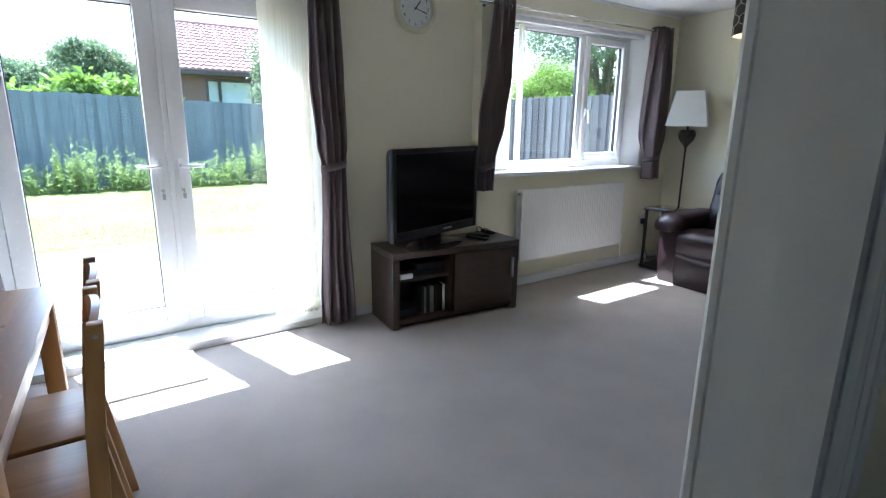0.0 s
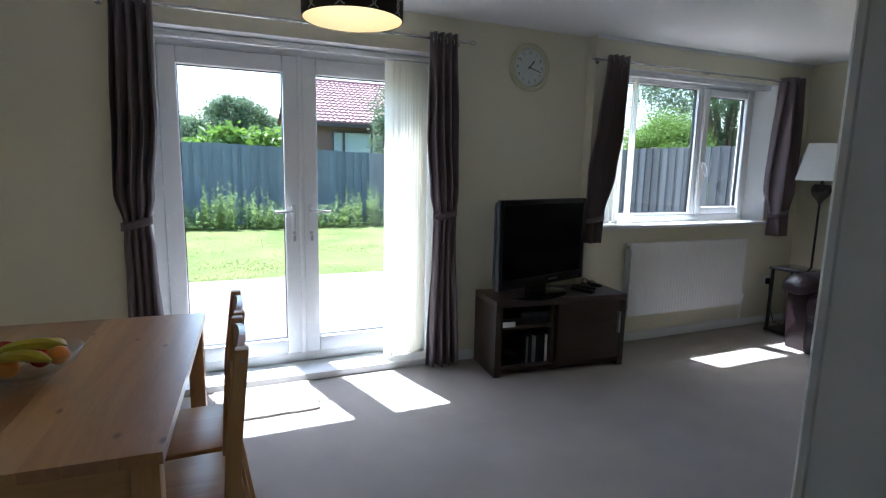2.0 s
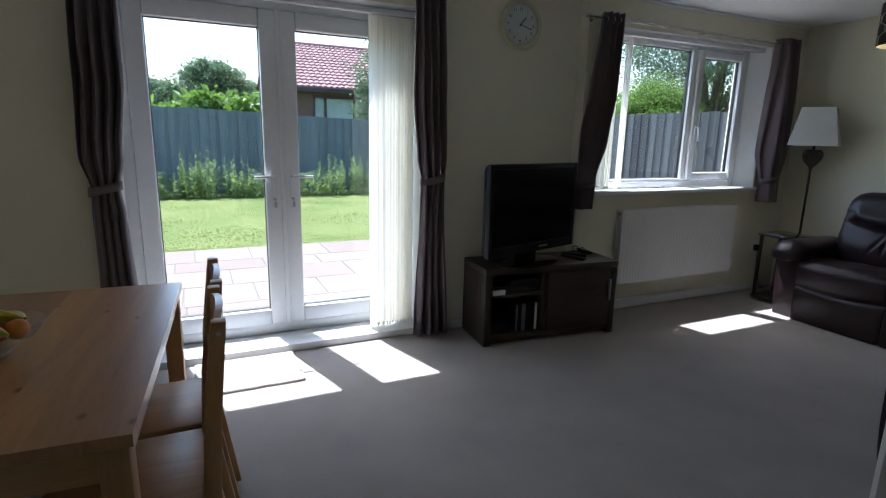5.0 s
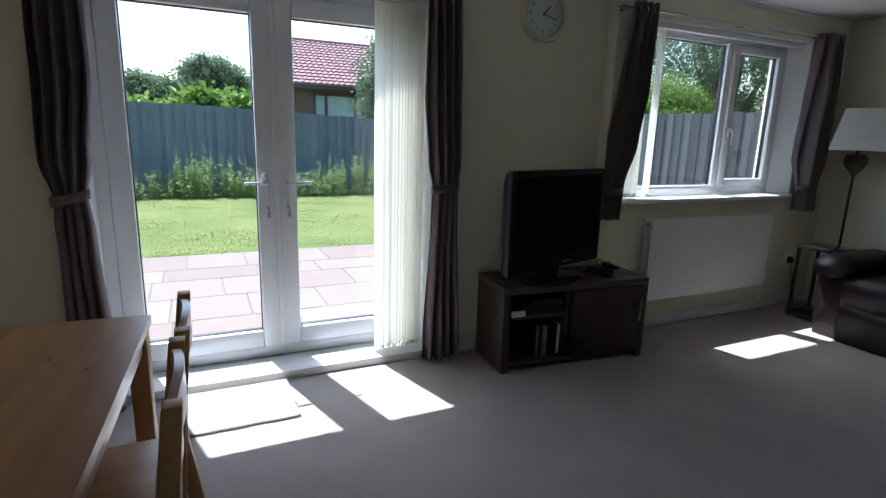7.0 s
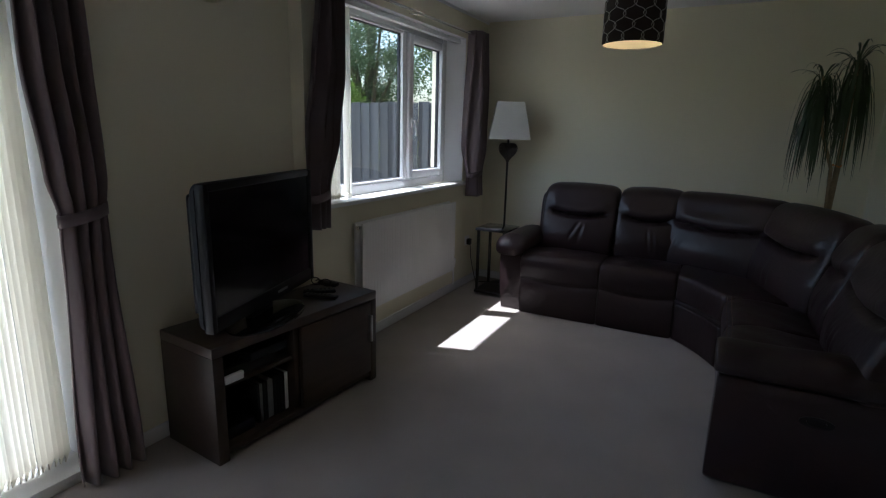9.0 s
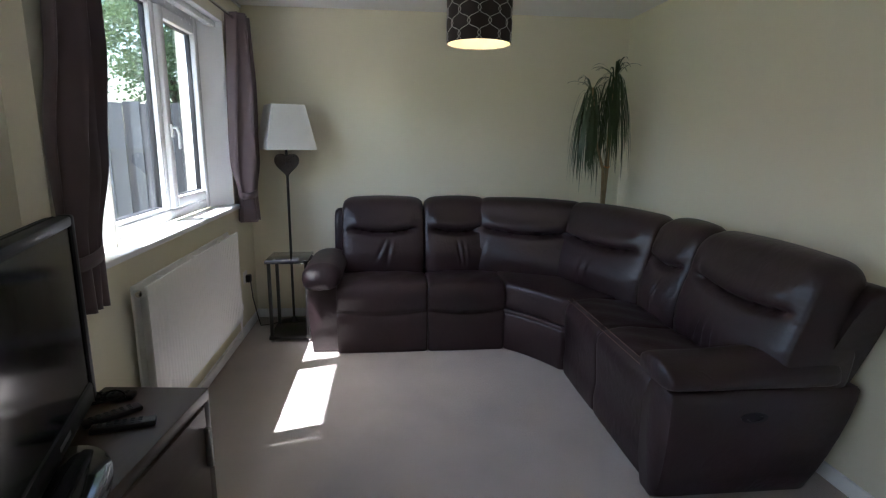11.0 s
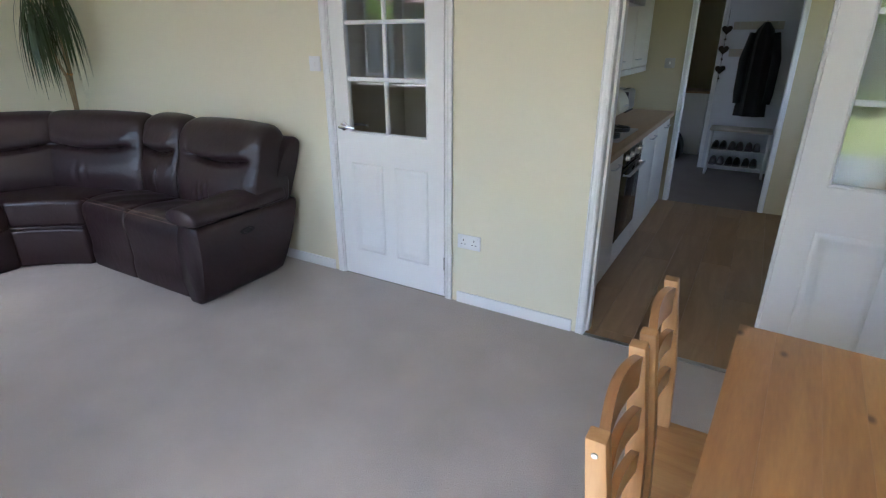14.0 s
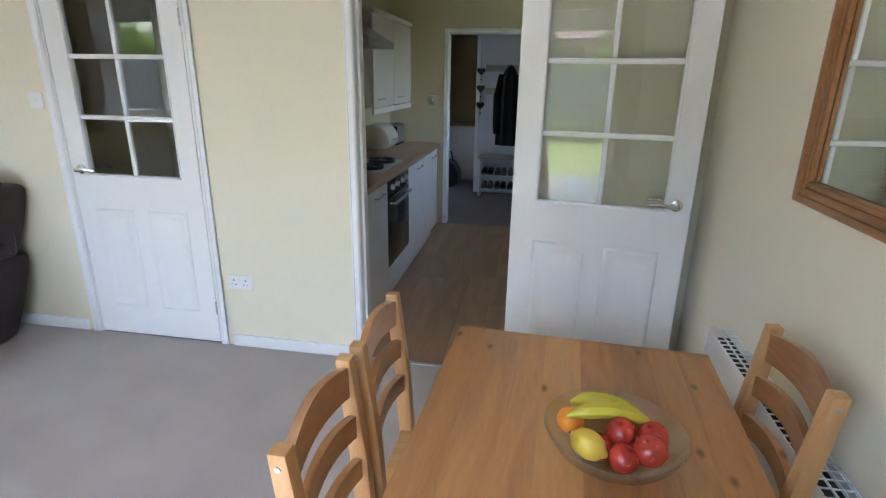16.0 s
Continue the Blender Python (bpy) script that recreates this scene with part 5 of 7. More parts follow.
PD, PW = 2.17, 2.15
curtain(pose(-0.41, 2.920, 0), [(PD + 0.035, 0.0, 0.19, 0.050), (1.6, -0.012, 0.21, 0.055), (1.20, -0.040, 0.19, 0.050), (1.04, -0.036, 0.125, 0.038), (0.9, -0.034, 0.145, 0.040), (0.015, -0.02, 0.21, 0.050)], 4, "mauve-brown eyelet curtain tied back beside the french doors", (1.04, -0.036, 0.150))
curtain(pose(1.34, 2.920, 0), [(PD + 0.035, -0.033, 0.19, 0.050), (1.6, -0.020, 0.205, 0.055), (1.20, 0.002, 0.185, 0.050), (1.06, 0.007, 0.150, 0.038), (0.9, 0.004, 0.155, 0.040), (0.015, 0.005, 0.235, 0.055)], 4, "mauve-brown eyelet curtain tied back beside the french doors", (1.06, 0.007, 0.170))
curtain(pose(2.58, 2.835, 0), [(PW + 0.035, 0.060, 0.17, 0.050), (1.7, 0.030, 0.19, 0.060), (1.35, -0.015, 0.20, 0.060), (1.04, -0.060, 0.135, 0.040), (0.84, -0.070, 0.125, 0.045)], 3, "mauve-brown eyelet curtain drawn aside at the window", (1.02, -0.061, 0.150))
curtain(pose(4.55, 2.835, 0), [(PW + 0.035, -0.03, 0.20, 0.075), (1.7, -0.03, 0.24, 0.085), (1.25, -0.025, 0.25, 0.090), (1.02, -0.010, 0.165, 0.062), (0.83, -0.010, 0.16, 0.070)], 3, "mauve-brown eyelet curtain drawn aside at the window", (1.03, -0.010, 0.175))


def pole(x0, x1, y, z, wall, label):
    p = thing("curtain_pole", pose((x0 + x1) / 2, y, z), label, "curtain pole", "curtain poles")
    h = (x1 - x0) / 2
    part("rod", tube([(-h, 0, 0), (h, 0, 0)], 0.0085, 12), CHROME, p)
    for s in (-1, 1):
        part("finial", moved(lathe([(0, 0), (0.0095, 0), (0.0095, 0.008), (0.015, 0.014), (0.016, 0.03), (0.010, 0.042), (0, 0.044)], 16), pose(s * h, 0, 0, 0, 90 * s, 0)), CHROME, p)
        b = part("bracket", tube([(s * (h - 0.06), wall - y, 0), (s * (h - 0.06), 0.012, -0.010)], 0.005, 8), CHROME, p)
        part("plate", moved(lathe([(0, 0), (0.02, 0), (0.02, 0.004), (0, 0.005)], 16), pose(s * (h - 0.06), wall - y, 0, 90)), CHROME, b)
    part("bracket", tube([(0, wall - y, 0), (0, 0.012, -0.010)], 0.005, 8), CHROME, p)


pole(-0.62, 1.50, 2.925, PD, YC, "thin chrome curtain pole above the french doors")
pole(2.45, 4.66, 2.835, PW, YN, "thin chrome curtain pole above the window")


def blind(x0, x1, n, y, z0, z1, r0, r1, turn, label, apart=0.0):
    """Vertical blind gathered to one side: a headrail over the whole opening and n narrow cloth slats."""
    b = thing("vertical_blind", pose((x0 + x1) / 2, y, z0), label, "vertical blind", "vertical blinds")
    o = Vector(((x0 + x1) / 2, y, z0))
    part("headrail", moved(box(r0, r1, y - 0.022, y + 0.022, z1, z1 + 0.035, 0.004), Matrix.Translation(-o)), UPVC, b, "white aluminium headrail")
    rng = random.Random(n)
    for k in range(n):
        x = x0 + (x1 - x0) * (k + 0.5) / n + (apart if k >= n - 4 else 0.0)
        bm = bmesh.new()
        cols = []
        for i in range(7):
            u = i / 6 - 0.5
            cols.append([bm.verts.new((0.010 * math.cos(u * math.pi), u * 0.089, z)) for z in (0.028, (z1 - z0) / 2, z1 - z0 - 0.012)])
        for a, c in zip(cols, cols[1:]):
            for i in range(2):
                bm.faces.new((a[i], c[i], c[i + 1], a[i + 1]))
        m = pose(x - o.x, 0, 0, 0, 0, turn + rng.uniform(-5, 5))
        s = part("slat", bm, BLIND, b, at=m, smooth=80)
        part("weight", box(-0.0025, 0.0025, -0.043, 0.043, 0.004, 0.030, 0.001, 1), BLIND, s)
    part("chain", tube([(x0 - o.x - 0.006, -0.03, z1 - z0), (x0 - o.x - 0.004, -0.032, (z1 - z0) * 0.4), (x0 - o.x - 0.006, -0.03, 0.3)], 0.0015, 5), UPVC, b)


blind(0.985, 1.285, 15, 3.115, 0.055, 2.055, DX0 + 0.01, DX1 - 0.01, -34, "cream vertical blind gathered beside the french doors")
blind(2.65, 2.900, 18, 2.965, WZ0 + 0.006, WZ1 - 0.045, WX0 + 0.01, WX1 - 0.01, -38, "cream vertical blind gathered at the side of the window", 0.060)


# ---- lamps ----
def pendant(x, y, z):
    p = thing("pendant_lamp", pose(x, y, z), "dark drum pendant lamp with silver trellis pattern", "ceiling lamp", "pendant lamps")
    R, h = 0.155, 0.215
    part("shade", lathe([(R, 0.0), (R, h), (R - 0.003, h), (R - 0.003, 0.0), (R, 0.0)], 56, False), DRUM, p, "dark brown cloth drum shade")
    part("lining", lathe([(R - 0.0035, 0.001), (R - 0.0035, h - 0.001)], 56, False), DRUMIN, p, "cream inner lining")
    bands = 10
    for k in range(bands):
        for sgn in (-1, 1):
            pts = []
            for i in range(49):
                zz = h * (0.02 + 0.96 * i / 48)
                ph = zz / 0.105 * 2 * math.pi
                f = math.sin(ph) + 0.28 * math.sin(3 * ph)
                a = 2 * math.pi * (k + 0.25 * sgn * f + (0.5 if sgn > 0 else 0.0) * 1.0) / bands
                pts.append(((R + 0.0006) * math.cos(a), (R + 0.0006) * math.sin(a), zz))
            part("trellis_line", tube(pts, 0.0016, 4), TIN, p, flat=True)
    part("cord", tube([(0, 0, h - 0.03), (0, 0, H - z - 0.03)], 0.003, 8), SOCKET, p)
    part("ceiling_rose", moved(lathe([(0, -0.035), (0.02, -0.035), (0.04, -0.02), (0.045, 0), (0, 0)], 24), pose(0, 0, H - z)), SOCKET, p)
    part("lampholder", lathe([(0, h - 0.09), (0.018, h - 0.09), (0.018, h - 0.03), (0, h - 0.03)], 16), SOCKET, p)
    for a in range(3):
        t = 2 * math.pi * a / 3
        part("spoke", tube([(0, 0, h - 0.02), (R * math.cos(t), R * math.sin(t), h - 0.01)], 0.002, 6), SOCKET, p)
    part("bulb", moved(lathe([(0, -0.03), (0.018, -0.025), (0.03, 0.0), (0.026, 0.025), (0.014, 0.05), (0, 0.052)], 20), pose(0, 0, h - 0.135)), BULB, p, "lit warm bulb", smooth=60)


pendant(3.40, 1.42, 1.855)
pendant(0.36, 1.40, 1.815)


def floor_lamp():
    x, y = 4.71, 2.595
    l = thing("floor_lamp", pose(x, y, 0, 0, 0, 25), "slim dark floor lamp with ivory shade and wicker heart", "floor lamp")
    part("base", lathe([(0, 0), (0.125, 0), (0.125, 0.012), (0.11, 0.02), (0.03, 0.03), (0.014, 0.06), (0.0, 0.06)], 32), BLACKMETAL, l)
    part("stem", tube([(0, 0, 0.05), (0, 0, 1.40)], 0.0095, 12), BLACKMETAL, l)
    bm = bmesh.new()
    rings = []
    for hw, z in ((0.175, 1.325), (0.115, 1.635), (0.112, 1.635), (0.172, 1.325)):
        rings.append([bm.verts.new((sx * hw, sy * hw, z)) for sx, sy in ((-1, -1), (1, -1), (1, 1), (-1, 1))])
    for a, b in zip(rings, rings[1:] + rings[:1]):
        for i in range(4):
            bm.faces.new((a[i], a[(i + 1) % 4], b[(i + 1) % 4], b[i]))
    part("shade", bm, SHADE, l, "square tapered ivory cloth shade")
    bm = None
    for k in range(3):   # woven heart of bent canes
        for j in range(6):
            s = 1.0 - 0.15 * j
            pts = []
            for i in range(33):
                t = 2 * math.pi * i / 32
                hx = 16 * math.sin(t) ** 3
                hz = 13 * math.cos(t) - 5 * math.cos(2 * t) - 2 * math.cos(3 * t) - math.cos(4 * t)
                pts.append((0.0, 0.0054 * hx * s, 1.225 + 0.0054 * hz * s))
            c = tube([(px + (k - 1) * 0.016 + 0.003 * math.sin(i), py, pz) for i, (px, py, pz) in enumerate(pts)], 0.0045, 5)
            bm = join(bm, c) if bm else c
    for k in range(9):
        a = -0.075 + 0.15 * k / 8
        top = 1.285 - abs(abs(a) - 0.04) * 0.4
        c = tube([(0.018 * (-1) ** k, a, top), (-0.018 * (-1) ** k, a * 0.5, 1.18 + abs(a) * 0.4)], 0.004, 5)
        bm = join(bm, c)
    part("wicker_heart", moved(bm, pose(0, 0, 0, 0, 0, -40)), WICKER, l, "dark woven wicker heart")


floor_lamp()


def side_table():
    t = thing("side_table", pose(4.47, 2.555, 0), "small black side table with glossy top beside the sofa", "side table")
    part("top", box(-0.15, 0.15, -0.14, 0.15, 0.565, 0.588, 0.004), BLACKGLASS, t)
    for sx in (-1, 1):
        for sy in (-1, 1):
            part("leg", box(sx * 0.13 - 0.011, sx * 0.13 + 0.011, sy * 0.125 - 0.011, sy * 0.125 + 0.011, 0.045, 0.565, 0.003), BLACKMETAL, t)
    part("lower_shelf", box(-0.145, 0.145, -0.14, 0.145, 0.02, 0.045, 0.003), BLACKMETAL, t)
    for sx in (-1, 1):
        for sy in (-1, 1):
            part("foot", moved(lathe([(0, 0), (0.012, 0), (0.012, 0.02), (0, 0.02)], 12), pose(sx * 0.13, sy * 0.125, 0)), CHROME, t)


side_table()


# ---- plant ----
def dragon_plant():
    p = thing("dracaena_plant", pose(4.59, 0.245, 0), "tall potted dracaena with long drooping leaves behind the sofa", "plant")
    part("pot", lathe([(0, 0), (0.11, 0), (0.14, 0.24), (0.15, 0.25), (0.15, 0.27), (0.135, 0.27), (0.13, 0.235), (0, 0.235)], 32), POT, p)
    part("soil", moved(lathe([(0, 0), (0.13, 0), (0.08, 0.012), (0, 0.018)], 24), pose(0, 0, 0.236)), SOIL, p)
    c1 = [(0.02, 0, 0.24), (0.0, 0.01, 0.8), (-0.02, 0.0, 1.25), (-0.05, 0.0, 1.86)]
    c2 = [(-0.03, 0.01, 0.24), (-0.04, 0.025, 0.9), (-0.05, 0.04, 1.2), (-0.07, 0.13, 1.45), (-0.08, 0.17, 1.78)]
    part("cane", tube(c1, 0.018, 9, [0.020, 0.018, 0.017, 0.012]), CANE, p, "pale ringed cane")
    part("cane", tube(c2, 0.012, 9, [0.012, 0.011, 0.011, 0.010, 0.008]), CANE, p)
    part("tie", tube([(0.02 * math.cos(t) - 0.022, 0.03 * math.sin(t) + 0.012, 1.22 + 0.006 * math.sin(3 * t)) for t in [2 * math.pi * i / 14 for i in range(15)]], 0.004, 5), ORANGE, p, "orange twine tie")
    rng = random.Random(9)
    for head, n in (((-0.05, 0.0, 1.86), 95), ((-0.08, 0.17, 1.76), 85)):
        for k in range(n):
            a = rng.uniform(0, 2 * math.pi)
            up = k / n
            L = rng.uniform(0.38, 0.72) * (1.0 if up < 0.85 else 0.45)
            z0 = head[2] - 0.22 + 0.24 * up
            out = rng.uniform(0.06, 0.15) if up < 0.85 else rng.uniform(0.04, 0.12)
            rise = 0.04 + 0.10 * up
            w = rng.uniform(0.005, 0.0085)
            side = Vector((-math.sin(a), math.cos(a), 0))
            bm = bmesh.new()
            prev = None
            for i in range(8):
                u = i / 7
                r = out * (1 - (1 - u) ** 2)
                if up < 0.85:
                    z = z0 + rise * math.sin(min(1.0, u * 2.2) * math.pi * 0.5) * (1 - u) - L * max(0.0, u - 0.15) ** 1.3
                else:
                    z = z0 + L * (u - 0.75 * u * u)
                    r = out * 1.6 * u
                hw = w * (0.5 + 1.2 * u) if u < 0.35 else w * 0.92 * (1 - ((u - 0.35) / 0.65) ** 2) + 0.0006
                c = Vector((head[0] + 0.012 * math.cos(a) + r * math.cos(a), head[1] + 0.012 * math.sin(a) + r * math.sin(a), z))
                c.x = min(c.x, 0.27)
                c.y = max(c.y, -0.17)
                ring = [bm.verts.new(c - side * hw), bm.verts.new(c + Vector((0, 0, -0.002))), bm.verts.new(c + side * hw)]
                if prev:
                    for j in range(2):
                        bm.faces.new((prev[j], prev[j + 1], ring[j + 1], ring[j]))
                prev = ring
            part("leaf", bm, LEAF, p, smooth=80)


dragon_plant()


# ---- wall things ----
def wall_clock():
    c = thing("wall_clock", pose(1.995, YC, 2.07, 90), "round cream-rimmed wall clock with white dial", "clock")
    part("rim", lathe([(0.125, 0.0), (0.160, 0.0), (0.163, 0.018), (0.152, 0.036), (0.132, 0.036), (0.126, 0.020), (0.125, 0.0)], 56, False), CLOCKRIM, c, smooth=50)
    dial = part("dial", lathe([(0, 0.002), (0.127, 0.002), (0.127, 0.012), (0, 0.012)], 48), CLOCKFACE, c, "white printed dial")
    for k in range(12):
        a = math.pi / 2 - (k + 1) * math.pi / 6
        part("numeral", text_mesh(str(k + 1), 0.030, 0.0004, pose(0.098 * math.cos(a), 0.098 * math.sin(a), 0.0128)), INK, dial)
    for k in range(60):
        a = k * math.pi / 30
        part("minute_mark", moved(box(0.115, 0.121, -0.0008, 0.0008, 0.0122, 0.0128), pose(0, 0, 0, 0, 0, math.degrees(a))), INK, dial, flat=True)
    for name, deg, L, w in (("hour_hand", 90 - 38, 0.062, 0.0045), ("minute_hand", 90 - 106, 0.092, 0.0032)):
        part(name, moved(box(-0.014, L, -w, w, 0.0135 + 0.002 * (name[0] == "m"), 0.0150 + 0.002 * (name[0] == "m"), 0.0006, 1), pose(0, 0, 0, 0, 0, deg)), INK, c)
    part("centre_cap", lathe([(0, 0.012), (0.006, 0.012), (0.006, 0.019), (0, 0.020)], 14), INK, c)
    p = part("cover_glass", lathe([(0, 0.024), (0.131, 0.024), (0.131, 0.026), (0, 0.026)], 48), GLASS, c)
    p.visible_shadow = False


wall_clock()


def wall_plate(name, m, w, h, label, category, gangs=0, plate=None):
    s = thing(name, m, label, category)
    part("plate", box(-w / 2, w / 2, -h / 2, h / 2, 0, 0.009, 0.004), plate or SOCKET, s)
    if gangs == 0:
        part("rocker", box(-0.007, 0.007, -0.012, 0.012, 0.009, 0.0135, 0.002), SOCKET, s)
    for k in range(gangs):
        x = (k - (gangs - 1) / 2) * 0.068
        part("rocker", box(x + (0.012 if k else -0.022), x + (0.022 if k else -0.012), 0.016, 0.034, 0.009, 0.013, 0.0015), SOCKET, s)
        for dx, dy, a, b in ((0, 0.012, 0.0025, 0.005), (-0.011, -0.012, 0.004, 0.002), (0.011, -0.012, 0.004, 0.002)):
            part("pin_hole", box(x + dx - a, x + dx + a, dy - b, dy + b, 0.0088, 0.0094), INK, s, flat=True)
    return s


wall_plate("light_switch", pose(2.23, 0.0, 1.335, 90, 0, 180), 0.086, 0.086, "white light switch on the wall beside the door", "light switch")
wall_plate("double_socket", pose(1.17, 0.0, 0.392, 90, 0, 180), 0.147, 0.086, "white double wall socket above the skirting", "socket", 2)
wall_plate("single_socket", pose(4.59, YN, 0.41, 90), 0.086, 0.086, "white wall socket with a plug in it", "socket", 1)
plug = thing("lamp_plug", pose(4.59, YN - 0.009, 0.40), "black plug and cable of the floor lamp", "plug")
part("body", box(-0.022, 0.022, -0.035, 0.0, -0.028, 0.026, 0.006), BLACKPL, plug)
part("cable", tube([(0, -0.03, -0.028), (0.0, -0.04, -0.15), (0.03, -0.06, -0.30), (0.06, -0.07, -0.385), (0.10, -0.12, -0.392), (0.12, -0.19, -0.385)], 0.0035, 6), BLACKPL, plug)


def wall_mirror():
    Y0, Y1, Z0, Z1 = 0.882, 1.78, 1.172, 1.89
    m = thing("wall_mirror", pose(XW, (Y0 + Y1) / 2, (Z0 + Z1) / 2), "large wall mirror in a moulded honey-oak frame", "mirror")
    o = Matrix.Translation(-Vector((XW, (Y0 + Y1) / 2, (Z0 + Z1) / 2)))
    part("glass", moved(box(XW + 0.006, XW + 0.010, Y0 + 0.055, Y1 - 0.055, Z0 + 0.055, Z1 - 0.055), o), MIRROR, m, "silvered mirror glass")
    part("backing", moved(box(XW + 0.001, XW + 0.0055, Y0 + 0.01, Y1 - 0.01, Z0 + 0.01, Z1 - 0.01), o), FRAMEWOOD, m)
    for w0, w1, t in ((0.0, 0.066, 0.012), (0.003, 0.024, 0.022), (0.030, 0.046, 0.017), (0.052, 0.064, 0.015)):
        for r in ((Y0 + w0, Y0 + w1, Z0 + w0, Z1 - w0), (Y1 - w1, Y1 - w0, Z0 + w0, Z1 - w0), (Y0 + w1, Y1 - w1, Z0 + w0, Z0 + w1), (Y0 + w1, Y1 - w1, Z1 - w1, Z1 - w0)):
            part("frame_moulding", moved(box(XW + 0.0105, XW + 0.0105 + t, r[0], r[1], r[2], r[3], 0.004), o), FRAMEWOOD, m)


wall_mirror()

dm = thing("door_mat", pose(0.19, 2.76, 0), "pale beige door mat on the carpet inside the french doors", "door mat")
rng = random.Random(3)
ring = []
for k in range(96):   # a slightly wavy outline with a soft rolled border
    a = k / 96 * 4
    side, u = int(a), a - int(a)
    x, y = ((-0.30 + 0.55 * u, -0.20), (0.25, -0.20 + 0.41 * u), (0.25 - 0.55 * u, 0.21), (-0.30, 0.21 - 0.41 * u))[side]
    ring.append((x + rng.uniform(-0.003, 0.003), y + rng.uniform(-0.003, 0.003)))
bm = bmesh.new()
prev = None
for inset, z in ((0.0, 0.0005), (-0.003, 0.007), (0.002, 0.014), (0.012, 0.016), (0.024, 0.011), (0.05, 0.010)):
    loop = [bm.verts.new((x - (x + 0.025) / 0.275 * inset, y - (y - 0.005) / 0.205 * inset, z)) for x, y in ring]
    if prev:
        for k in range(96):
            bm.faces.new((prev[k], prev[(k + 1) % 96], loop[(k + 1) % 96], loop[k]))
    prev = loop
bm.faces.new(prev)
part("mat_body", bm, MATCLOTH, dm, smooth=70)


# ---- kitchen ----
def base_unit(y0, y1, label, drawer=False):
    u = thing("base_unit", pose(0.80, (y0 + y1) / 2, 0), label, "kitchen unit", "kitchen base units")
    o = Matrix.Translation((-0.80, -(y0 + y1) / 2, 0))
    part("carcass", moved(box(0.545, 1.095, y0 + 0.001, y1 - 0.001, 0.12, 0.858), o), KUNIT, u)
    part("plinth", moved(box(0.575, 0.60, y0, y1, 0.0, 0.119), o), KUNIT, u)
    d = part("door", moved(box(0.52, 0.543, y0 + 0.003, y1 - 0.003, 0.125, 0.855, 0.004), o), KUNIT, u)
    part("handle", moved(tube([(0.52, y0 + 0.12, 0.80), (0.498, y0 + 0.12, 0.80), (0.495, y0 + 0.20, 0.803), (0.498, y0 + 0.28, 0.80), (0.52, y0 + 0.28, 0.80)], 0.005, 8), o), STEEL, d, "bowed steel handle")


base_unit(-0.70, -0.125, "cream kitchen base unit under the worktop")
base_unit(-1.82, -1.28, "cream kitchen base unit under the worktop")
base_unit(-2.42, -1.825, "cream kitchen base unit under the worktop")
wt = solid("worktop", box(0.50, 1.098, -2.44, -0.123, 0.86, 0.90, 0.006), WORKTOP, "beech-effect kitchen worktop over the base units", "worktop")
ov = thing("oven", pose(0.80, -0.99, 0), "built-in oven with black glass door and steel handle", "oven")
o = Matrix.Translation((-0.80, 0.99, 0))
part("housing", moved(box(0.545, 1.095, -1.275, -0.705, 0.12, 0.858), o), KUNIT, ov)
part("plinth", moved(box(0.575, 0.60, -1.278, -0.702, 0.0, 0.119), o), KUNIT, ov)
part("control_panel", moved(box(0.522, 0.544, -1.272, -0.708, 0.745, 0.852, 0.003), o), OVENGLASS, ov, "black control panel")
for y in (-0.80, -0.92, -1.06, -1.18):
    part("knob", moved(lathe([(0, 0), (0.02, 0), (0.017, 0.022), (0, 0.024)], 16), o @ pose(0.522, y, 0.80, 0, -90, 0)), STEEL, ov, "round steel knob")
d = part("oven_door", moved(box(0.520, 0.544, -1.272, -0.708, 0.27, 0.738, 0.004), o), OVENGLASS, ov, "black glass oven door")
part("handle", moved(tube([(0.52, -0.76, 0.70), (0.485, -0.76, 0.70), (0.483, -0.99, 0.70), (0.485, -1.22, 0.70), (0.52, -1.22, 0.70)], 0.009, 8), o), STEEL, d, "steel bar handle")
part("filler", moved(box(0.522, 0.544, -1.272, -0.708, 0.125, 0.264, 0.003), o), KUNIT, ov)
hb = thing("gas_hob", pose(0.80, -0.99, 0.90), "steel gas hob with black pan supports", "hob")
part("plate", box(-0.24, 0.24, -0.28, 0.28, 0.0, 0.008, 0.003), STEEL, hb)
for sx in (-1, 1):
    for sy in (-1, 1):
        part("burner", moved(lathe([(0, 0.008), (0.04, 0.008), (0.035, 0.02), (0, 0.022)], 18), pose(sx * 0.12, sy * 0.14, 0)), BLACKMETAL, hb)
        for a in (0, 90):
            part("pan_support", moved(box(-0.09, 0.09, -0.004, 0.004, 0.028, 0.036), pose(sx * 0.12, sy * 0.14, 0, 0, 0, a)), BLACKMETAL, hb)
        part("support_ring", moved(lathe([(0.085, 0.008), (0.093, 0.008), (0.093, 0.030), (0.085, 0.030), (0.085, 0.008)], 20, False), pose(sx * 0.12, sy * 0.14, 0)), BLACKMETAL, hb)


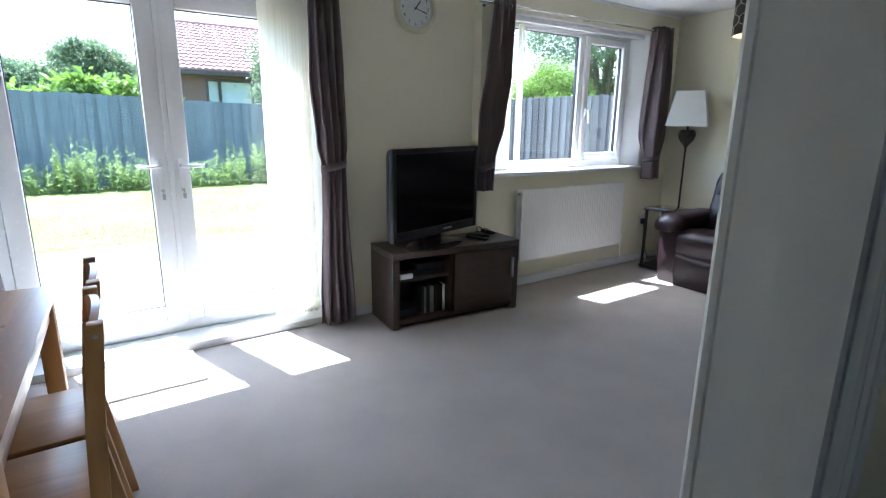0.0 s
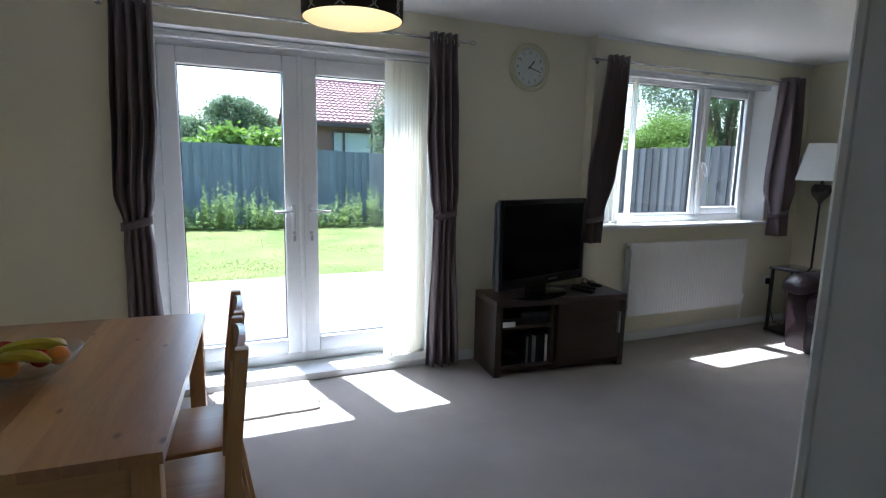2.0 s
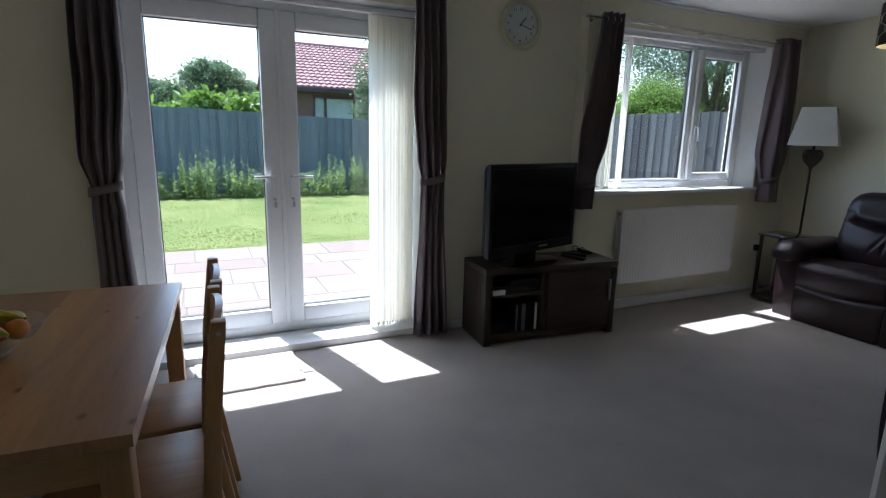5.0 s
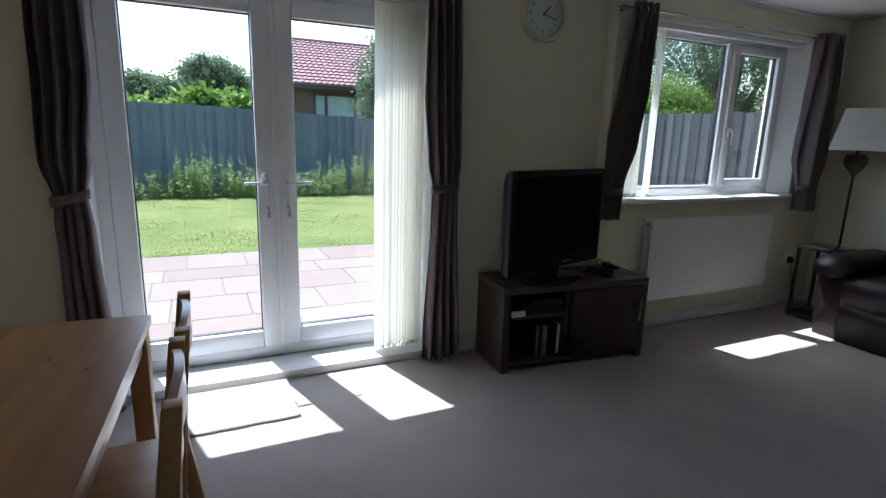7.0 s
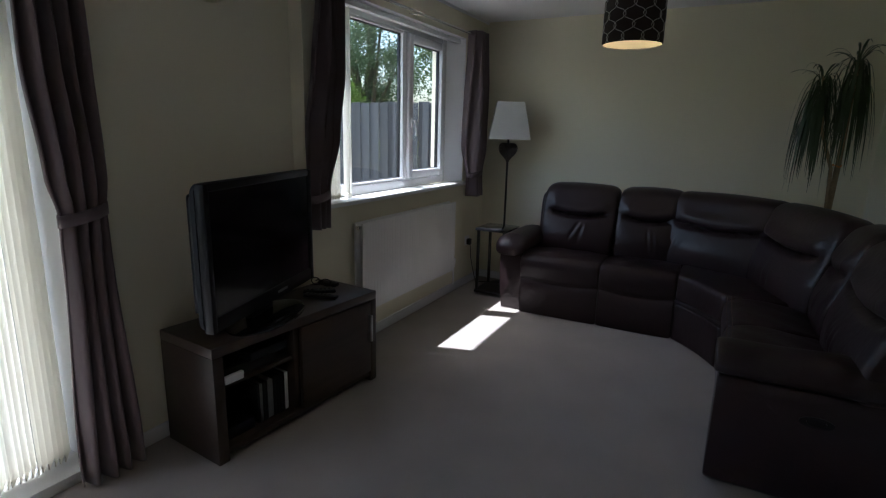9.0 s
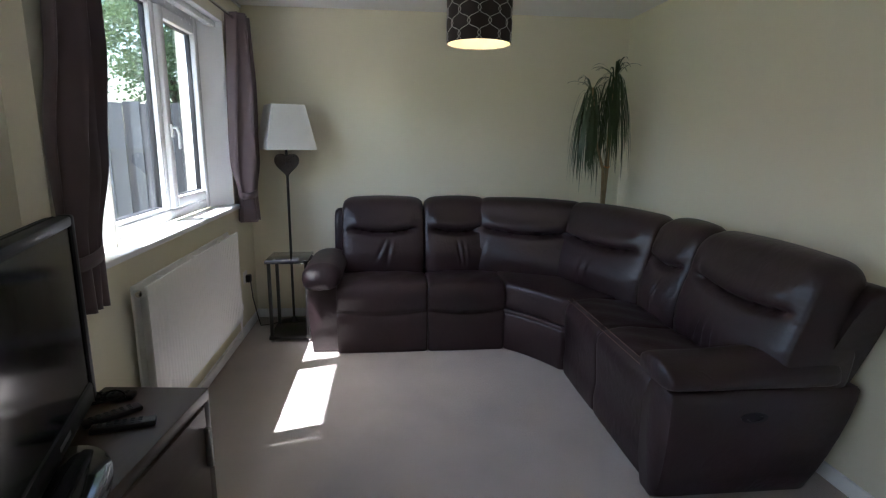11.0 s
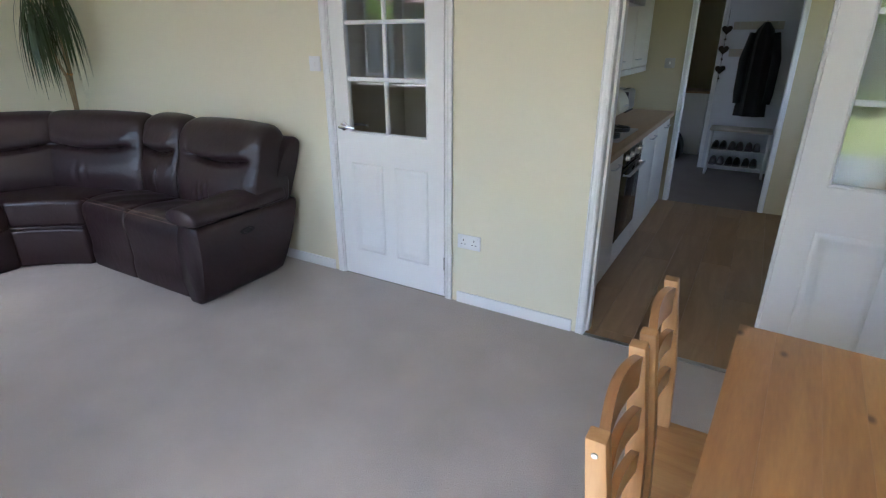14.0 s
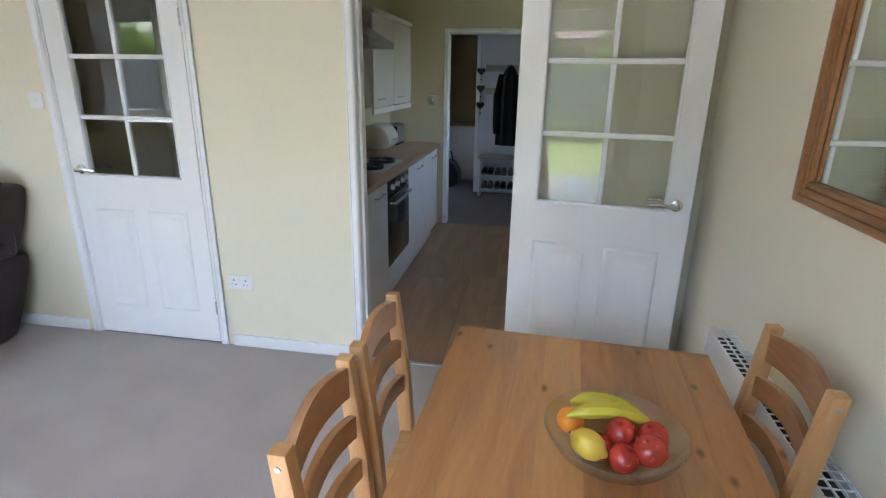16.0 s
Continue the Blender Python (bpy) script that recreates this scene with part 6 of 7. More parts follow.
def wall_unit(y0, y1, z0, z1):
    u = thing("wall_unit", pose(0.95, (y0 + y1) / 2, z0), "cream kitchen wall unit with cornice and bar handle", "kitchen unit", "kitchen wall units")
    o = Matrix.Translation((-0.95, -(y0 + y1) / 2, -z0))
    part("carcass", moved(box(0.80, 1.098, y0 + 0.001, y1 - 0.001, z0, z1), o), KUNIT, u)
    d = part("door", moved(box(0.778, 0.798, y0 + 0.003, y1 - 0.003, z0 + 0.003, z1 - 0.003, 0.004), o), KUNIT, u)
    part("handle", moved(tube([(0.778, y1 - 0.10, z0 + 0.06), (0.760, y1 - 0.10, z0 + 0.06), (0.760, y1 - 0.24, z0 + 0.06), (0.778, y1 - 0.24, z0 + 0.06)], 0.0045, 8), o), STEEL, d)
    part("cornice", moved(box(0.762, 1.098, y0, y1, z1, z1 + 0.035, 0.008), o), KUNIT, u)
    part("pelmet", moved(box(0.778, 0.80, y0, y1, z0 - 0.045, z0 - 0.001, 0.006), o), KUNIT, u)


wall_unit(-1.87, -1.30, 1.26, 1.90)
wall_unit(-2.45, -1.873, 1.26, 1.90)
wall_unit(-0.70, -0.13, 1.26, 1.90)
hd = thing("cooker_hood", pose(0.90, -0.99, 1.66), "dark steel cooker hood above the hob", "cooker hood")
bm = bmesh.new()
lo = [bm.verts.new(v) for v in ((-0.28, -0.285, 0), (0.195, -0.285, 0), (0.195, 0.285, 0), (-0.28, 0.285, 0))]
mi = [bm.verts.new(v) for v in ((-0.28, -0.285, 0.04), (0.195, -0.285, 0.04), (0.195, 0.285, 0.04), (-0.28, 0.285, 0.04))]
hi = [bm.verts.new(v) for v in ((0.0, -0.12, 0.22), (0.195, -0.12, 0.22), (0.195, 0.12, 0.22), (0.0, 0.12, 0.22))]
for a, b in ((lo, mi), (mi, hi)):
    for i in range(4):
        bm.faces.new((a[i], a[(i + 1) % 4], b[(i + 1) % 4], b[i]))
bm.faces.new(lo)
bm.faces.new(hi)
part("canopy", bm, STEEL, hd)
part("chimney", box(0.0, 0.195, -0.12, 0.12, 0.22, H - 1.66 - 0.002, 0.003), STEEL, hd)

bb = thing("bread_bin", pose(0.93, -1.93, 0.90), "cream rounded bread bin on the worktop", "bread bin")
part("body", loft((0, 0.16, 0), (0, -0.16, 0), (1, 0, 0), smooth_profile([(-0.12, 0.0), (-0.13, 0.10), (-0.06, 0.20), (0.10, 0.20), (0.12, 0.10), (0.12, 0.0)], 2), 0.03, 0.93), TOASTER, bb, smooth=60)
part("handle", tube([(-0.125, 0.05, 0.08), (-0.14, 0.04, 0.08), (-0.14, -0.04, 0.08), (-0.125, -0.05, 0.08)], 0.005, 8), STEEL, bb)
ts = thing("toaster", pose(0.90, -2.25, 0.90), "steel and black toaster on the worktop", "toaster")
part("body", box(-0.08, 0.08, -0.13, 0.13, 0.01, 0.18, 0.03, 4), STEEL, ts)
part("end_panel", box(-0.075, 0.075, 0.125, 0.14, 0.012, 0.165, 0.006), BLACKPL, ts)
part("slot", box(-0.045, -0.015, -0.10, 0.10, 0.1795, 0.1815), BLACKPL, ts, flat=True)
part("foot_rail", box(-0.07, 0.07, -0.12, 0.12, 0.0, 0.0105), BLACKPL, ts)
wall_plate("kitchen_switch", pose(0.66, KF, 1.265, 90, 0, 180), 0.086, 0.086, "brushed steel switch on the kitchen wall", "light switch", 0, STEEL)

ff = thing("fridge_freezer", pose(-0.98, -0.95, 0), "tall white fridge-freezer with steel bar handles", "fridge")
part("cabinet", box(-0.29, 0.24, -0.28, 0.28, 0.02, 1.80, 0.008), RADWHITE, ff)
for z0, z1 in ((0.03, 0.72), (0.73, 1.80)):
    d = part("door", box(0.245, 0.30, -0.28, 0.28, z0, z1, 0.012, 3), RADWHITE, ff)
    part("handle", tube([(0.30, -0.24, z0 + 0.10), (0.335, -0.24, z0 + 0.10), (0.335, -0.24, min(z1, z0 + 0.60) - 0.04), (0.30, -0.24, min(z1, z0 + 0.60) - 0.04)], 0.009, 8), STEEL, d, "steel bar handle")
part("plinth", box(-0.27, 0.22, -0.27, 0.27, 0.0, 0.0195), BLACKPL, ff)


# ---- hall ----
sr = thing("shoe_rack", pose(0.02, -4.40, 0), "white three-tier shoe rack against the hall wall", "shoe rack")
for sx in (-1, 1):
    part("side_frame", box(sx * 0.29 - 0.012, sx * 0.29 + 0.012, -0.14, 0.14, 0, 0.50, 0.003), GLOSS, sr)
for z in (0.10, 0.28):
    for k in range(5):
        part("slat", box(-0.278, 0.278, -0.135 + k * 0.057, -0.10 + k * 0.057, z, z + 0.014, 0.002, 1), GLOSS, sr)
part("bench_top", box(-0.31, 0.31, -0.15, 0.15, 0.50, 0.525, 0.004), BEIGEPL, sr)
for z, mats in ((0.114, (SHOEB, SHOEB, SHOEG)), (0.294, (SHOEG, SHOEG, SHOEB))):
    for k in range(3):
        for s in (0, 1):
            sh = thing("shoe", pose(-0.17 + k * 0.17 + s * 0.078, -4.38, z), ("pale grey" if mats[k] is SHOEG else "black") + " shoe standing on the shoe rack", "shoe", "shoes on the rack")
            part("upper", loft((0, 0.12, 0), (0, -0.13, 0), (1, 0, 0), smooth_profile([(-0.034, 0.015), (-0.032, 0.05), (-0.01, 0.075), (0.012, 0.075), (0.032, 0.05), (0.034, 0.015)], 2), 0.06, 0.5), mats[k], sh, smooth=60)
            part("sole", loft((0, 0.125, 0), (0, -0.135, 0), (1, 0, 0), smooth_profile([(-0.038, 0.0), (-0.038, 0.016), (0.038, 0.016), (0.038, 0.0)], 2), 0.06, 0.6), SHOEG, sh, smooth=60)
for z in (1.60, 1.32):
    cr = thing("coat_rack", pose(0.06, -4.60, z), "white wall rack with small coat hooks", "coat rack", "coat racks")
    part("board", box(-0.24, 0.24, 0.0, 0.018, -0.04, 0.04, 0.004), BEIGEPL, cr)
    for k in range(4):
        part("hook", tube([(-0.18 + k * 0.12, 0.018, 0.01), (-0.18 + k * 0.12, 0.06, 0.0), (-0.18 + k * 0.12, 0.07, 0.03)], 0.005, 7), STEEL, cr)
ct = thing("hanging_coat", pose(-0.02, -4.47, 0.66), "long black coat hanging on the hall rack", "coat")
bm = bmesh.new()
rings = []
for z, w, d in ((0.0, 0.30, 0.11), (0.25, 0.28, 0.11), (0.55, 0.26, 0.10), (0.80, 0.23, 0.09), (0.90, 0.15, 0.06), (0.97, 0.05, 0.03)):
    rings.append([bm.verts.new((w / 2 * math.cos(2 * math.pi * i / 28) * (1 + 0.10 * math.sin(5 * 2 * math.pi * i / 28 + z * 3)), d * math.sin(2 * math.pi * i / 28) * (1 + 0.22 * math.sin(7 * 2 * math.pi * i / 28)), z)) for i in range(28)])
for a, b in zip(rings, rings[1:]):
    for i in range(28):
        bm.faces.new((a[i], a[(i + 1) % 28], b[(i + 1) % 28], b[i]))
bm.faces.new(rings[0])
bm.faces.new(rings[-1])
part("body", bm, COAT, ct, smooth=70)
for s in (-1, 1):
    part("sleeve", tube([(s * 0.10, 0.0, 0.86), (s * 0.15, 0.03, 0.6), (s * 0.15, 0.05, 0.25), (s * 0.14, 0.05, 0.14)], 0.045, 12, [0.045, 0.05, 0.045, 0.042]), COAT, ct, smooth=70)
part("hang_loop", tube([(0, 0, 0.96), (0, -0.06, 0.985)], 0.004, 6), COAT, ct)
hh = thing("hanging_hearts", pose(0.36, -4.595, 1.0), "string of grey hearts hanging on the hall wall", "wall decoration")
part("string", tube([(0, 0.006, 0.0), (0, 0.006, 0.78)], 0.002, 5), WICKER, hh)
for k in range(3):
    pts = []
    for i in range(25):
        t = 2 * math.pi * i / 24
        pts.append((0.0034 * 16 * math.sin(t) ** 3, 0.010, 0.14 + k * 0.21 + 0.0034 * (13 * math.cos(t) - 5 * math.cos(2 * t) - 2 * math.cos(3 * t) - math.cos(4 * t))))
    hrt = prism([(px, pz) for px, py, pz in pts[:-1]], -0.012, 0.0, 0.003, 1)
    moved(hrt, Matrix.Rotation(radians(90), 4, "X") @ Matrix.Translation((0, 0, -0.004)))
    part("heart", hrt, WICKER, hh)
    part("bead", moved(lathe([(0, -0.015), (0.013, 0), (0, 0.015)], 10), pose(0, 0.008, 0.04 + k * 0.21)), WICKER, hh)
dk = thing("dark_bag", pose(0.82, -4.95, 0), "dark bag on the floor beyond the hall", "bag")
part("body", loft((0, 0.18, 0), (0, -0.18, 0), (1, 0, 0), smooth_profile([(-0.16, 0.0), (-0.17, 0.2), (-0.08, 0.36), (0.08, 0.36), (0.17, 0.2), (0.16, 0.0)], 2), 0.06, 0.8), COAT, dk, smooth=60)
part("strap", tube([(-0.06, 0, 0.34), (-0.04, 0, 0.48), (0.04, 0, 0.48), (0.06, 0, 0.34)], 0.008, 8), COAT, dk)
cb = thing("low_cabinet", pose(0.85, -5.6, 0), "pale low cabinet in the room beyond the hall", "cabinet")
part("body", box(-0.35, 0.35, -0.2, 0.2, 0, 0.80, 0.005), GLOSS, cb)
part("top", box(-0.37, 0.37, -0.22, 0.22, 0.80, 0.83, 0.005), WORKTOP, cb)


# ---- garden ----
def leaf_cloud(n, size, spread, seed, shape=None, aspect=0.55, hang=0.0):
    """Many small folded leaves scattered by spread(rng), which gives a place, as one mesh."""
    rng = random.Random(seed)
    verts, faces = [], []
    for _ in range(n):
        c = spread(rng)
        if c is None:
            continue
        d = Vector((rng.gauss(0, 1), rng.gauss(0, 1), rng.gauss(0, 0.7) - hang)).normalized()
        s = d.cross(Vector((rng.gauss(0, 1), rng.gauss(0, 1), rng.gauss(0, 1)))).normalized()
        L = size * rng.uniform(0.6, 1.4)
        w = L * aspect * 0.5
        k = len(verts)
        up = d.cross(s) * L * 0.12
        verts += [c, c + d * L * 0.5 + s * w + up, c + d * L, c + d * L * 0.5 - s * w + up]
        faces += [(k, k + 1, k + 2), (k, k + 2, k + 3)]
    me = bpy.data.meshes.new("leaves")
    me.from_pydata([tuple(v) for v in verts], [], faces)
    return me


def clumps(rng_seed, centre, radii, count, r_clump):
    """Centres of leaf clumps spread over an uneven crown."""
    rng = random.Random(rng_seed)
    out = []
    for _ in range(count):
        while True:
            p = Vector((rng.uniform(-1, 1), rng.uniform(-1, 1), rng.uniform(-1, 1)))
            if 0.45 < p.length < 1.0:
                break
        out.append((Vector(centre) + Vector((p.x * radii[0], p.y * radii[1], p.z * radii[2])), r_clump * rng.uniform(0.6, 1.3)))
    return out


def tree(name, x, y, trunk_h, centre_z, radii, nclump, rclump, nleaf, lsize, material, seed, label, category="tree", trunk_r=0.18, hang=0.0):
    t = thing(name, pose(x, y, GZ), label, category)
    cl = clumps(seed, (0, 0, centre_z), radii, nclump, rclump)
    rng0 = random.Random(seed + 1)
    bm = tube([(0, 0, -0.1), (0.05, 0.02, trunk_h * 0.5), (0.0, 0.0, trunk_h), (0.1, 0.0, centre_z + radii[2] * 0.5)], trunk_r, 9, [trunk_r * 1.25, trunk_r, trunk_r * 0.8, trunk_r * 0.2])
    part("trunk", bm, BARK, t)
    for c, r in cl[:: max(1, len(cl) // 10)]:
        a = Vector((0, 0, trunk_h * rng0.uniform(0.6, 1.0)))
        mid = a.lerp(c, 0.5) + Vector((0, 0, 0.1 * radii[2]))
        part("limb", tube([a, mid, c], trunk_r * 0.3, 6, [trunk_r * 0.45, trunk_r * 0.25, trunk_r * 0.08]), BARK, t)

    def spread(rng):
        c, r = cl[rng.randrange(len(cl))]
        return c + Vector((rng.gauss(0, 1), rng.gauss(0, 1), rng.gauss(0, 0.8))) * r * 0.55
    me = leaf_cloud(nleaf, lsize, spread, seed, hang=hang)
    me.materials.append(material)
    cr = new("crown", me)
    cr.parent = t
    return t


tree("tree", -1.55, 27.0, 1.6, 2.40, (1.50, 1.3, 1.2), 130, 0.36, 26000, 0.13, FOLDARK, 11, "broad dark green tree beyond the garden fence")
tree("tree", 1.15, 30.0, 1.8, 3.00, (1.80, 1.6, 1.95), 190, 0.38, 36000, 0.13, FOLDARK, 12, "tall dark green tree beyond the garden fence")
tree("tree", 3.55, 33.0, 1.6, 2.6, (1.1, 1.0, 1.5), 90, 0.34, 18000, 0.13, FOLDARK, 13, "dark green tree beyond the garden fence")
tree("tree", -6.2, 26.0, 1.6, 2.9, (2.6, 2.0, 2.0), 160, 0.42, 30000, 0.13, FOLDARK, 14, "dark green tree beyond the garden fence")
tree("laurel_bush", 0.75, 14.6, 0.7, 1.72, (1.45, 0.7, 0.66), 60, 0.26, 5200, 0.21, FOLBRIGHT, 21, "bright green laurel bush rising over the fence", "bush", 0.05)
tree("laurel_bush", -1.3, 14.7, 0.7, 1.45, (1.1, 0.7, 0.55), 46, 0.26, 3800, 0.21, FOLBRIGHT, 22, "bright green laurel bush rising over the fence", "bush", 0.05)
tree("conifer", 5.45, 15.2, 1.2, 2.75, (0.95, 0.8, 1.60), 95, 0.30, 20000, 0.105, FOLDARK, 31, "feathery dark conifer in front of the neighbouring house", "tree", 0.10, 0.6)
tree("tree", 10.2, 8.0, 1.6, 3.9, (1.9, 1.9, 1.8), 90, 0.42, 42000, 0.062, FOLDARK, 41, "leafy dark green tree beyond the side fence")
tree("shrub", 8.0, 7.6, 1.0, 1.95, (0.7, 0.72, 0.58), 60, 0.24, 26000, 0.05, FOLBRIGHT, 42, "yellow-green shrub rising over the side fence", "bush", 0.06)
tree("tree", 8.6, 4.4, 1.6, 3.3, (1.4, 1.2, 1.6), 80, 0.38, 34000, 0.055, FOLDARK, 43, "leafy dark green tree beyond the side fence")


def weeds():
    """Tall wild plants along the foot of the back fence, too many to count."""
    rng = random.Random(71)
    stems = []
    for _ in range(520):
        x = rng.uniform(-5.5, 6.0)
        h = rng.uniform(0.30, 0.62) * (1.0 + 0.55 * max(0, math.sin(x * 1.9 + 1.0)))
        if rng.random() < 0.16:
            h += rng.uniform(0.15, 0.45)
        stems.append((x, 12.85 - min(0.5, abs(rng.gauss(0, 0.25))), h, rng.gauss(0, 0.09)))
    verts, faces = [], []
    for x, y, h, lean in stems:
        k = len(verts)
        verts += [(x - 0.007, y, GZ), (x + 0.007, y, GZ), (x + lean, y - 0.04, GZ + h * 1.06)]
        faces.append((k, k + 1, k + 2))
        for _ in range(rng.randrange(22, 38)):   # narrow leaves that rise from the stem and droop at the tip
            u = rng.random() ** 0.85
            a = rng.uniform(0, 6.283)
            L = rng.uniform(0.07, 0.17) * (1.15 - 0.75 * u)
            c = Vector((x + lean * u, y - 0.04 * u, GZ + h * u))
            d = Vector((math.cos(a), math.sin(a), rng.uniform(0.2, 1.1))).normalized()
            s = Vector((-math.sin(a), math.cos(a), 0)) * L * 0.16
            tip = c + d * L - Vector((0, 0, 0.25 * L))
            k = len(verts)
            verts += [tuple(c), tuple(c + d * L * 0.55 + s), tuple(tip), tuple(c + d * L * 0.55 - s)]
            faces += [(k, k + 1, k + 2), (k, k + 2, k + 3)]
    me = bpy.data.meshes.new("weeds")
    me.from_pydata(verts, [], faces)
    me.materials.append(FOLMID)
    tagged(new("wild_plants", me), "tall green weeds growing along the fence", "weeds", kind="stuff")


weeds()


def lawn_blades():
    """Short mown blades over the part of the lawn that lies before the doors, too many to count."""
    rng = random.Random(88)
    verts, faces = [], []
    for _ in range(45000):
        y = 6.85 + 6.0 * rng.random() ** 1.3
        half = 3.2 + (y - 6.85) * 0.5
        x = rng.uniform(-half + 0.6, half + 0.8)
        tuft = 0.7 + 0.5 * math.sin(x * 2.1 + 1.3 * math.sin(y * 1.7)) * math.sin(y * 2.6)
        h = rng.uniform(0.010, 0.024) * max(0.45, tuft)
        a = rng.uniform(0, 6.283)
        dx, dy = 0.006 * math.cos(a), 0.006 * math.sin(a)
        k = len(verts)
        verts += [(x - dx, y - dy, GZ), (x + dx, y + dy, GZ), (x + rng.gauss(0, 0.015), y + rng.gauss(0, 0.015), GZ + h)]
        faces.append((k, k + 1, k + 2))
    me = bpy.data.meshes.new("lawn_blades")
    me.from_pydata(verts, [], faces)
    me.materials.append(BLADE)
    tagged(new("lawn_grass", me), "short mown grass blades on the lawn", "grass", kind="stuff")


lawn_blades()


def fence(name, p, q, top, board, gap, material, label, step=0.0, fall=0.0, level=0.0):
    """Close-boarded fence from p to q: overlapping upright boards on two rails, with posts behind."""
    p, q = Vector((*p, GZ)), Vector((*q, GZ))
    L = (q - p).length
    d = (q - p).normalized()
    f = thing(name, Matrix.Translation(p) @ Matrix.Rotation(math.atan2(d.y, d.x), 4, "Z"), label, "fence")
    bm = bmesh.new()
    pts = [(0, 0.0), (board, 0.016), (board, 0.030), (0, 0.010)]
    lo = [bm.verts.new((x, y, 0.02)) for x, y in pts]
    hi = [bm.verts.new((x, y, top - GZ)) for x, y in pts]
    bm.faces.new(lo)
    bm.faces.new(hi)
    for i in range(4):
        bm.faces.new((lo[i], lo[(i + 1) % 4], hi[(i + 1) % 4], hi[i]))
    first = part("board", bm, material, f)
    n = int(L / gap)
    rng = random.Random(n)
    for k in range(1, n):
        b = new("board", first.data)
        b.parent = f
        low = 1 - fall * max(0.0, k * gap - level) / (top - GZ)
        b.matrix_basis = pose(k * gap, step * (k % 2), 0, rng.uniform(-0.3, 0.3), rng.uniform(-0.25, 0.25), 0) @ Matrix.Diagonal((1, 1, low + rng.uniform(-0.006, 0.006), 1))
    for z in (0.35, 0.9, 1.38):
        part("rail", box(0, L, 0.031 + step, 0.06 + step, z, z + 0.07, 0.004), material, f)
    k = 0.0
    while k <= L:
        part("post", box(k, k + 0.09, 0.061 + step, 0.15 + step, -0.05, top - GZ - 0.02 - fall * max(0.0, k + 0.1 - level), 0.005), material, f)
        k += 2.4
    return f


fence("back_fence", (-15.0, 13.35), (6.1, 13.35), 1.83, 0.125, 0.105, FENCEB, "blue-grey stained close-board garden fence", 0.02, 0.036, 15.0)
fence("side_fence", (6.1, 13.3), (6.1, 2.2), 1.72, 0.080, 0.074, FENCES, "silver-grey weathered close-board garden fence", 0.03)


def swing_frame():
    s = thing("garden_swing", pose(2.82, 7.9, GZ), "pale green metal swing frame standing on the lawn", "swing")
    part("leg", tube([(-0.42, -0.45, 0.0), (-0.02, -0.05, 1.33), (0.03, 0.0, 1.40)], 0.022, 10), SWING, s)
    part("leg", tube([(0.02, -0.85, 0.0), (0.02, -0.30, 1.33), (0.03, 0.0, 1.40)], 0.022, 10), SWING, s)
    part("top_bar", tube([(0.03, 0.0, 1.40), (0.9, 0.5, 1.42), (1.9, 1.1, 1.40)], 0.022, 10), SWING, s)
    part("cross_bar", tube([(-0.25, -0.27, 0.62), (0.02, -0.56, 0.60)], 0.012, 8), SWING, s)
    part("leg", tube([(1.5, 1.5, 0.0), (1.9, 1.1, 1.40)], 0.022, 10), SWING, s)
    part("leg", tube([(2.3, 0.7, 0.0), (1.9, 1.1, 1.40)], 0.022, 10), SWING, s)


swing_frame()


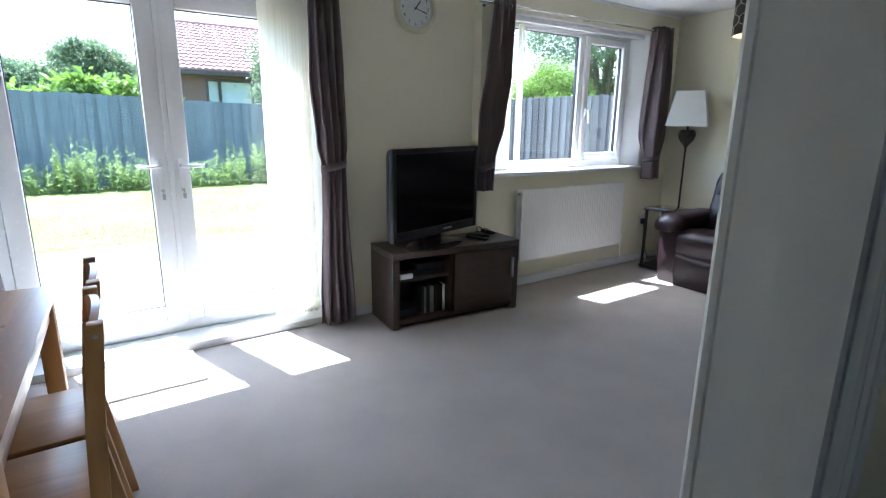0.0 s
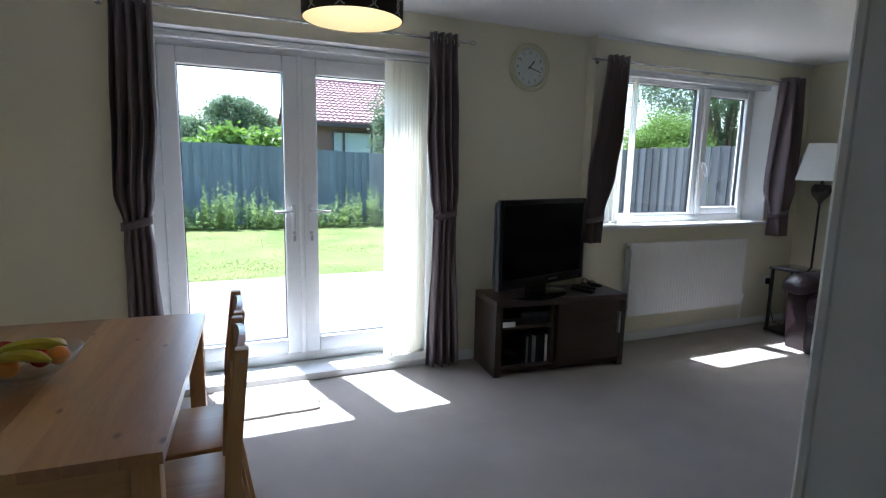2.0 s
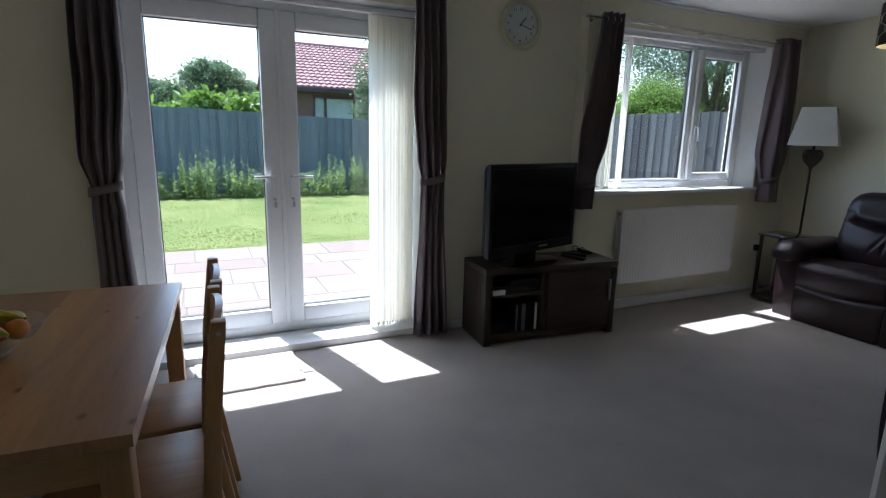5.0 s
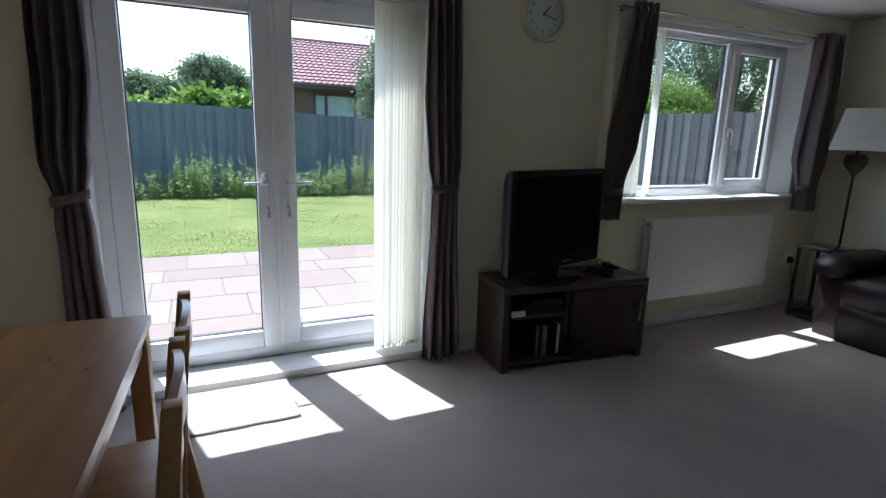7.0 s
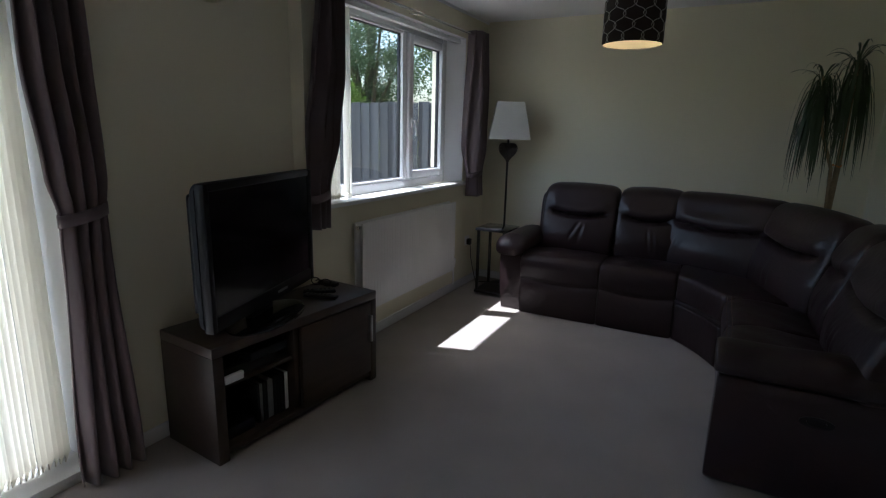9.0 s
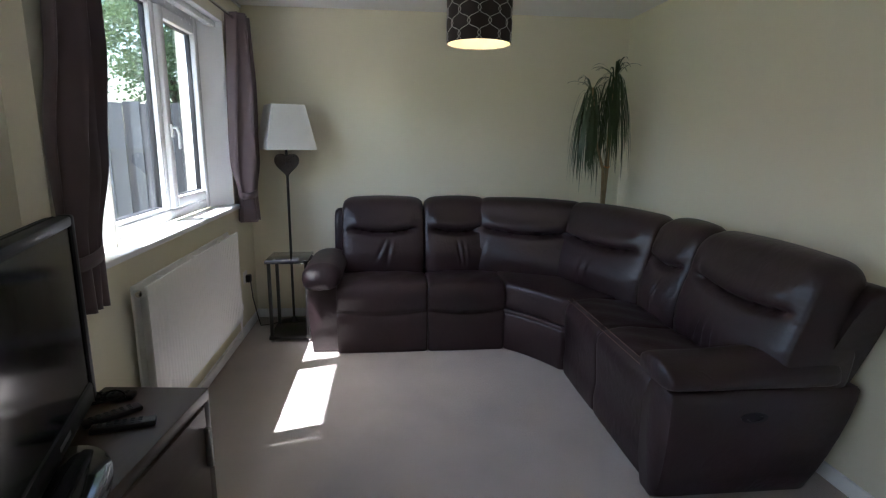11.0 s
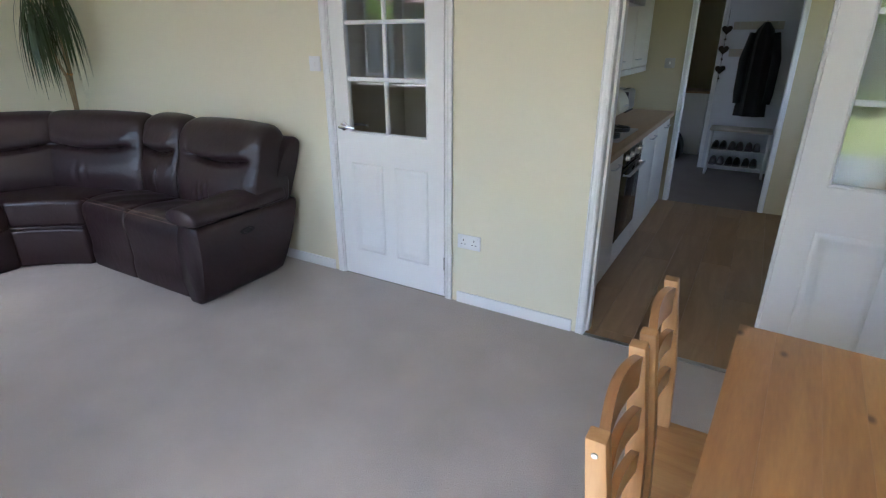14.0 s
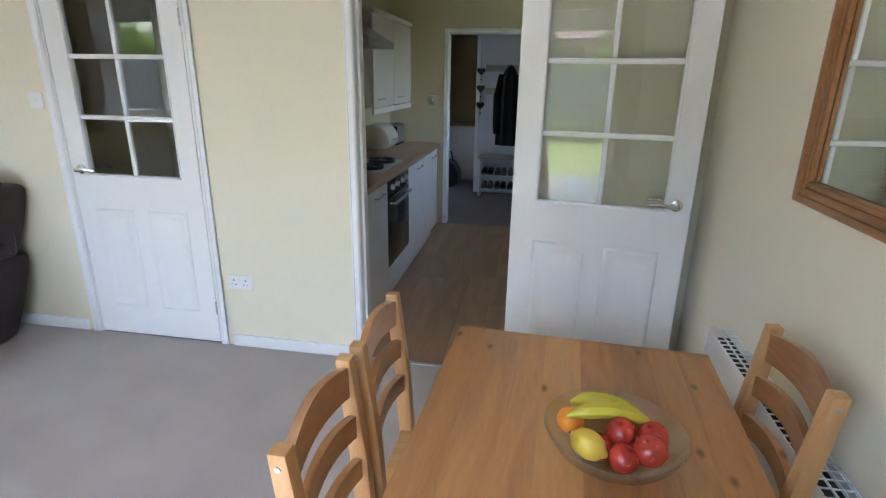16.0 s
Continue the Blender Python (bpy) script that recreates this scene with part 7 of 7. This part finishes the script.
def bungalow():
    X0, X1, Y0, Y1, E, R = 3.2, 17.0, 20.0, 28.0, 3.0, 5.0
    h = thing("bungalow", pose(X0, Y0, GZ), "brown brick bungalow with a red tiled roof", "house")
    o = Matrix.Translation((-X0, -Y0, -GZ))
    ym = (Y0 + Y1) / 2
    windows = ((4.05, 6.25), (8.6, 10.6), (13.0, 15.0))
    rows = [(X0, windows[0][0], Y0, Y0 + 0.3, GZ, E)]
    for k, (a, b) in enumerate(windows):
        rows += [(a, b, Y0, Y0 + 0.3, GZ, 1.5), (a, b, Y0, Y0 + 0.3, 2.70, E), (b, windows[k + 1][0] if k < 2 else X1, Y0, Y0 + 0.3, GZ, E)]
    rows += [(X0, X1, Y1 - 0.3, Y1, GZ, E), (X1 - 0.3, X1, Y0 + 0.3, Y1 - 0.3, GZ, E), (X0, X0 + 0.3, Y0 + 0.3, Y1 - 0.3, GZ, E)]
    part("wall", moved(boxes(rows), o), RENDERW, h)
    for gx in (X0, X1 - 0.3):
        bm = bmesh.new()
        tri = ((Y0, E), (Y1, E), (ym, R - 0.1))
        a = [bm.verts.new((gx, y, z)) for y, z in tri]
        b = [bm.verts.new((gx + 0.3, y, z)) for y, z in tri]
        bm.faces.new(a)
        bm.faces.new(b)
        for i in range(3):
            bm.faces.new((a[i], a[(i + 1) % 3], b[(i + 1) % 3], b[i]))
        part("gable", moved(bm, o), RENDERW, h)
    # rows of curved interlocking tiles
    for side in (-1, 1):
        verts, faces = [], []
        ey, ry = (Y0 - 0.35, ym) if side < 0 else (Y1 + 0.35, ym)
        n, tw = 15, 0.21
        cols = int((X1 - X0 + 0.6) / tw) * 4
        for k in range(n):
            u0, u1 = k / n, (k + 1) / n + 0.015
            ya, za = ey + (ry - ey) * u0, E - 0.08 + (R - E + 0.08) * u0 + 0.055
            yb, zb = ey + (ry - ey) * u1, E - 0.08 + (R - E + 0.08) * u1
            base = len(verts)
            for c in range(cols + 1):
                x = X0 - 0.3 + tw * c / 4
                wv = (0.0, 0.030, 0.038, 0.022)[c % 4]
                verts += [(x, ya, za + wv - 0.07), (x, ya, za + wv), (x, yb, zb + wv)]
            for c in range(cols):
                i = base + c * 3
                faces += [(i, i + 3, i + 4, i + 1), (i + 1, i + 4, i + 5, i + 2)]
        me = bpy.data.meshes.new("roof")
        me.from_pydata([tuple(o @ Vector(v)) for v in verts], [], faces)
        me.materials.append(ROOF)
        ro = new("roof", me)
        ro.parent = h
        tagged(ro, "red concrete roof tiles")
    part("ridge", moved(tube([(X0 - 0.3, ym, R + 0.02), (X1 + 0.3, ym, R + 0.02)], 0.10, 10), o), ROOF, h)
    part("fascia", moved(box(X0 - 0.3, X1 + 0.3, Y0 - 0.34, Y0 - 0.31, E - 0.22, E - 0.05), o), FASCIA, h)
    part("soffit", moved(box(X0 - 0.3, X1 + 0.3, Y0 - 0.31, Y0, E - 0.20, E - 0.17), o), FASCIA, h)
    part("barge_board", moved(tube([(X0 - 0.3, Y0 - 0.35, E - 0.1), (X0 - 0.3, ym, R - 0.02)], 0.07, 6), o), FASCIA, h)
    for a, b in windows:
        w = part("window", moved(rail_frame(a, b, 1.5, 2.70, 0.10, Y0 + 0.05, Y0 + 0.13), o), FASCIA, h, "dark brown window frame")
        for f in (0.22, 0.72):
            xm = a + (b - a) * f
            part("mullion", moved(box(xm - 0.04, xm + 0.04, Y0 + 0.05, Y0 + 0.13, 1.57, 2.63), o), FASCIA, w)
        part("net_curtain", moved(box(a + 0.06, b - 0.06, Y0 + 0.16, Y0 + 0.18, 1.55, 2.65), o), NETS, w)
        p = part("pane", moved(box(a + 0.06, b - 0.06, Y0 + 0.09, Y0 + 0.095, 1.56, 2.64), o), GLASS, w)
        p.visible_shadow = False
    ae = part("aerial", moved(tube([(X0 - 0.2, ym, R - 0.5), (X0 - 0.2, ym, R + 0.9)], 0.02, 6), o), STEEL, h, "thin television aerial")
    for k in range(5):
        part("aerial_arm", moved(tube([(X0 - 0.45 + 0.02 * k, ym - 0.3 + 0.14 * k, R + 0.75), (X0 + 0.05 - 0.02 * k, ym - 0.3 + 0.14 * k, R + 0.75)], 0.010, 5), o), STEEL, ae)


bungalow()

# ---- paving and floor boards ----
patio = tagged(new("patio"), "pale mixed stone paving slabs outside the french doors", "patio", kind="structure")
part("bed", box(-4.2, 6.0, 3.37, 6.80, GZ - 0.02, GZ + 0.027), MORTAR, patio)
rng = random.Random(17)
slab_mesh = {}


def slab_data(w, d):
    key = (round(w, 2), round(d, 2))
    if key not in slab_mesh:
        bm = box(-w / 2 + 0.004, w / 2 - 0.004, -d / 2 + 0.004, d / 2 - 0.004, 0.0, 0.034, 0.005, 1)
        finish(bm, 35)
        me = bpy.data.meshes.new("slab")
        bm.to_mesh(me)
        bm.free()
        me.materials.append(SLAB)
        slab_mesh[key] = me
    return slab_mesh[key]


y = 3.40
for row, d in enumerate((0.60, 0.45, 0.60, 0.60, 0.45, 0.65)):
    x = -4.1 + (0.0, 0.33, 0.15, 0.42, 0.05, 0.25)[row]
    while x < 5.9:
        w = rng.choice((0.60, 0.60, 0.90, 0.75))
        s = new("slab", slab_data(w, d))
        s.parent = patio
        s.matrix_basis = pose(x + w / 2, y + d / 2, GZ + 0.001, rng.uniform(-0.25, 0.25), rng.uniform(-0.25, 0.25), 0)
        x += w
    y += d

boards = tagged(new("kitchen_floor"), "mid-brown oak laminate kitchen floor", "floor", kind="structure")
x, k = -1.29, 0
plank = {}
while x < 1.08:
    y = -2.895 - (0.55 * k) % 1.2
    while y < -0.02:
        a, b = max(y, -2.895), min(y + 1.2, -0.013)
        if b - a > 0.03:
            key = (round(a, 3), round(b, 3))
            if key not in plank:
                bm = box(0.0004, 0.1896, a, b - 0.0008, -0.014, 0.0, 0.0012, 1)
                finish(bm, 35)
                me = bpy.data.meshes.new("plank")
                bm.to_mesh(me)
                bm.free()
                me.materials.append(LAMINATE)
                plank[key] = me
            p = new("plank", plank[key])
            p.parent = boards
            p.matrix_basis = Matrix.Translation((x, 0, 0))
        y += 1.2
    x += 0.19
    k += 1
